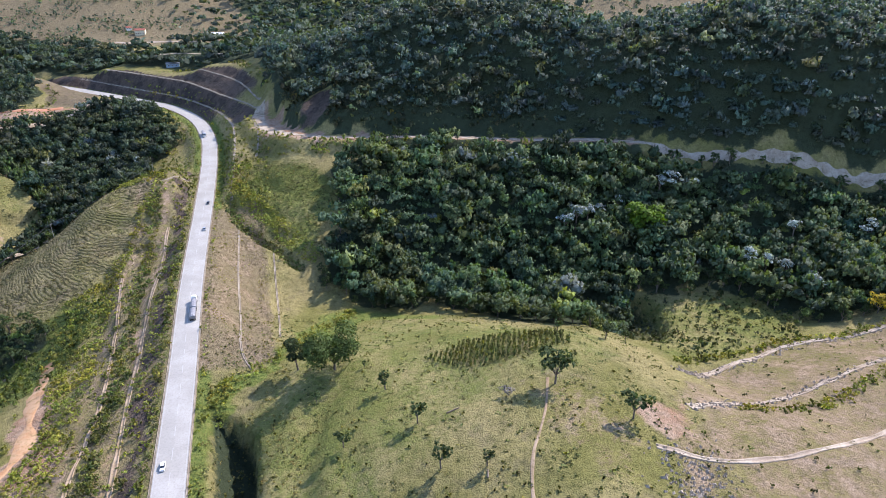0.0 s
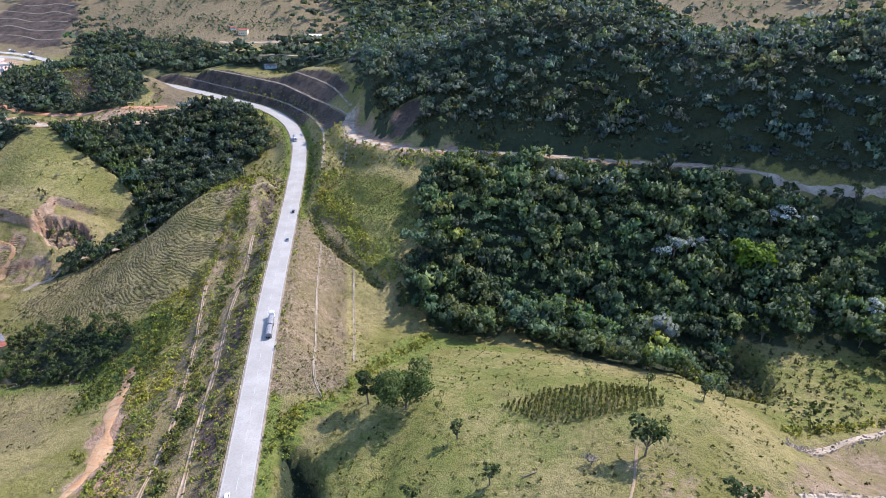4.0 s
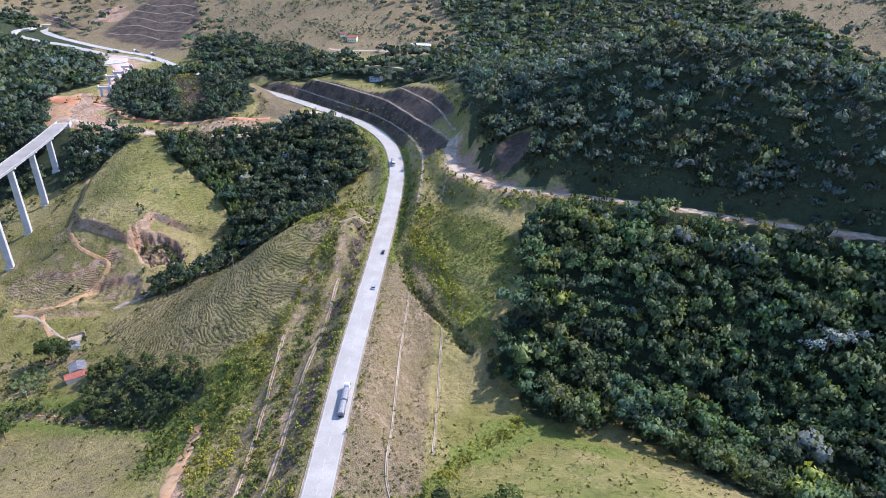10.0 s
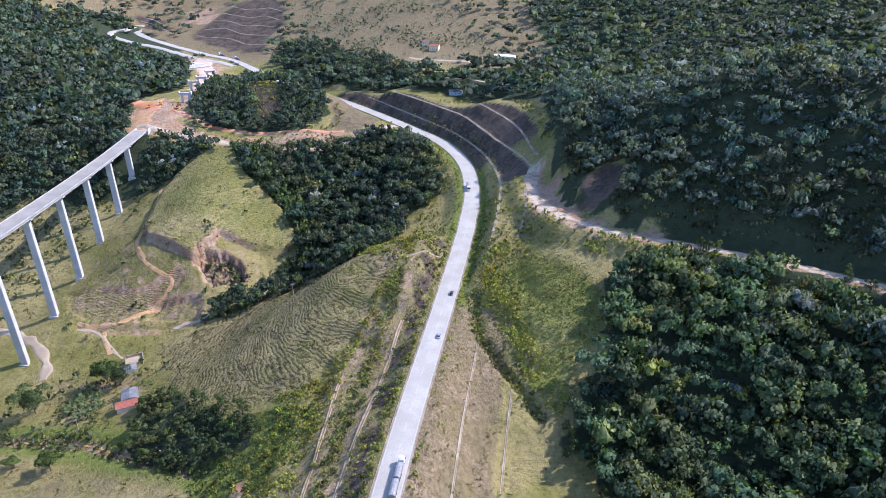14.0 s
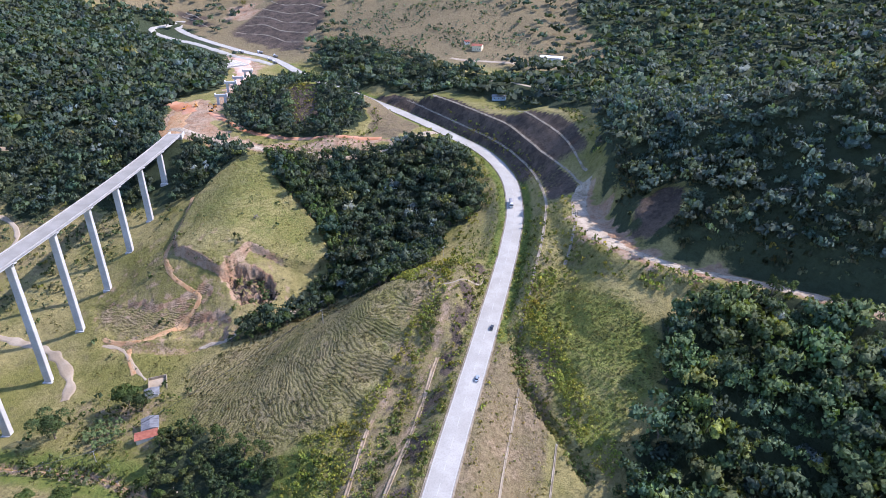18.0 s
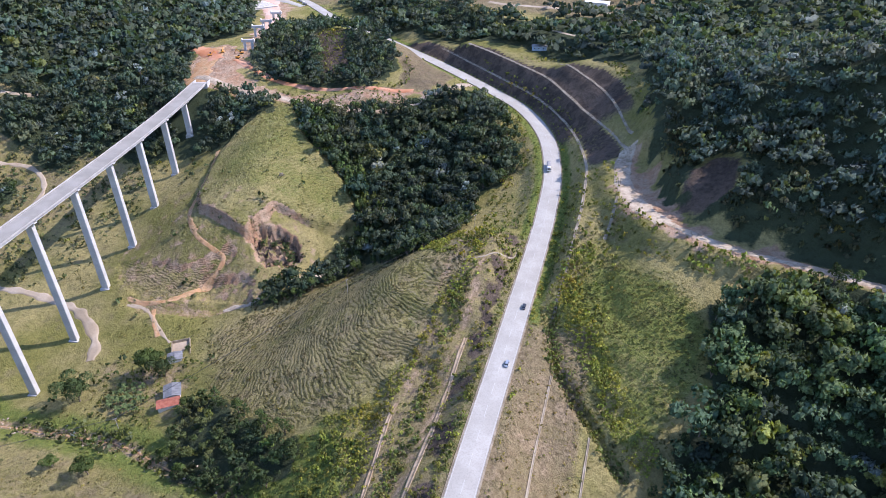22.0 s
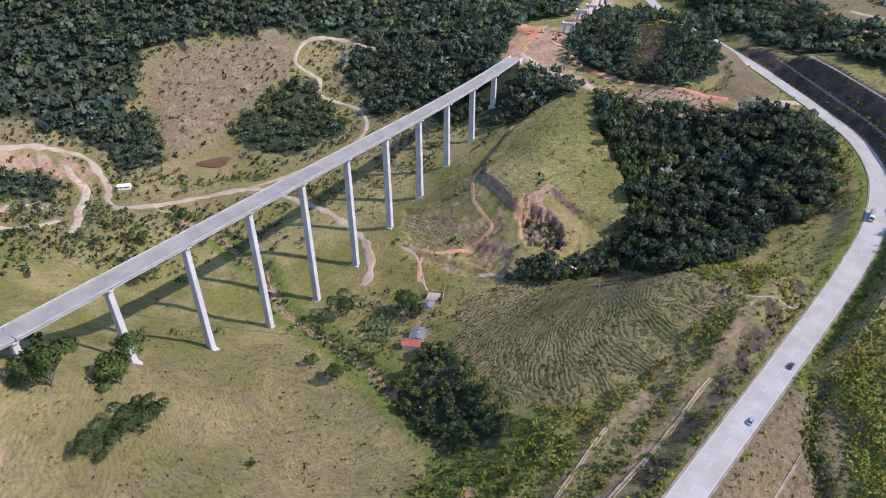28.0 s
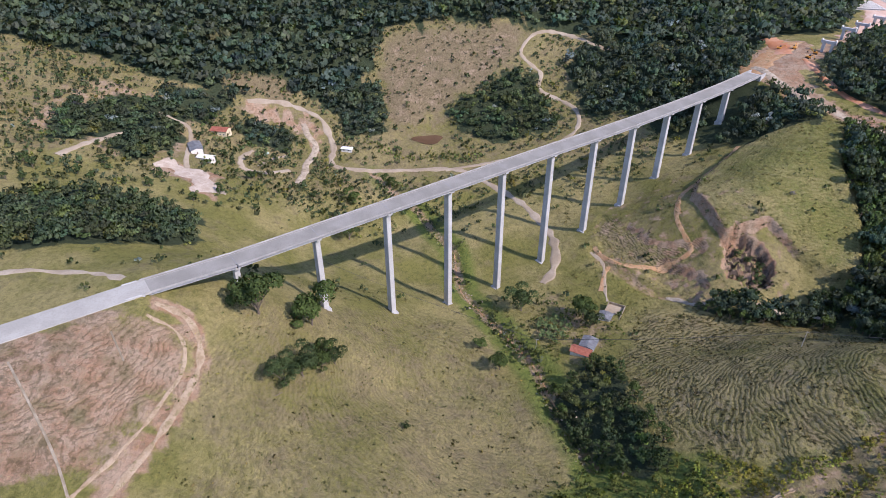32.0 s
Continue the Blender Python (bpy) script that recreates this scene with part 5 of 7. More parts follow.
wood(WOOD_FARM, 5.6, 16, HILL_PROTOS, (6.5, 14.0), (4.0, 9.0), "forest", "loose wood above the farm yard", 0.95, dark=(0.06, 0.088, 0.05), light=(0.17, 0.215, 0.10))
wood(WOOD_LANE, 5.8, 18, HILL_PROTOS, (6.5, 14.0), (4.0, 9.0), "forest", "loose wood along the valley lane", 0.92)
wood(WOOD_SPUR, 6.4, 22, HILL_PROTOS, (7.0, 15.0), (5.0, 11.0), "forest", "dense forest reaching down to the valley lane")
wood(WOOD_YARD, 6.0, 25, HILL_PROTOS, (6.0, 13.0), (4.0, 9.5), "forest", "loose wood behind the country house", 0.85)
wood(WOOD_ROADSIDE, 7.2, 20, HILL_PROTOS, (8.0, 18.0), (5.0, 12.0), "forest", "belt of forest beside the far road")
wood(WOOD_WEST, 8.6, 17, FAR_PROTOS, (12.0, 26.0), (7.0, 15.0), "far_woods", "distant dense forest on the western hills", 0.97, silver=0.006, yellow=0.03)
wood(WOOD_NORTH, 12.0, 19, FAR_PROTOS, (14.0, 30.0), (7.0, 16.0), "far_woods", "distant forest on the northern hills", 0.85, silver=0.012, yellow=0.03)

# thinner woods of the farther hills
fx, fy = jitter(-1150, 800, -350, 1400, 19.0, 23)
fm = (np.random.RandomState(24).uniform(size=len(fx)) < 0.25 + 0.75 * smooth(-0.3, 0.3, ripple(fx, fy, 260, 25))) & (wood_cover(fx, fy) < 0.4)
fm &= ((fy > 780) | (fx < -760) | (fx > 440)) & (road_gap(fx, fy) > 22) & (inside(FAR_GRASS, fx, fy) < 0.5) & (inside(SPUR, fx, fy) < 0.5) & (inside(FAR_CUTS, fx, fy) < 0.5)
plant(fx[fm], fy[fm], 26, FAR_PROTOS, (12.0, 24.0), (7.0, 13.0), "far_woods", "scattered woods on the most distant hills", "wood", silver=0.005)

# thickets: slopes by the road, stream banks, rough ground beyond the viaduct
sx, sy = jitter(-240, 60, 100, 470, 1.4, 31)
sd, _, ss = beside(ROAD_LINE, sx, sy)
sa = np.abs(sd)
left_s = (sd < 0) & (sa > 7.5) & (sa < 75) & (sy < 440)
lane_at = sa + 2.0 * ripple(sx, sy, 26, 23)
belt = (sd < -24) * (sa < 75) * inside(FURROWS, sx, sy, 9) * (inside(FURROWS, sx, sy, 2) < 0.5) * (sx > -235) * (sy > 300)
p_green = np.interp(lane_at, [7, 8, 10, 11, 19, 20, 24, 26, 32, 33, 40, 43, 48, 60, 72], [0.95, 0.8, 0.6, 0.35, 0.4, 0.1, 0.1, 0.95, 0.95, 0.25, 0.15, 0.85, 0.95, 0.75, 0.0]) * (0.8 + 0.4 * ripple(sx, sy, 17, 33)) * (inside(FURROWS, sx, sy, 3) < 0.5)
p_green = np.where(left_s, np.maximum(p_green, 0.95 * smooth(0.05, 0.3, belt)), 0)
p_right = (0.10 + 0.35 * smooth(0.0, 0.6, ripple(sx, sy, 22, 39))) * (sd > 0) * (sa > 8) * (sa < 44) + 0.75 * (1 - smooth(1.5, 5, np.abs(beside(np.array([(-146, 396), (-129, 374), (-108, 361), (-86, 348), (-74, 338)], float), sx, sy)[0])))
hedge = np.abs(beside(DITCH_LINE, sx, sy)[0]) < 3.2
rows = (1 - smooth(2, 9, np.abs(beside(np.array([(-145, 440), (-143, 418), (-136, 398), (-120, 384), (-98, 362), (-82, 348)], float), sx, sy)[0])))
p_right = np.maximum(np.maximum(p_right, 0.85 * hedge * (sy < 445)), 0.85 * inside(PATCH, sx, sy, 4) + 0.9 * rows)
p_verge = 0.45 * (sa > 7.6) * (sa < 10)
BARE_LINE = np.array([(-191, 249), (-178, 217), (-166, 194), (-164, 180), (-162, 150)], float)
toe = 1 - smooth(2, 6, np.abs(beside(np.array([(-90, 192), (-91, 208), (-80, 222), (-71, 238), (-64, 273), (-52, 305)], float), sx, sy)[0]))
p_verge = np.maximum(p_verge, 0.7 * toe)
rows = np.maximum(rows, toe)
pick = np.random.RandomState(34).uniform(size=len(sx))
ok = (pick < np.maximum(p_green, np.maximum(p_right, p_verge))) & (wood_cover(sx, sy) < 0.4) & (np.abs(beside(BARE_LINE, sx, sy)[0]) > 5) & (sa > 7.4)
sunny = (belt > 0.1) | (sd > 0) | ((lane_at > 40) & left_s) | (pick < 0.12)
low = sunny & (sd > 0) & (sa > 9) & (rows < 0.2) & (inside(PATCH, sx, sy, 4) < 0.3)
sunny &= ~hedge
low &= ~hedge
weeds = (inside(PATCH, sx, sy, 4) > 0.3) & (rows < 0.35) & (sd > 0) & ~hedge
plant(sx[ok & weeds], sy[ok & weeds], 38, SHRUB_PROTOS, (0.8, 2.4), (0.4, 1.1), "scrub", "dense low olive weeds on the fallow slope", "scrub", 0.05, dark=(0.085, 0.090, 0.034), light=(0.185, 0.185, 0.055), silver=0.0, yellow=0.0)
low &= ~weeds
ok &= ~weeds
plant(sx[ok & low], sy[ok & low], 37, SHRUB_PROTOS, (0.7, 2.2), (0.3, 0.9), "scrub", "tufts of dry yellowish grass on the embankment", "scrub", 0.05, dark=(0.19, 0.16, 0.055), light=(0.30, 0.26, 0.085), silver=0.0, yellow=0.0)
sunny &= ~low
plant(sx[ok & sunny], sy[ok & sunny], 35, SHRUB_PROTOS, (1.0, 3.8), (0.5, 2.0), "scrub", "low yellowish green scrub on the road's slopes", "scrub", 0.05, dark=(0.165, 0.17, 0.036), light=(0.375, 0.365, 0.068), silver=0.0, yellow=0.0)
plant(sx[ok & ~sunny & ~low], sy[ok & ~sunny & ~low], 36, SHRUB_PROTOS, (1.2, 4.2), (0.7, 2.4), "scrub", "dark green shrubs in strips between the slope's drains", "scrub", 0.05, dark=(0.09, 0.105, 0.036), light=(0.25, 0.25, 0.062), silver=0.0, yellow=0.0)

sx, sy = jitter(-480, 20, 400, 720, 3.0, 41)
sd, _, ss = beside(ROAD_LINE, sx, sy)
sa = np.abs(sd)
inner = (sd < 0) & (sa > 8) & (sa < 40)
bench = (sd > 0) & (sa > 8) & (sa < 20) & (sx > -330)
behind = (sd > 0) & (sx > -175) & (sy < 520) & (sa > 9) & (sa < 44)
rim = np.abs(beside(np.array([(-292, 668), (-250, 668), (-215, 655), (-177, 602), (-165, 590), (-150, 560)], float), sx, sy)[0]) < 5
ok = np.random.RandomState(44).uniform(size=len(sx)) < np.where(inner, 0.55, 0) + np.where(bench, 0.5, 0) + np.where(behind, 0.65, 0) + np.where(rim, 0.8, 0) + 0.75 * ((np.abs(beside(TRACK_LINES[1], sx, sy)[0] - 9) < 4) & (sx > -130)) + 0.6 * (np.abs(beside(np.array([(-142, 478), (-130, 457), (-112, 441), (-90, 440)], float), sx, sy)[0]) < 4)
ok &= (sa > 8) & (wood_cover(sx, sy) < 0.4) & (inside(SITE, sx, sy) < 0.3) & (inside(KNOLL_BARE, sx, sy) < 0.3) & open_ground(sx, sy, 3.0)
plant(sx[ok], sy[ok], 45, SHRUB_PROTOS, (1.2, 4.2), (0.8, 3.0), "scrub", "bright green scrub beside the bend and the dirt road", "scrub", 0.05, dark=(0.085, 0.10, 0.03), light=(0.28, 0.28, 0.058), silver=0.0)

NOSE = [(-142, 505), (-112, 472), (-60, 466), (-58, 520), (-120, 545)]
sx, sy = jitter(-150, 80, 430, 545, 2.6, 47)
lane = beside(TRACK_LINES[1], sx, sy)[0]
ok = (np.random.RandomState(48).uniform(size=len(sx)) < np.maximum(0.62 * smooth(8, 14, -lane) * (1 - smooth(30, 40, -lane)), 0.55 * inside(NOSE, sx, sy, 5))) & (np.abs(beside(TRACK_LINES[0], sx, sy)[0]) > 19) & (inside(LANDSLIP, sx, sy) < 0.4) & (sx < 75)
plant(sx[ok], sy[ok], 49, SHRUB_PROTOS, (1.6, 6.5), (1.0, 5.0), "scrub", "brownish green bushes below the forested hill", "scrub", 0.05, dark=(0.055, 0.062, 0.036), light=(0.155, 0.155, 0.078), silver=0.01)
sx, sy = jitter(-150, -70, 330, 420, 1.7, 59)
ok = np.random.RandomState(60).uniform(size=len(sx)) < 0.85 * (1 - smooth(2.0, 5.5, np.abs(beside(np.array([(-135, 404), (-120, 389), (-107, 369), (-96, 353)], float), sx, sy)[0])))
plant(sx[ok], sy[ok], 61, SHRUB_PROTOS, (1.4, 3.4), (0.9, 2.4), "scrub", "bright yellow green strip of weeds above the hedge", "scrub", 0.05, dark=(0.15, 0.165, 0.034), light=(0.36, 0.36, 0.066), silver=0.0, yellow=0.0)
VERGE = np.array([(-566, 285), (-575, 262), (-580, 240), (-584, 220), (-592, 204), (-608, 190)], float)
sx, sy = jitter(-630, -550, 180, 300, 2.6, 62)
ok = np.random.RandomState(63).uniform(size=len(sx)) < 0.8 * (1 - smooth(3.0, 8.0, np.abs(beside(VERGE, sx, sy)[0] + 2.0 * ripple(sx, sy, 18, 65))))
ok &= open_ground(sx, sy, 4.0) & (wood_cover(sx, sy) < 0.4) & (np.hypot(sx + 606, sy - 246) > 17)
plant(sx[ok], sy[ok], 64, SHRUB_PROTOS, (1.6, 5.0), (1.2, 4.2), "scrub", "yellowish green bushes above the valley's dirt road", "scrub", 0.05, dark=(0.085, 0.105, 0.036), light=(0.25, 0.265, 0.07), silver=0.0)
BRUSH = [(-120, 453), (-100, 447), (-60, 444), (-20, 445), (30, 440), (90, 430), (92, 424), (30, 433), (-35, 437), (-75, 432), (-108, 440)]
sx, sy = jitter(-122, 95, 420, 456, 2.4, 52)
ok = (inside(BRUSH, sx, sy, 2.0) > 0.4) & (np.random.RandomState(53).uniform(size=len(sx)) < 0.8 * smooth(-0.6, 0.4, ripple(sx, sy, 30, 54)))
plant(sx[ok], sy[ok], 55, SHRUB_PROTOS, (2.0, 5.5), (1.5, 5.0), "scrub", "bright yellow green brush beside the dirt road", "scrub", 0.05, dark=(0.13, 0.15, 0.036), light=(0.33, 0.34, 0.066), silver=0.0, yellow=0.0)
SLOPE_EDGE = [(-433, 527), (-405, 537), (-362, 508), (-328, 488), (-298, 468), (-290, 430), (-306, 432), (-310, 452), (-320, 466), (-352, 483), (-388, 494)]
sx, sy = jitter(-440, -285, 425, 540, 3.4, 56)
ok = (inside(SLOPE_EDGE, sx, sy, 2.0) > 0.5) & (np.random.RandomState(57).uniform(size=len(sx)) < 0.85)
plant(sx[ok], sy[ok], 58, HILL_PROTOS, (4.0, 8.5), (4.5, 11.0), "creeper_thicket", "bright green creeper-covered trees along the field's edge", "thicket", dark=(0.085, 0.125, 0.045), light=(0.215, 0.285, 0.085), silver=0.0, yellow=0.02)

sx, sy = jitter(-780, -300, -160, 480, 4.0, 51)
rough_ = 0.03 + 0.42 * smooth(-460, -520, sx) + 0.6 * smooth(-0.2, 0.7, ripple(sx, sy, 70, 53)) * smooth(-440, -500, sx) + 0.55 * (1 - smooth(3, 11, np.abs(beside(STREAM_LINE, sx, sy)[0])))
rough_ = rough_ + 0.35 * inside([(-520, 90), (-470, 180), (-560, 230), (-650, 200), (-660, 60), (-600, 40)], sx, sy, 10)
ok = (np.random.RandomState(54).uniform(size=len(sx)) < rough_ * (1 - inside(CLEARING, sx, sy) * 0.85) * (1 - inside(YARD_WEST, sx, sy)) * (1 - inside(SOUTH_FIELD, sx, sy, 8) * 0.97) * (1 - inside(SOIL_SOUTH, sx, sy, 8) * 0.8) * (1 - inside(QUARRY, sx, sy) * 0.9) * (1 - inside(MEADOW, sx, sy, 5) * 0.8))
ok &= (wood_cover(sx, sy) < 0.4) & open_ground(sx, sy, 4.5) & (np.hypot(sx + 606, sy - 246) > 22) & (np.abs(beside(APPROACH_LINE, sx, sy)[0]) > 9)
plant(sx[ok], sy[ok], 55, SHRUB_PROTOS, (1.8, 7.5), (1.0, 5.0), "scrub", "rough green scrub on the valley's far side", "scrub", 0.05, dark=(0.058, 0.078, 0.038), light=(0.15, 0.165, 0.070), silver=0.004)

sx, sy = jitter(-100, 260, 90, 330, 3.4, 61)
ok = (np.random.RandomState(64).uniform(size=len(sx)) < 0.02 + 0.35 * inside(EAST_SLOPE, sx, sy, 4) + 0.16 * inside(EAST_FIELD, sx, sy, 4) + 0.7 * inside(GULLY, sx, sy, 4)) & (wood_cover(sx, sy) < 0.4) & (road_gap(sx, sy) > 14)
plant(sx[ok], sy[ok], 65, SHRUB_PROTOS, (0.8, 2.6), (0.4, 1.6), "scrub", "low bushes on the eroded field", "scrub", 0.05, dark=(0.04, 0.05, 0.016), light=(0.15, 0.155, 0.045), silver=0.0)

sx, sy = jitter(-460, -310, 380, 500, 2.2, 66)
rim = beside(np.array(TERRACE[4:] + TERRACE[:1], float), sx, sy)[0]
ok = (np.random.RandomState(67).uniform(size=len(sx)) < 0.55 * (1 - smooth(0.5, 3.0, np.abs(rim))) + 0.5 * inside([(-357, 398), (-352, 410), (-342, 408), (-340, 396)], sx, sy, 2) + 0.6 * inside([(-332, 424), (-324, 418), (-322, 400), (-332, 398)], sx, sy, 2)) & (wood_cover(sx, sy) < 0.4) & open_ground(sx, sy, 2.0)
plant(sx[ok], sy[ok], 68, SHRUB_PROTOS, (0.8, 3.0), (0.5, 2.0), "scrub", "dark scrub along the field's scarp", "scrub", 0.05, dark=(0.035, 0.042, 0.02), light=(0.10, 0.11, 0.04), silver=0.0)

sx, sy = jitter(-385, -175, 215, 330, 2.3, 73)
ok = (np.random.RandomState(74).uniform(size=len(sx)) < 0.55 * inside(TOE, sx, sy, 4) + 0.30 * inside(HOUSE_YARD, sx, sy, 4) + 0.7 * (1 - smooth(2.5, 6.5, np.abs(beside(STREAM_LINE, sx, sy)[0])))) & (wood_cover(sx, sy) < 0.4) & open_ground(sx, sy, 2.0) & (np.hypot(sx + 304, sy - 287) > 12) & (np.hypot(sx + 337, sy - 319) > 12)
plant(sx[ok], sy[ok], 75, SHRUB_PROTOS, (1.2, 4.4), (0.8, 3.4), "scrub", "tall fresh green bushes at the foot of the slope", "scrub", 0.05, dark=(0.05, 0.07, 0.026), light=(0.19, 0.215, 0.05), silver=0.0)
sx, sy = jitter(-700, -290, 800, 990, 5.0, 76)
ok = np.random.RandomState(77).uniform(size=len(sx)) < 0.8 * inside(FAR_GRASS, sx, sy, 15) * smooth(-0.7, 0.5, ripple(sx, sy, 90, 78))
plant(sx[ok], sy[ok], 79, SHRUB_PROTOS, (2.0, 7.0), (1.2, 4.5), "scrub", "scattered bushes on the far hill's pasture", "scrub", 0.05)
sx, sy = jitter(60, 430, 740, 1010, 8.0, 86)
ok = np.random.RandomState(87).uniform(size=len(sx)) < 0.8 * inside(SPUR, sx, sy, 15) * smooth(-0.5, 0.4, ripple(sx, sy, 70, 88))
plant(sx[ok], sy[ok], 89, SHRUB_PROTOS, (3.0, 9.0), (1.5, 6.0), "scrub", "scattered bushes on the grassy spur behind the hill", "scrub", 0.05)
sx, sy = jitter(-760, -600, 170, 340, 4.5, 83)
ok = (np.random.RandomState(84).uniform(size=len(sx)) < 0.5 * inside(CLEARING, sx, sy, 10)) & open_ground(sx, sy, 3.0) & (np.hypot(sx + 606, sy - 247) > 22)
plant(sx[ok], sy[ok], 85, SHRUB_PROTOS, (1.2, 5.2), (0.6, 3.0), "scrub", "dry low scrub on the cleared hillside", "scrub", 0.05, dark=(0.05, 0.055, 0.035), light=(0.13, 0.135, 0.06), silver=0.0)

sx, sy = jitter(60, 300, 150, 330, 1.6, 194)
near = np.minimum(np.abs(beside(np.array([(104, 230), (136, 246), (162, 259), (222, 272), (300, 286)], float), sx, sy)[0]), np.abs(beside(np.array([(110, 184), (143, 190), (196, 222)], float), sx, sy)[0]))
ok = (np.random.RandomState(195).uniform(size=len(sx)) < 0.85 * (1 - smooth(1.5, 4.0, near))) & (wood_cover(sx, sy) < 0.4)
plant(sx[ok], sy[ok], 196, SHRUB_PROTOS, (1.2, 3.6), (0.6, 1.8), "scrub", "yellow green hedge of weeds along the field drains", "scrub", 0.05, dark=(0.10, 0.11, 0.02), light=(0.34, 0.33, 0.045), silver=0.0)
sx, sy = jitter(66, 190, 235, 325, 3.0, 197)
ok = (np.random.RandomState(198).uniform(size=len(sx)) < 0.45 * inside(EAST_SLOPE, sx, sy, 4) + 0.6 * inside(HOLLOW, sx, sy, 6)) & (wood_cover(sx, sy) < 0.4)
plant(sx[ok], sy[ok], 199, SHRUB_PROTOS, (1.4, 5.0), (0.8, 3.2), "scrub", "green bushes on the rough slope below the forest", "scrub", 0.05, dark=(0.05, 0.06, 0.026), light=(0.16, 0.17, 0.05), silver=0.0)

# tufts of grass that stand out of the pastures
TUFTS = []
for k in range(5):
    TUFTS.append(cards(np.random.RandomState(140 + k), 5, [((0, 0, 0.35), (1.0, 1.0, 0.5))], 0.55, 0.0, 0.9))
for k, (span, step, share, tone) in enumerate((
        ((-100, 90, 90, 300), 2.5, 0.65, dict(dark=(0.14, 0.155, 0.046), light=(0.27, 0.265, 0.085))),
        ((-470, -310, 325, 530), 2.4, 0.6, dict(dark=(0.15, 0.14, 0.05), light=(0.27, 0.235, 0.09))),
        ((-390, -195, 90, 320), 2.8, 0.5, dict(dark=(0.16, 0.155, 0.058), light=(0.27, 0.24, 0.10))),
        ((-335, -190, 288, 430), 2.0, 0.8, dict(dark=(0.075, 0.075, 0.032), light=(0.24, 0.20, 0.09))))):
    sx, sy = jitter(*span, step, 150 + k)
    ok = (np.random.RandomState(160 + k).uniform(size=len(sx)) < share * smooth(-1.0, 0.5, ripple(sx, sy, 19, 170 + k))) & (wood_cover(sx, sy) < 0.3) & (road_gap(sx, sy) > 9) & open_ground(sx, sy, 2.5) & (np.abs(beside(APPROACH_LINE, sx, sy)[0]) > 9)
    if k == 3:
        ok &= inside(FURROWS, sx, sy) > 0.3
    plant(sx[ok], sy[ok], 180 + k, TUFTS, (0.7, 2.2), (0.25, 0.8), "grass_tufts", "uneven tufts of pasture grass", "grass", 0.05, silver=0.0, yellow=0.04, **tone)

sx, sy = jitter(-515, -340, 530, 680, 3.0, 191)
ok = (np.random.RandomState(192).uniform(size=len(sx)) < 0.5 * inside(BELOW_KNOLL, sx, sy, 4) + 0.85 * inside(KNOLL_FRONT, sx, sy, 5) + 0.8 * (1 - smooth(2, 6, np.abs(beside(np.array([(-390, 580), (-372, 602), (-380, 622), (-398, 636)], float), sx, sy)[0])))) & open_ground(sx, sy, 4) & (wood_cover(sx, sy) < 0.4)
plant(sx[ok], sy[ok], 193, SHRUB_PROTOS, (1.2, 4.5), (0.8, 3.0), "scrub", "yellow green bushes round the knoll's foot", "scrub", 0.05, dark=(0.07, 0.08, 0.03), light=(0.24, 0.24, 0.05), silver=0.0)

# the low crop rows on the hump, and the banana plants by the farm house
cx, cy = np.meshgrid(np.arange(-12, 54, 2.1), np.arange(190, 230, 0.75))
cx, cy = cx.ravel() + RNG.uniform(-0.3, 0.3, cx.size) + 0.12 * (cy.ravel() - 210), cy.ravel() + RNG.uniform(-0.3, 0.3, cx.size)
CROP = [(-9, 212), (8, 222), (30, 226), (48, 222), (50, 208), (34, 199), (8, 197)]
ok = inside(CROP, cx, cy, 1.0) > 0.5
plant(cx[ok], cy[ok], 72, SHRUB_PROTOS, (1.0, 1.9), (1.3, 2.7), "crop", "rows of tall dark green crop on the pasture", "crop", 0.05, dark=(0.075, 0.092, 0.036), light=(0.17, 0.185, 0.062), silver=0.0)


def banana_plant(x, y, scale, seed):
    """A short stem and long arching leaves, each folded along its midrib."""
    r = np.random.RandomState(seed)
    m = Matrix.Translation((x, y, float(ground_at(np.array(x, float), np.array(y, float))) - 0.1)) @ Matrix.Rotation(r.uniform(0, 6.28), 4, "Z") @ Matrix.Scale(scale, 4)
    t = thing("banana_plant", "bright green banana plant with long arching leaves", "plant", m, "banana plants by the farm")
    part("stem", tube(bmesh.new(), (0, 0, -0.3), (0.1, 0, 2.0), 0.16, 0.1, 7), M_LEAF_LIGHT, t)
    for k in range(8):
        a, rise, reach = k * 0.785 + r.uniform(-0.25, 0.25), r.uniform(0.9, 1.7), r.uniform(1.6, 2.4)
        c, q = math.cos(a), math.sin(a)
        rows = []
        for u in (0, 0.25, 0.5, 0.75, 1.0):
            o, z, w = reach * u, 1.9 + rise * math.sin(2.2 * u) - 0.6 * u * u, 0.42 * math.sin(3.14 * min(u * 0.85 + 0.12, 1.0)) + 0.02
            rows.append([(o * c - e * w * q, o * q + e * w * c, z - 0.1 * abs(e)) for e in (-1, 0, 1)])
        i = np.arange(15).reshape(5, 3)
        part("leaf", mesh_from("leaf", np.array(rows).reshape(-1, 3), np.stack([i[:-1, :-1], i[:-1, 1:], i[1:, 1:], i[1:, :-1]], -1).reshape(-1, 4), M_BANANA, True), None, t)


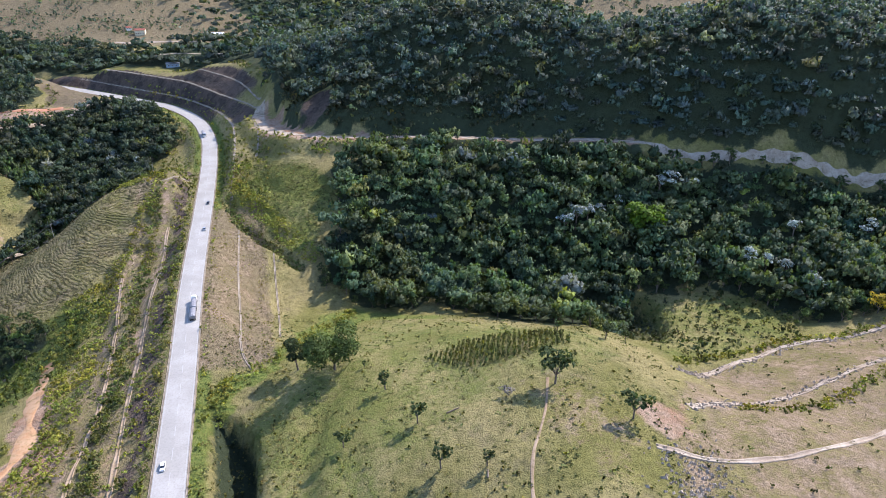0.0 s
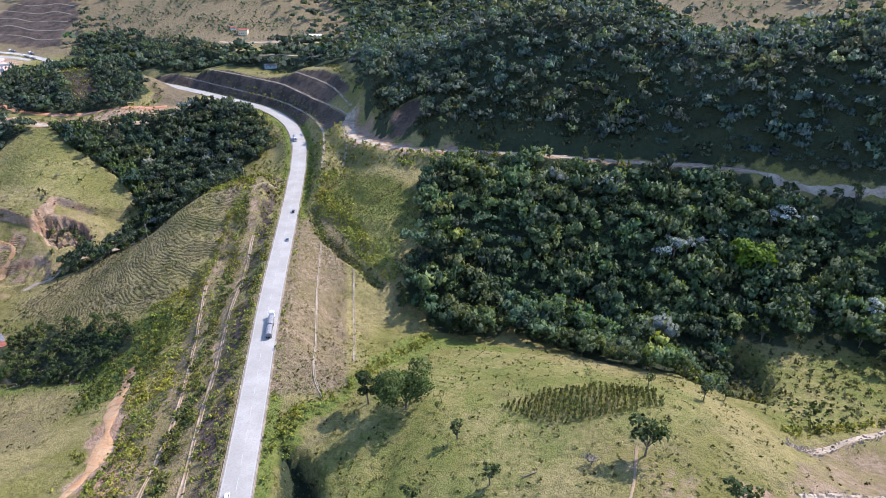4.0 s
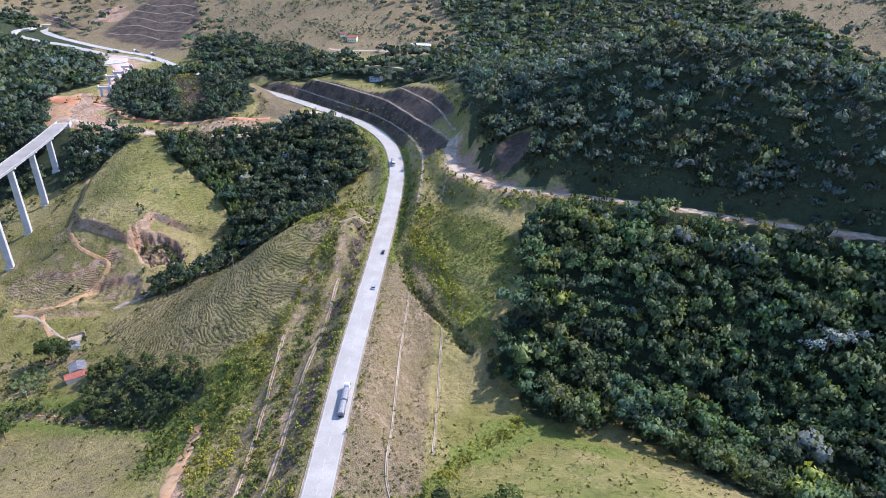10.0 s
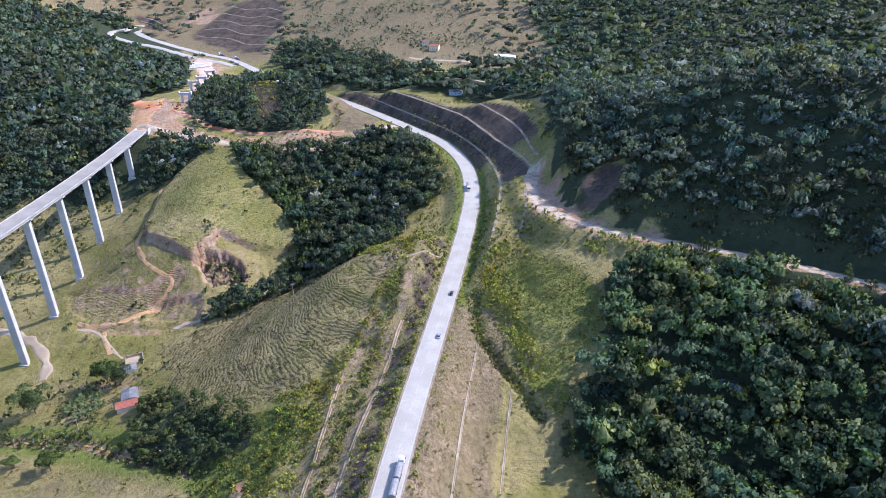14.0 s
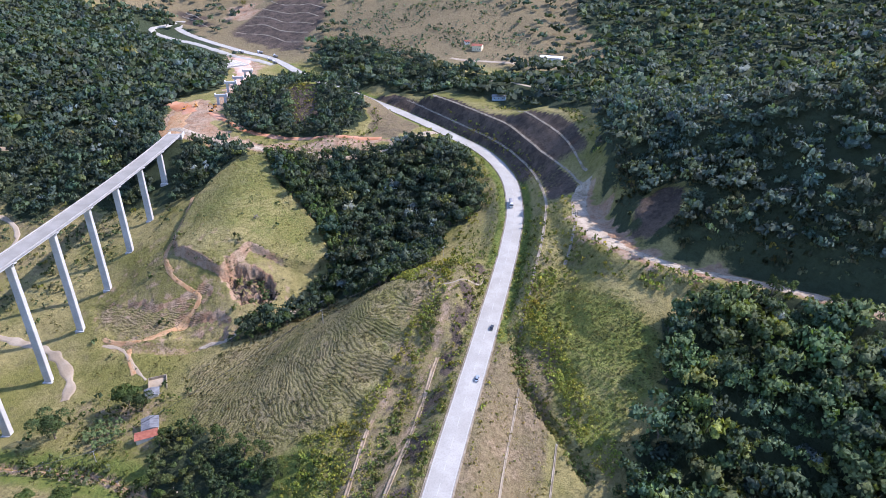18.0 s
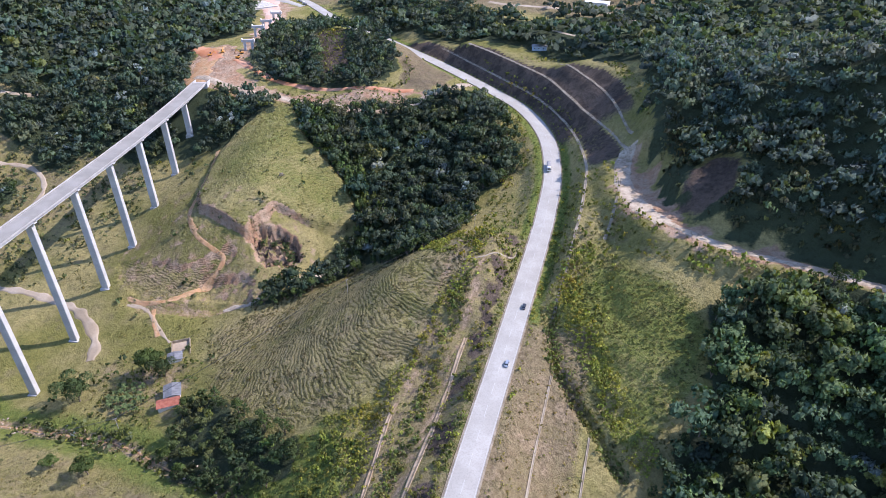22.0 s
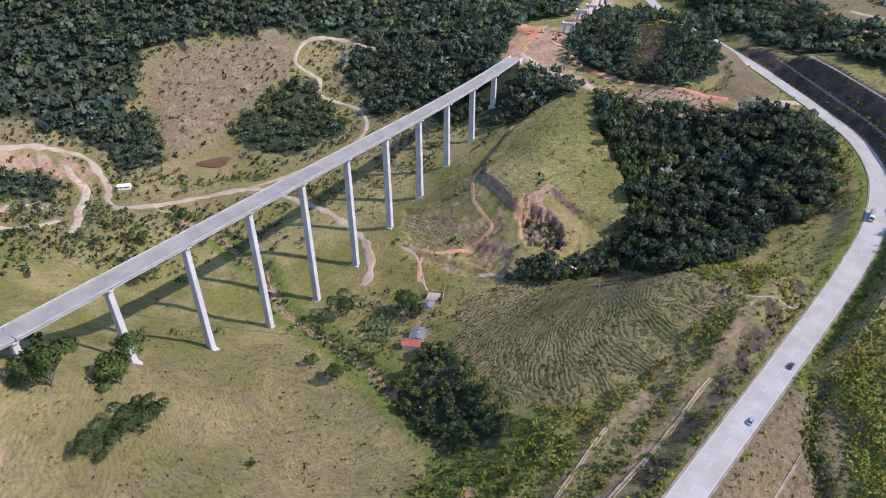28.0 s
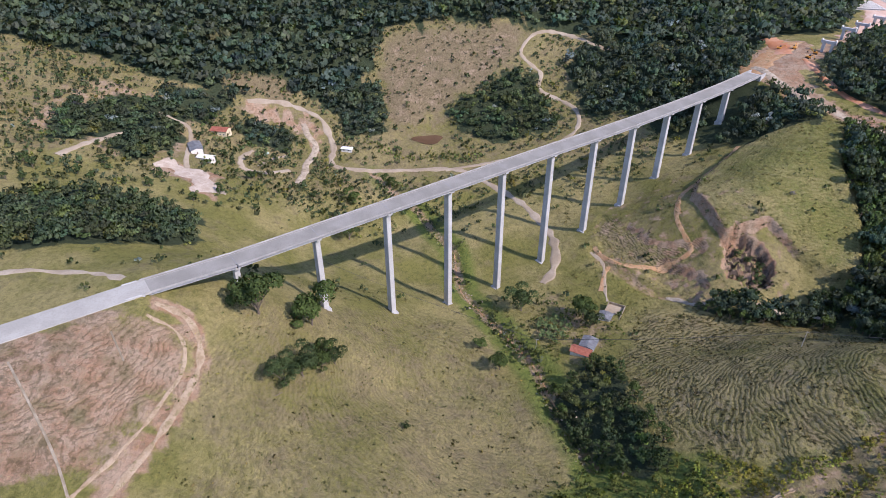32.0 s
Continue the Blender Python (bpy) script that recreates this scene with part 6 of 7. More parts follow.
def tree_meshes(seed, wide, high, base, n, size, limbs=5, lumps=7):
    """Trunk with limbs, and crown, of one kind of tree."""
    r = np.random.RandomState(seed)
    ls = crown_lumps(r, lumps, wide / 2, high - base, base)
    bm = bmesh.new()
    tr = 0.035 * high
    knee = Vector((r.uniform(-0.3, 0.3), r.uniform(-0.3, 0.3), base * 0.9 + 0.2))
    tube(bm, (0, 0, -0.6), knee, tr, tr * 0.7)
    for (c, q) in ls[:limbs + 1]:
        mid = knee.lerp(Vector(c), 0.5) + Vector((0, 0, 0.25))
        tube(bm, knee, mid, tr * 0.5, tr * 0.32, 5)
        tube(bm, mid, c, tr * 0.32, tr * 0.12, 5)
    trunk = bpy.data.meshes.new("trunk")
    bm.to_mesh(trunk)
    bm.free()
    trunk.materials.append(M_BARK)
    c = cards(r, n, ls, size, 0.25, 0.7)
    return trunk, c


def tree_kind(name, label, seed, wide, high, base, n, size, leaf, category="tree", group="", **kw):
    trunk, c = tree_meshes(seed, wide, high, base, n, size, **kw)
    t = thing(name, label, category, group=group)
    part("trunk", trunk, None, t)
    part("crown", facing(mesh_from("crown", c[..., :3], np.arange(c.shape[0] * 4).reshape(-1, 4), leaf, True), c[..., 3:]), None, t)
    return t


def set_tree(proto, x, y, scale, turn, first=False):
    m = Matrix.Translation((x, y, float(ground_at(np.array(x, float), np.array(y, float))) - 0.1)) @ Matrix.Rotation(turn, 4, "Z") @ Matrix.Scale(scale, 4)
    if first:
        proto.matrix_basis = m
        return proto
    return copy_thing(proto, m)


def trees(protos, spots, seed):
    r = np.random.RandomState(seed)
    used = set()
    for x, y, s in spots:
        k = r.randint(len(protos))
        pr = protos[k]
        if k in used:
            base_m = pr.matrix_basis.copy()
            pr.matrix_basis = Matrix.Identity(4)
            set_tree(pr, x, y, s, r.uniform(0, 6.28))
            pr.matrix_basis = base_m
        else:
            set_tree(pr, x, y, s, r.uniform(0, 6.28), True)
            used.add(k)
    for k, pr in enumerate(protos):
        if k not in used:
            for o in list(pr.children) + [pr]:
                bpy.data.objects.remove(o)


for k in range(22):
    a, q = 2.4 * k, math.sqrt((k + 0.5) / 22)
    banana_plant(-330 + 14 * q * math.cos(a) + 3 * q * math.sin(a), 278 + 9 * q * math.sin(a) - 5 * q * math.cos(a), RNG.uniform(0.9, 1.5), 300 + k)
# single trees of the pastures
trees([tree_kind("tree", "broad spreading green tree with a dark double crown in the pasture", 3, 16, 9.5, 1.6, 5200, 0.27, M_LEAF_LIGHT, lumps=20)], [(-45, 213, 1.75)], 1)
trees([tree_kind("tree", "tall rounded dark green tree growing beside it", 5, 9, 10, 2.5, 2200, 0.27, M_LEAF, lumps=10)], [(-61, 217, 1.45)], 1)
trees([tree_kind("sapling", "small thin-stemmed tree with a sparse crown", 8, 5.2, 6.2, 2.2, 170, 0.36, M_LEAF, group="small pasture trees", lumps=5),
       tree_kind("sapling", "small open-crowned tree on the pasture", 9, 6.0, 6.0, 2.0, 230, 0.38, M_LEAF, group="small pasture trees", lumps=6)],
      [(-22, 191, 1.33), (-9, 168, 1.40), (-1, 146, 1.54), (-34, 164, 1.05), (-49, 194, 0.84), (62, 163, 1.75), (58, 272, 1.40), (13, 144, 0.98), (69, 227, 1.26), (-32, 210, 0.56), (-36, 128, 1.26), (20, 118, 1.26), (84, 246, 1.12), (50, 236, 0.98)], 2)
trees([tree_kind("tree", "dark rounded tree on a dry bank", 12, 10, 9.5, 2.8, 480, 0.5, M_LEAF, lumps=7)], [(39, 180, 1.35)], 2)
trees([tree_kind("bare_shrub", "grey leafless thorny shrub", 13, 7, 3.6, 0.3, 260, 0.25, plain("grey_twigs", (0.16, 0.14, 0.13), (0.24, 0.21, 0.19), 1.0), "shrub", lumps=6)], [(22, 175, 1.0), (-372, 447, 0.9)], 2)
PASTURE_KINDS = [tree_kind("tree", "dense round dark green tree near the viaduct", 21, 13, 10.5, 1.2, 3000, 0.27, M_LEAF, group="viaduct pasture trees", lumps=9),
                 tree_kind("tree", "broad green tree with an uneven crown near the viaduct", 22, 11, 8.5, 0.9, 2400, 0.27, M_LEAF_LIGHT, group="viaduct pasture trees", lumps=8)]
trees(PASTURE_KINDS, [(-304, 119, 2.7), (-311, 142, 2.4), (-268, 131, 1.31), (-276, 138, 1.40), (-284, 146, 1.40), (-290, 152, 1.14), (-303, 239, 1.31), (-322, 233, 0.88), (-357, 267, 1.66), (-338, 300, 1.84), (-326, 300, 1.23), (-463, 165, 1.84), (-515, 171, 1.40), (-541, 204, 1.23), (-362, 146, 0.79), (-254, 182, 0.35)], 5)
trees([tree_kind("tree", "bright lime green tree standing out of the forest", 31, 19, 12, 3, 1700, 0.62, M_LEAF_LIME, lumps=16)], [(126, 363, 1.6)], 1)
trees([tree_kind("tree", "tree in full yellow blossom at the forest's edge", 32, 14, 11, 3, 700, 0.55, M_BLOSSOM, lumps=9)], [(226, 283, 1.0)], 1)
trees([tree_kind("tree", "silvery white leaved tree among the dark forest", 33, 10, 12.5, 6.5, 420, 0.36, M_SILVER, group="silver-leaved trees", lumps=6),
       tree_kind("tree", "thin silver-leaved tree rising from the forest", 34, 9, 12.0, 6.5, 300, 0.36, M_SILVER, group="silver-leaved trees", lumps=5)],
      [(76, 366, 1.2), (84, 369, 1.35), (92, 372, 1.2), (100, 376, 1.0), (140, 387, 1.3), (149, 387, 1.45), (157, 384, 1.3), (112, 380, 1.1), (180, 331, 1.2), (187, 327, 1.2), (195, 319, 1.35), (203, 308, 1.3), (208, 303, 1.0), (212, 350, 1.2), (254, 343, 1.35), (262, 340, 1.2),
       (-346, 531, 0.8), (-314, 534, 0.9), (-308, 536, 0.7), (-465, 487, 0.8), (-470, 492, 0.8), (-478, 486, 0.7), (-600, 505, 1.0), (-612, 509, 0.9), (-84, 581, 0.9)], 6)

# trees of the forests' edges, each one by itself
EDGE_KINDS = [tree_kind("tree", "dark green broadleaf tree at the forest's edge", 61 + k, 7 + k, 8.5 + k, 1.4, 420, 0.42, (M_LEAF, M_LEAF, M_LEAF_LIGHT)[k], group="forest edge trees", lumps=7) for k in range(3)]
edge_spots = []
for poly in (WOOD_EAST, WOOD_SLOPE, WOOD_GROVE, WOOD_KNOLL, WOOD_LEFT):
    ring = np.array(poly + poly[:1], float)
    for a, b in zip(ring[:-1], ring[1:]):
        n = int(np.hypot(*(b - a)) / 7.5)
        for k in range(n):
            x, y = a + (b - a) * (k + RNG.uniform(0.2, 0.8)) / n + RNG.normal(size=2) * 1.8
            if abs(float(road_gap(x, y))) > 13 and open_ground(np.array([x]), np.array([y]))[0] and float(inside(SITE, np.array(x), np.array(y))) < 0.2:
                edge_spots.append((x, y, RNG.uniform(0.55, 1.15)))
trees(EDGE_KINDS, edge_spots[:230], 7)
trees([tree_kind("bush_tree", "dark leafy bush in the washed-out bowl", 95, 7.5, 5.5, 0.4, 420, 0.4, M_LEAF, group="bushes of the washed-out bowl", lumps=7)],
      [(-347, 409, 0.9), (-341, 413, 1.0), (-334, 409, 1.1), (-330, 401, 0.9), (-339, 400, 0.7), (-352, 404, 0.7), (-322, 396, 1.1), (-326, 388, 1.0)], 9)
# trees dotted over the rough ground beyond the viaduct
dx_, dy_ = jitter(-660, -470, -120, 170, 17, 81)
ok = (ripple(dx_, dy_, 60, 82) > -0.1) & (wood_cover(dx_, dy_) < 0.3) & open_ground(dx_, dy_, 6) & (inside(YARD_WEST, dx_, dy_) < 0.2) & (inside(QUARRY, dx_, dy_) < 0.2)
SCRUB_KINDS = [tree_kind("tree", "small dark tree on rough pasture", 91 + k, 7, 6.5, 1.3, 230, 0.5, M_LEAF, group="rough pasture trees", lumps=6) for k in range(2)]
trees(SCRUB_KINDS, [(x, y, s) for x, y, s in zip(dx_[ok], dy_[ok], RNG.uniform(0.6, 1.3, ok.sum()))], 8)


# ---------- houses and farm buildings
def gable_house(name, label, x, y, rz, size, wall, roof, eave=3.0, ridge=1.6, doors=1, windows=3, group=""):
    """Walls with openings' frames, a two-sided roof with overhang."""
    w, d = size
    z = float(ground_at(np.array(x, float), np.array(y, float)))
    h = thing(name, label, "house", Matrix.Translation((x, y, z)) @ Matrix.Rotation(rz, 4, "Z"), group)
    bm = box(bmesh.new(), (0, 0, -2.0), (w, d, eave + 2.0))
    a = [bm.verts.new(p) for p in ((-w / 2, -d / 2, eave), (w / 2, -d / 2, eave), (w / 2, d / 2, eave), (-w / 2, d / 2, eave), (-w / 2, 0, eave + ridge), (w / 2, 0, eave + ridge))]
    for f in ((0, 1, 5, 4), (2, 3, 4, 5), (3, 0, 4), (1, 2, 5)):
        bm.faces.new([a[i] for i in f])
    part("wall", bm, wall, h)
    for s in (-1, 1):
        sl = math.hypot(d / 2 + 0.7, ridge * (1 + 1.4 / d))
        ang = math.atan2(ridge, d / 2)
        n = max(3, int(w / 0.9))
        top = part("roof", box(bmesh.new(), (0, 0, -0.1), (w + 0.9, sl - 0.1, 0.104)), roof, h, "", Matrix.Translation((0, s * (d / 4 + 0.3), eave + ridge / 2 - 0.08)) @ Matrix.Rotation(-s * ang, 4, "X"))
        for k in range(n):
            part("roof_sheet", box(bmesh.new(), (-w / 2 - 0.5 + (k + 0.5) * (w + 1.0) / n, 0, 0.08 * (k % 2)), ((w + 1.0) / n - 0.01, sl, 0.12)), roof, top)
    for k in range(windows):
        o = -w / 2 + w * (k + 0.6) / (windows + 0.3)
        win = part("window", box(bmesh.new(), (o, -d / 2 - 0.03, 1.1), (1.3, 0.16, 1.2)), M_WHITEWALL, h)
        part("pane", box(bmesh.new(), (o, -d / 2 - 0.07, 1.2), (1.1, 0.12, 1.0)), M_GLASS, win)
    for k in range(doors):
        part("door", box(bmesh.new(), (w / 2 + 0.03, (k - 0.5 * doors + 0.5) * 2.4, 0), (0.12, 0.95, 2.1)), M_BARK, h)
    return h


A = math.atan2(0.62, -0.78)
gable_house("farm_house", "small farm house with a grey corrugated roof by the stream", -307, 291, A, (9.0, 7.6), M_WHITEWALL, M_SHEET, 3.2, 0.9)
gable_house("tiled_wing", "red-tiled low wing of the farm house", -301.2, 284.2, A + math.pi / 2, (10.5, 5.2), M_WHITEWALL, M_TILE, 2.6, 0.8, 1, 2)
gable_house("outhouse", "grey-roofed outhouse in a walled yard", -333, 312, A, (6, 7), M_WHITEWALL, M_SHEET, 2.6, 0.7, 1, 1)
gable_house("country_house", "cream country house with a red tiled roof", -606, 63, 1.2, (15, 9), M_YELLOWALL, M_TILE, 4.5, 1.8, 2, 4)
gable_house("barn", "long grey-roofed barn in the farm yard", -566, 48, 0.3, (17, 9), M_WHITEWALL, M_SHEET, 4.0, 1.2, 1, 3)
gable_house("white_store", "white farm store with a pale roof", -549, 58, 1.1, (13, 6), M_WHITEWALL, M_WHITEWALL, 3.4, 0.9, 1, 3)
gable_house("hill_house", "two-storey pinkish farm house on the far hill", -388, 850, 0.2, (12, 9), M_YELLOWALL, M_TILE, 5.5, 1.6, 1, 4)
gable_house("white_roofed_shed", "open farm shed with a white sheet roof", -290, 838, 0.1, (24, 11), M_WHITEWALL, M_WHITE, 4.5, 1.2, 1, 3)
gable_house("blue_house", "small bluish farm building among trees", -289, 694, 0.3, (13, 7), M_BLUEWALL, M_SHEET, 3.4, 0.9, 1, 3)
gable_house("field_hut", "small farm hut on the far hill", -408, 862, 0.6, (6, 5), M_WHITEWALL, M_TILE, 3.0, 1.2, 1, 2)
gable_house("roadside_hut", "small white hut beside the valley road", -597, 171, 1.2, (10, 4.5), M_WHITEWALL, M_WHITE, 2.9, 0.5, 1, 2)

z = float(ground_at(np.array(-337.0), np.array(319.0)))
yard = thing("walled_yard", "small walled yard with a bare earth floor", "yard", Matrix.Translation((-337, 319, z)) @ Matrix.Rotation(A, 4, "Z"))
part("floor", box(bmesh.new(), (0, 0, -2), (17, 10, 2.2)), M_DIRT, yard)
for c, s in (((0, 5, -2), (17.4, 0.35, 4)), ((0, -5, -2), (17.4, 0.35, 4)), ((8.6, 0, -2), (0.35, 10, 4)), ((-8.6, 1.5, -2), (0.35, 7, 4))):
    part("wall", box(bmesh.new(), c, s), M_DRAIN, yard)


# ---------- building site beyond the viaduct
def portal(x, y, rz, tall):
    z = float(ground_at(np.array(x, float), np.array(y, float)))
    p = thing("portal_pier", "grey concrete portal pier of a viaduct being built", "pier", Matrix.Translation((x, y, z)) @ Matrix.Rotation(rz, 4, "Z"), "portal piers of the building site")
    for s in (-1, 1):
        part("column", box(bmesh.new(), (0, s * 3.6, -3), (2.2, 2.2, tall + 3)), M_CONCRETE, p)
    part("beam", box(bmesh.new(), (0, 0, tall), (2.8, 12.5, 2.2)), M_CONCRETE, p)
    for s in (-1, 1):
        part("end_block", box(bmesh.new(), (0, s * 5.7, tall + 2.2), (2.8, 1.0, 1.2)), M_WHITEWALL, p)


for x, y, t in ((-549, 592, 8), (-574, 630, 9), (-597, 664, 8), (-622, 704, 7)):
    portal(x, y, math.atan2(38, -24), t)
for k in range(13):
    x, y = -700 + 2.4 * k, 741 - 0.4 * k
    z = float(ground_at(np.array(x), np.array(y)))
    g = thing("precast_beam", "long pale precast concrete beam lying in the yard", "beam", Matrix.Translation((x, y, z + 0.2)) @ Matrix.Rotation(1.15, 4, "Z"), "stacked precast beams")
    part("lower_flange", box(bmesh.new(), (0, 0, 0), (30, 0.8, 0.4)), M_WHITEWALL, g)
    part("web", box(bmesh.new(), (0, 0, 0.4), (30, 0.35, 1.3)), M_CONCRETE, g)
    part("upper_flange", box(bmesh.new(), (0, 0, 1.7), (30, 1.2, 0.3)), M_WHITEWALL, g)


def wheel(parent, x, y, r=0.5, w=0.35):
    bm = tube(bmesh.new(), (x, y - w / 2, r), (x, y + w / 2, r), r, r, 12)
    t = part("tyre", bm, M_TYRE, parent)
    part("rim", tube(bmesh.new(), (x, y - w / 2 - 0.02, r), (x, y + w / 2 + 0.02, r), r * 0.5, r * 0.5, 8), M_SHEET, t)


def on_road(x, y, lane):
    """Pose on the road's surface at the point nearest to x, y; lane: metres to the right."""
    i = int(np.argmin(np.hypot(ROAD_FINE[:, 0] - x, ROAD_FINE[:, 1] - y)))
    a, b = ROAD_FINE[i - 1], ROAD_FINE[i + 1]
    t = (b - a) / np.linalg.norm(b - a)
    p = ROAD_FINE[i]
    return Vector((p[0] + t[1] * lane, p[1] - t[0] * lane, p[2] + 0.12 - 0.02 * abs(lane))), math.atan2(t[1], t[0]), -math.asin(t[2])


def place(x, y, lane, back=False):
    p, rz, pitch = on_road(x, y, lane)
    return Matrix.Translation(p) @ Matrix.Rotation(rz, 4, "Z") @ Matrix.Rotation(pitch, 4, "Y") @ Matrix.Rotation(math.pi if back else 0, 4, "Z")


def lorry(label, m, bodies, cab=M_WHITE, load=M_TARP):
    t = thing("lorry", label, "lorry", m)
    n = len(bodies)
    front = sum(bodies) / 2 + 1.2
    c = part("cab", block((front - 0.2, 0, 0.75), (2.3, 2.5, 2.6), 0, (0.84, 0.94), 0.12, (-0.15, 0)), cab, t, "white driver's cab" if cab is M_WHITE else "")
    part("windscreen", box(bmesh.new(), (front + 0.82, 0, 1.9), (0.16, 2.15, 1.0), 0, (1, 0.95), (-0.12, 0)), M_GLASS, c)
    part("visor", box(bmesh.new(), (front - 0.2, 0, 3.35), (1.5, 1.9, 0.25)), cab, c)
    for s in (-1, 1):
        part("mirror", box(bmesh.new(), (front + 0.7, s * 1.4, 1.9), (0.12, 0.2, 0.7)), M_TYRE, c)
        wheel(t, front, s * 1.1)
    x = front - 1.7
    for l in bodies:
        part("chassis", box(bmesh.new(), (x - l / 2, 0, 0.75), (l - 0.1, 1.1, 0.3)), M_TYRE, t)
        b = part("body", block((x - l / 2, 0, 1.05), (l - 0.6, 2.5, 1.55), 0, (1.02, 1.02), 0.06), M_SHEET, t)
        bm = bmesh.new()
        box(bm, (x - l / 2, 0, 2.6), (l - 0.5, 2.55, 0.45), 0, (0.94, 0.35))
        part("tarpaulin", bm, load, b, "grey load cover")
        for k in range(3 if l > 5 else 2):
            for s in (-1, 1):
                wheel(t, x - l + 1.0 + 1.25 * k, s * 1.05)
        x -= l
    return t


def car(label, m, paint):
    t = thing("car", label, "car", m)
    bm = block((0, 0, 0.3), (4.3, 1.75, 0.55), 0, (0.96, 0.92), 0.1)
    b = part("body", bm, paint, t)
    cabin = part("cabin", block((-0.25, 0, 0.84), (2.5, 1.58, 0.6), 0, (0.66, 0.82), 0.08), M_GLASS, t)
    part("roof", block((-0.25, 0, 1.42), (1.62, 1.28, 0.06), 0, (0.96, 0.94), 0.02), paint, cabin)
    for s in (-1, 1):
        part("headlight", box(bmesh.new(), (2.02, s * 0.6, 0.55), (0.16, 0.35, 0.16)), M_LINE, b)
        part("tail_light", box(bmesh.new(), (-2.06, s * 0.62, 0.6), (0.1, 0.3, 0.16)), M_TILE, b)
        for x in (-1.3, 1.35):
            wheel(t, x, s * 0.78, 0.31, 0.2)
    return t


lorry("white-cabbed tipper lorry with two covered trailers on the road", place(-124, 262, 2.6), (8.0, 8.6))
lorry("lorry with a white cab and a dark covered load", place(-205, 530, -2.6, True), (8.4,))
car("dark grey car on the pale road", place(-157, 392, 2.6), M_DARKCAR)
car("silver blue car on the pale road", place(-149, 352, 2.6), M_SILVERCAR)
car("white car on the pale road", place(-96, 165, -2.6, True), M_WHITE)
for k in range(5):
    x, y = ((-655, 788), (-672, 795), (-640, 781), (-700, 802), (-720, 803))[k]
    lorry("parked grey lorry beside the far road", place(x, y, 8.5 if k % 2 else -8.5), (7.0,))


def digger(x, y, rz):
    z = float(ground_at(np.array(x, float), np.array(y, float)))
    t = thing("excavator", "orange tracked excavator on the red earth", "excavator", Matrix.Translation((x, y, z)) @ Matrix.Rotation(rz, 4, "Z"), "machines of the building site")
    for s in (-1, 1):
        part("track", block((0, s * 1.2, 0), (3.8, 0.6, 0.9), 0, (0.9, 1), 0.2), M_TYRE, t)
    b = part("body", block((-0.3, 0, 0.95), (3.6, 2.6, 1.1), 0, (0.95, 0.95), 0.1), M_ORANGE, t)
    part("cab", block((0.7, 0.8, 2.05), (1.5, 1.0, 1.1), 0, (0.85, 0.9), 0.08), M_GLASS, b)
    part("boom", tube(bmesh.new(), (1.2, -0.2, 1.6), (4.2, -0.2, 4.3), 0.35, 0.28, 6), M_ORANGE, b)
    arm = part("arm", tube(bmesh.new(), (4.2, -0.2, 4.3), (6.0, -0.2, 1.6), 0.26, 0.2, 6), M_ORANGE, b)
    part("bucket", block((6.0, -0.2, 0.7), (1.1, 1.2, 1.0), 0, (0.6, 1.0), 0.05), M_TYRE, arm)


for x, y, rz in ((-572, 563, 1.0), (-563, 571, 2.4), (-538, 567, 0.3), (-547, 580, 4.0)):
    digger(x, y, rz)


band("bare_earth", [(-194, 256), (-186, 236), (-178, 217), (-167, 195), (-164, 180), (-162, 150), (-150, 120)], [(-3.6, -0.4), (-2.4, 0.2), (-1.0, 0.1), (0, 0.25), (1.0, 0.1), (2.4, 0.2), (3.6, -0.4)], M_ORANGEDIRT, "washed-out orange earth gully below the road", wander=0.5, category="earth")
band("yard_earth", [(-533, 28), (-524, 44), (-508, 60), (-484, 69)], [(-10, -0.4), (-8, 0.25), (-3, 0.3), (3, 0.3), (8, 0.25), (10, -0.4)], M_PALEEARTH, "pale scraped earth of the farm yard", wander=0.4, category="earth")
band("graded_earth", [(-534, 510), (-548, 530), (-560, 548), (-572, 568), (-584, 582)], [(-13, -0.4), (-10, 0.25), (-5, 0.35), (0, 0.3), (5, 0.35), (9, 0.25), (11, -0.4)], M_ORANGEDIRT, "wide graded orange earth at the viaduct's end", wander=0.3, category="earth")
band("graded_earth", [(-584, 640), (-606, 676), (-640, 716), (-672, 745), (-702, 776)], [(-11, -0.4), (-9, 0.25), (-4, 0.35), (0, 0.3), (4, 0.35), (9, 0.25), (11, -0.4)], M_PINKDIRT, "pinkish graded earth between the bridge piers", wander=0.25, category="earth")
band("earth_bank", [(-604, 574), (-590, 572), (-572, 566), (-556, 556)], [(-9, -0.3), (-7, 0.3), (-2, 0.5), (3, 0.4), (8, 0.3), (9, -0.3)], M_REDDIRT, "fresh orange earth bank of the building site", wander=0.25, category="earth")
band("earth_bank", [(-536, 562), (-510, 556), (-476, 556), (-430, 568), (-385, 580), (-358, 594)], [(-3, -0.3), (-2.5, 0.3), (0, 0.4), (2.5, 0.3), (3, -0.3)], M_REDDIRT, "red earth bank along the access road", wander=0.3, category="earth")

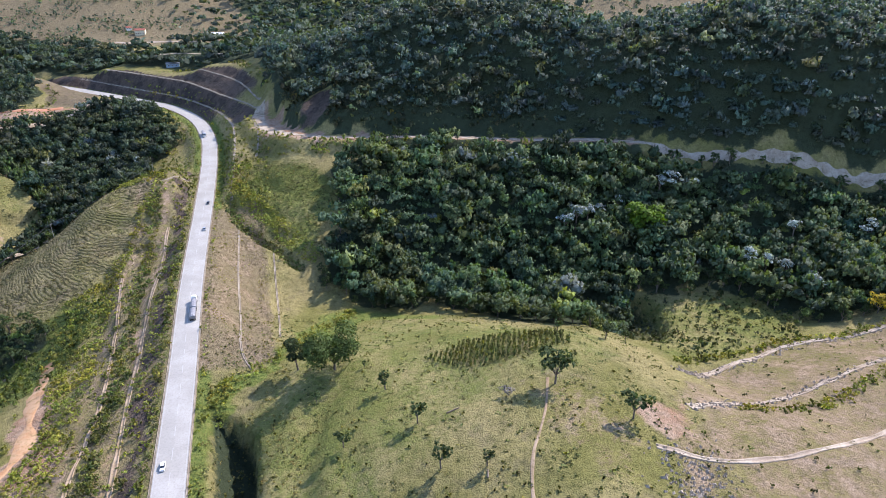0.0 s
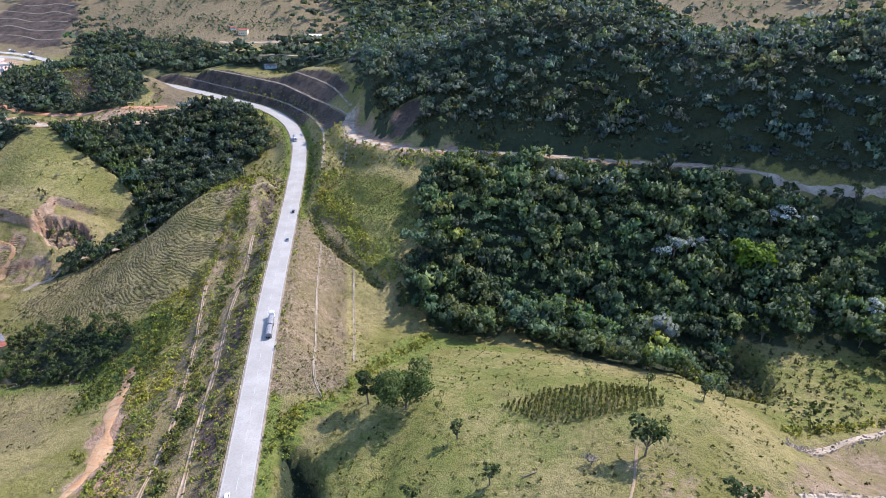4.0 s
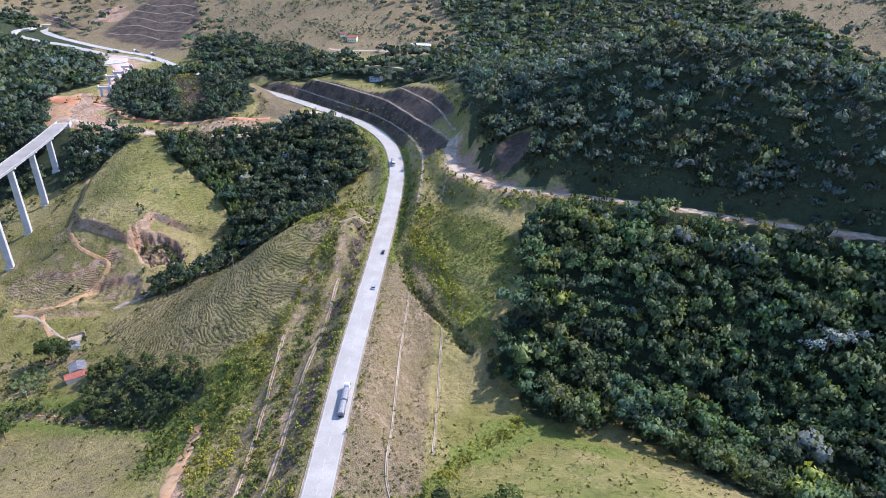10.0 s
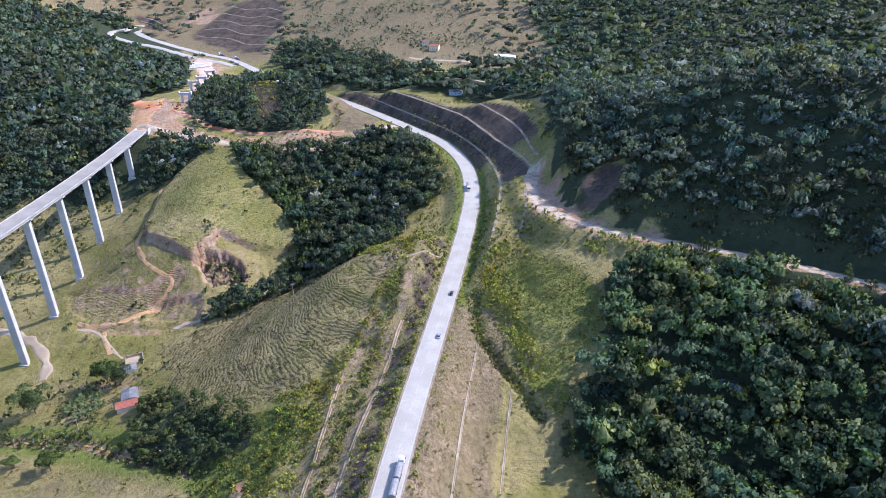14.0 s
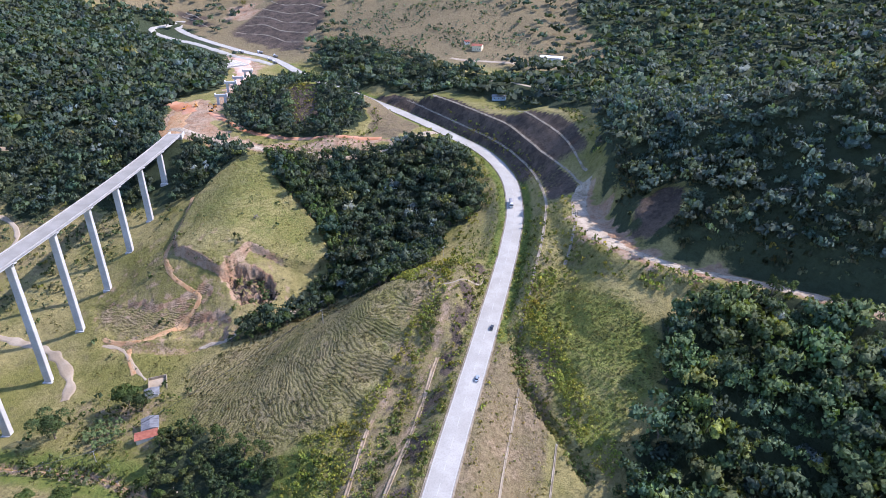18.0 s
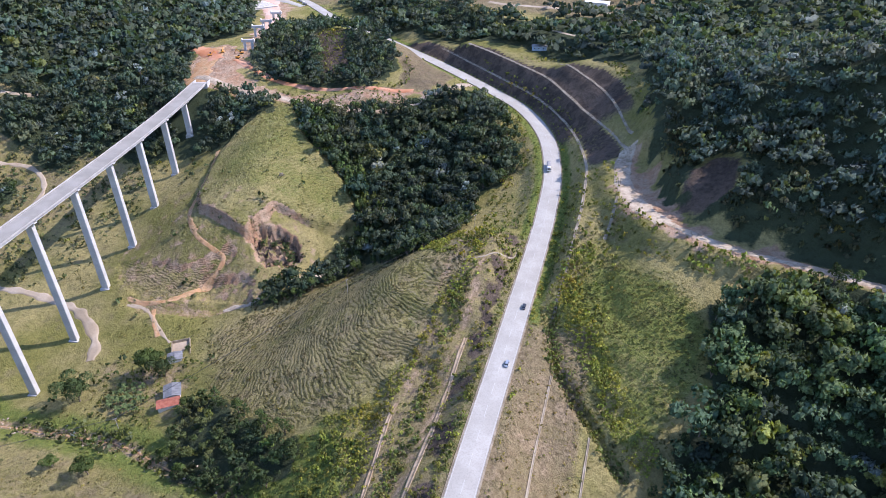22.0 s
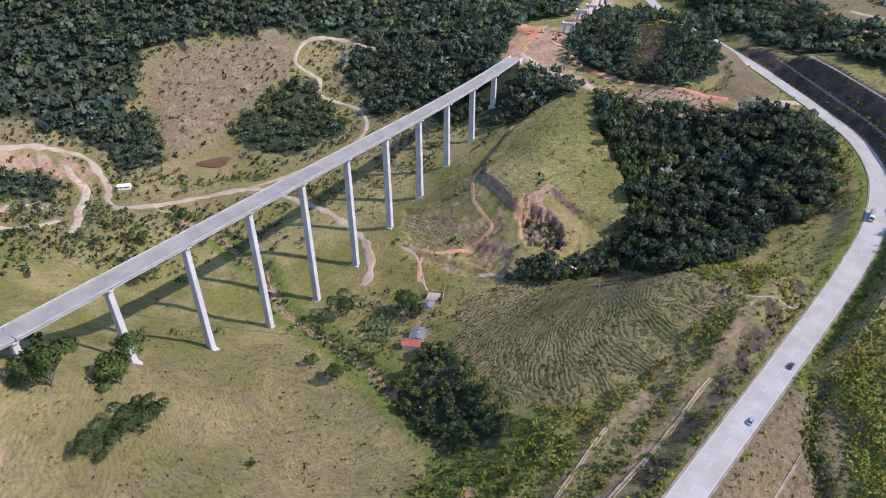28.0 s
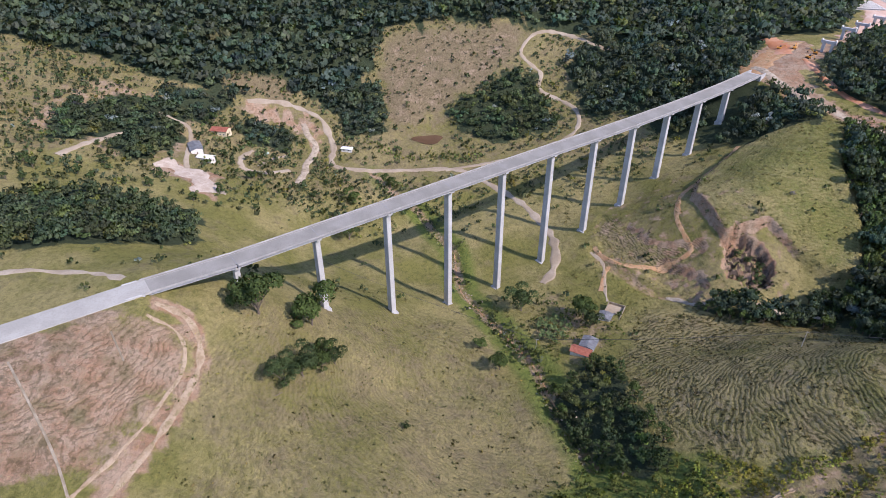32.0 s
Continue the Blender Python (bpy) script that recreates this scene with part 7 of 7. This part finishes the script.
# ---------- poles and cables
def pole(x, y, tall=10.0, name="utility_pole"):
    z = float(ground_at(np.array(x, float), np.array(y, float)))
    t = thing(name, "slim grey pole carrying power cables", "pole", Matrix.Translation((x, y, z)), "power poles")
    part("post", tube(bmesh.new(), (0, 0, -1), (0, 0, tall), 0.17, 0.11, 8), M_POLE, t)
    part("crossarm", box(bmesh.new(), (0, 0, tall - 0.6), (2.2, 0.12, 0.14), 1.2), M_POLE, t)
    for o in (-0.95, 0, 0.95):
        part("insulator", tube(bmesh.new(), (o * 0.36, o * 0.93, tall - 0.46), (o * 0.36, o * 0.93, tall - 0.2), 0.07, 0.05, 6), M_DRAIN, t)
    return Vector((x, y, z + tall - 0.2))


tops = [pole(*p) for p in ((-412, 146), (-312, 262), (-252, 372), (-214, 445))]
for a, b in zip(tops[:-1], tops[1:]):
    for o in (-0.95, 0, 0.95):
        bm = bmesh.new()
        pts = [a.lerp(b, k / 12) + Vector((o * 0.36, o * 0.93, -4 * 2.2 * (k / 12) * (1 - k / 12))) for k in range(13)]
        for p, q in zip(pts[:-1], pts[1:]):
            tube(bm, p, q, 0.05, 0.05, 4)
        tagged(part("power_cable", bm, M_WIRE), "thin dark power cable hanging between poles", "cable", "power cables")
pole(-494, 716, 12, "street_pole")

# ---------- pond, stones, logs
pz = float(np.min(ground_at(np.array([-611.0, -604, -600]), np.array([240.0, 250, 258]))))
bm = bmesh.new()
bmesh.ops.create_circle(bm, cap_ends=True, segments=28, radius=1.0)
for v in bm.verts:
    k = 1 + 0.16 * math.sin(3 * math.atan2(v.co.y, v.co.x) + 1)
    v.co = Vector((v.co.x * 10 * k, v.co.y * 14 * k, 0))
pond = tagged(part("pond", bm, M_WATER), "small muddy brown farm pond", "pond", kind="structure")
pond.matrix_basis = Matrix.Translation((-606, 247, POND_AT - 0.6)) @ Matrix.Rotation(-0.15, 4, "Z")

STONES = []
for k in range(3):
    r = np.random.RandomState(200 + k)
    d = np.array([(1, 0, 0), (-1, 0, 0), (0, 1, 0), (0, -1, 0), (0, 0, 1), (0, 0, -0.4)], float) * r.uniform(0.6, 1.2, (6, 1)) + r.normal(size=(6, 3)) * 0.12
    f = [(4, 0, 2), (4, 2, 1), (4, 1, 3), (4, 3, 0), (5, 2, 0), (5, 1, 2), (5, 3, 1), (5, 0, 3)]
    STONES.append(d[np.array(f)])
r = np.random.RandomState(210)
sv = []
for line, n, spread in ((np.array([(68, 150), (80, 142), (76, 130), (66, 128)], float), 420, 5.0), (STREAM_LINE, 260, 3.0), (np.array([(98, 216), (110, 220), (170, 257), (222, 268)], float), 420, 1.6),
                        (np.array([(86, 176), (109, 188), (153, 208), (196, 231)], float), 320, 1.4)):
    for _ in range(n):
        k = r.randint(len(line) - 1)
        p = line[k] + (line[k + 1] - line[k]) * r.uniform() + r.normal(size=2) * spread
        q = STONES[r.randint(3)] * r.uniform(0.15, 0.75)
        c, s = math.cos(r.uniform(0, 6.28)), math.sin(r.uniform(0, 6.28))
        sv.append(np.stack([q[..., 0] * c - q[..., 1] * s + p[0], q[..., 0] * s + q[..., 1] * c + p[1], q[..., 2] + float(ground_at(p[0], p[1])) + 0.1], -1))
sv = np.concatenate(sv)
tagged(new("stones", mesh_from("stones", sv, np.arange(sv.shape[0] * 3).reshape(-1, 3), M_ROCK)), "pale broken stones on eroded ground", "stones", kind="stuff")
for x, y, l, rz in ((3, 171, 5.0, 0.5), (13, 141, 3.0, 1.5), (-262, 128, 4.0, 2.0)):
    z = float(ground_at(np.array(float(x)), np.array(float(y))))
    log = thing("fallen_log", "grey fallen tree trunk in the grass", "log", Matrix.Translation((x, y, z + 0.25)) @ Matrix.Rotation(rz, 4, "Z"))
    bm = tube(bmesh.new(), (-l / 2, 0, 0), (l / 2, 0, 0.35), 0.28, 0.16, 8)
    tube(bm, (0.3, 0, 0.2), (1.4, 0.9, 0.9), 0.12, 0.05, 6)
    part("trunk", bm, M_BARK, log)
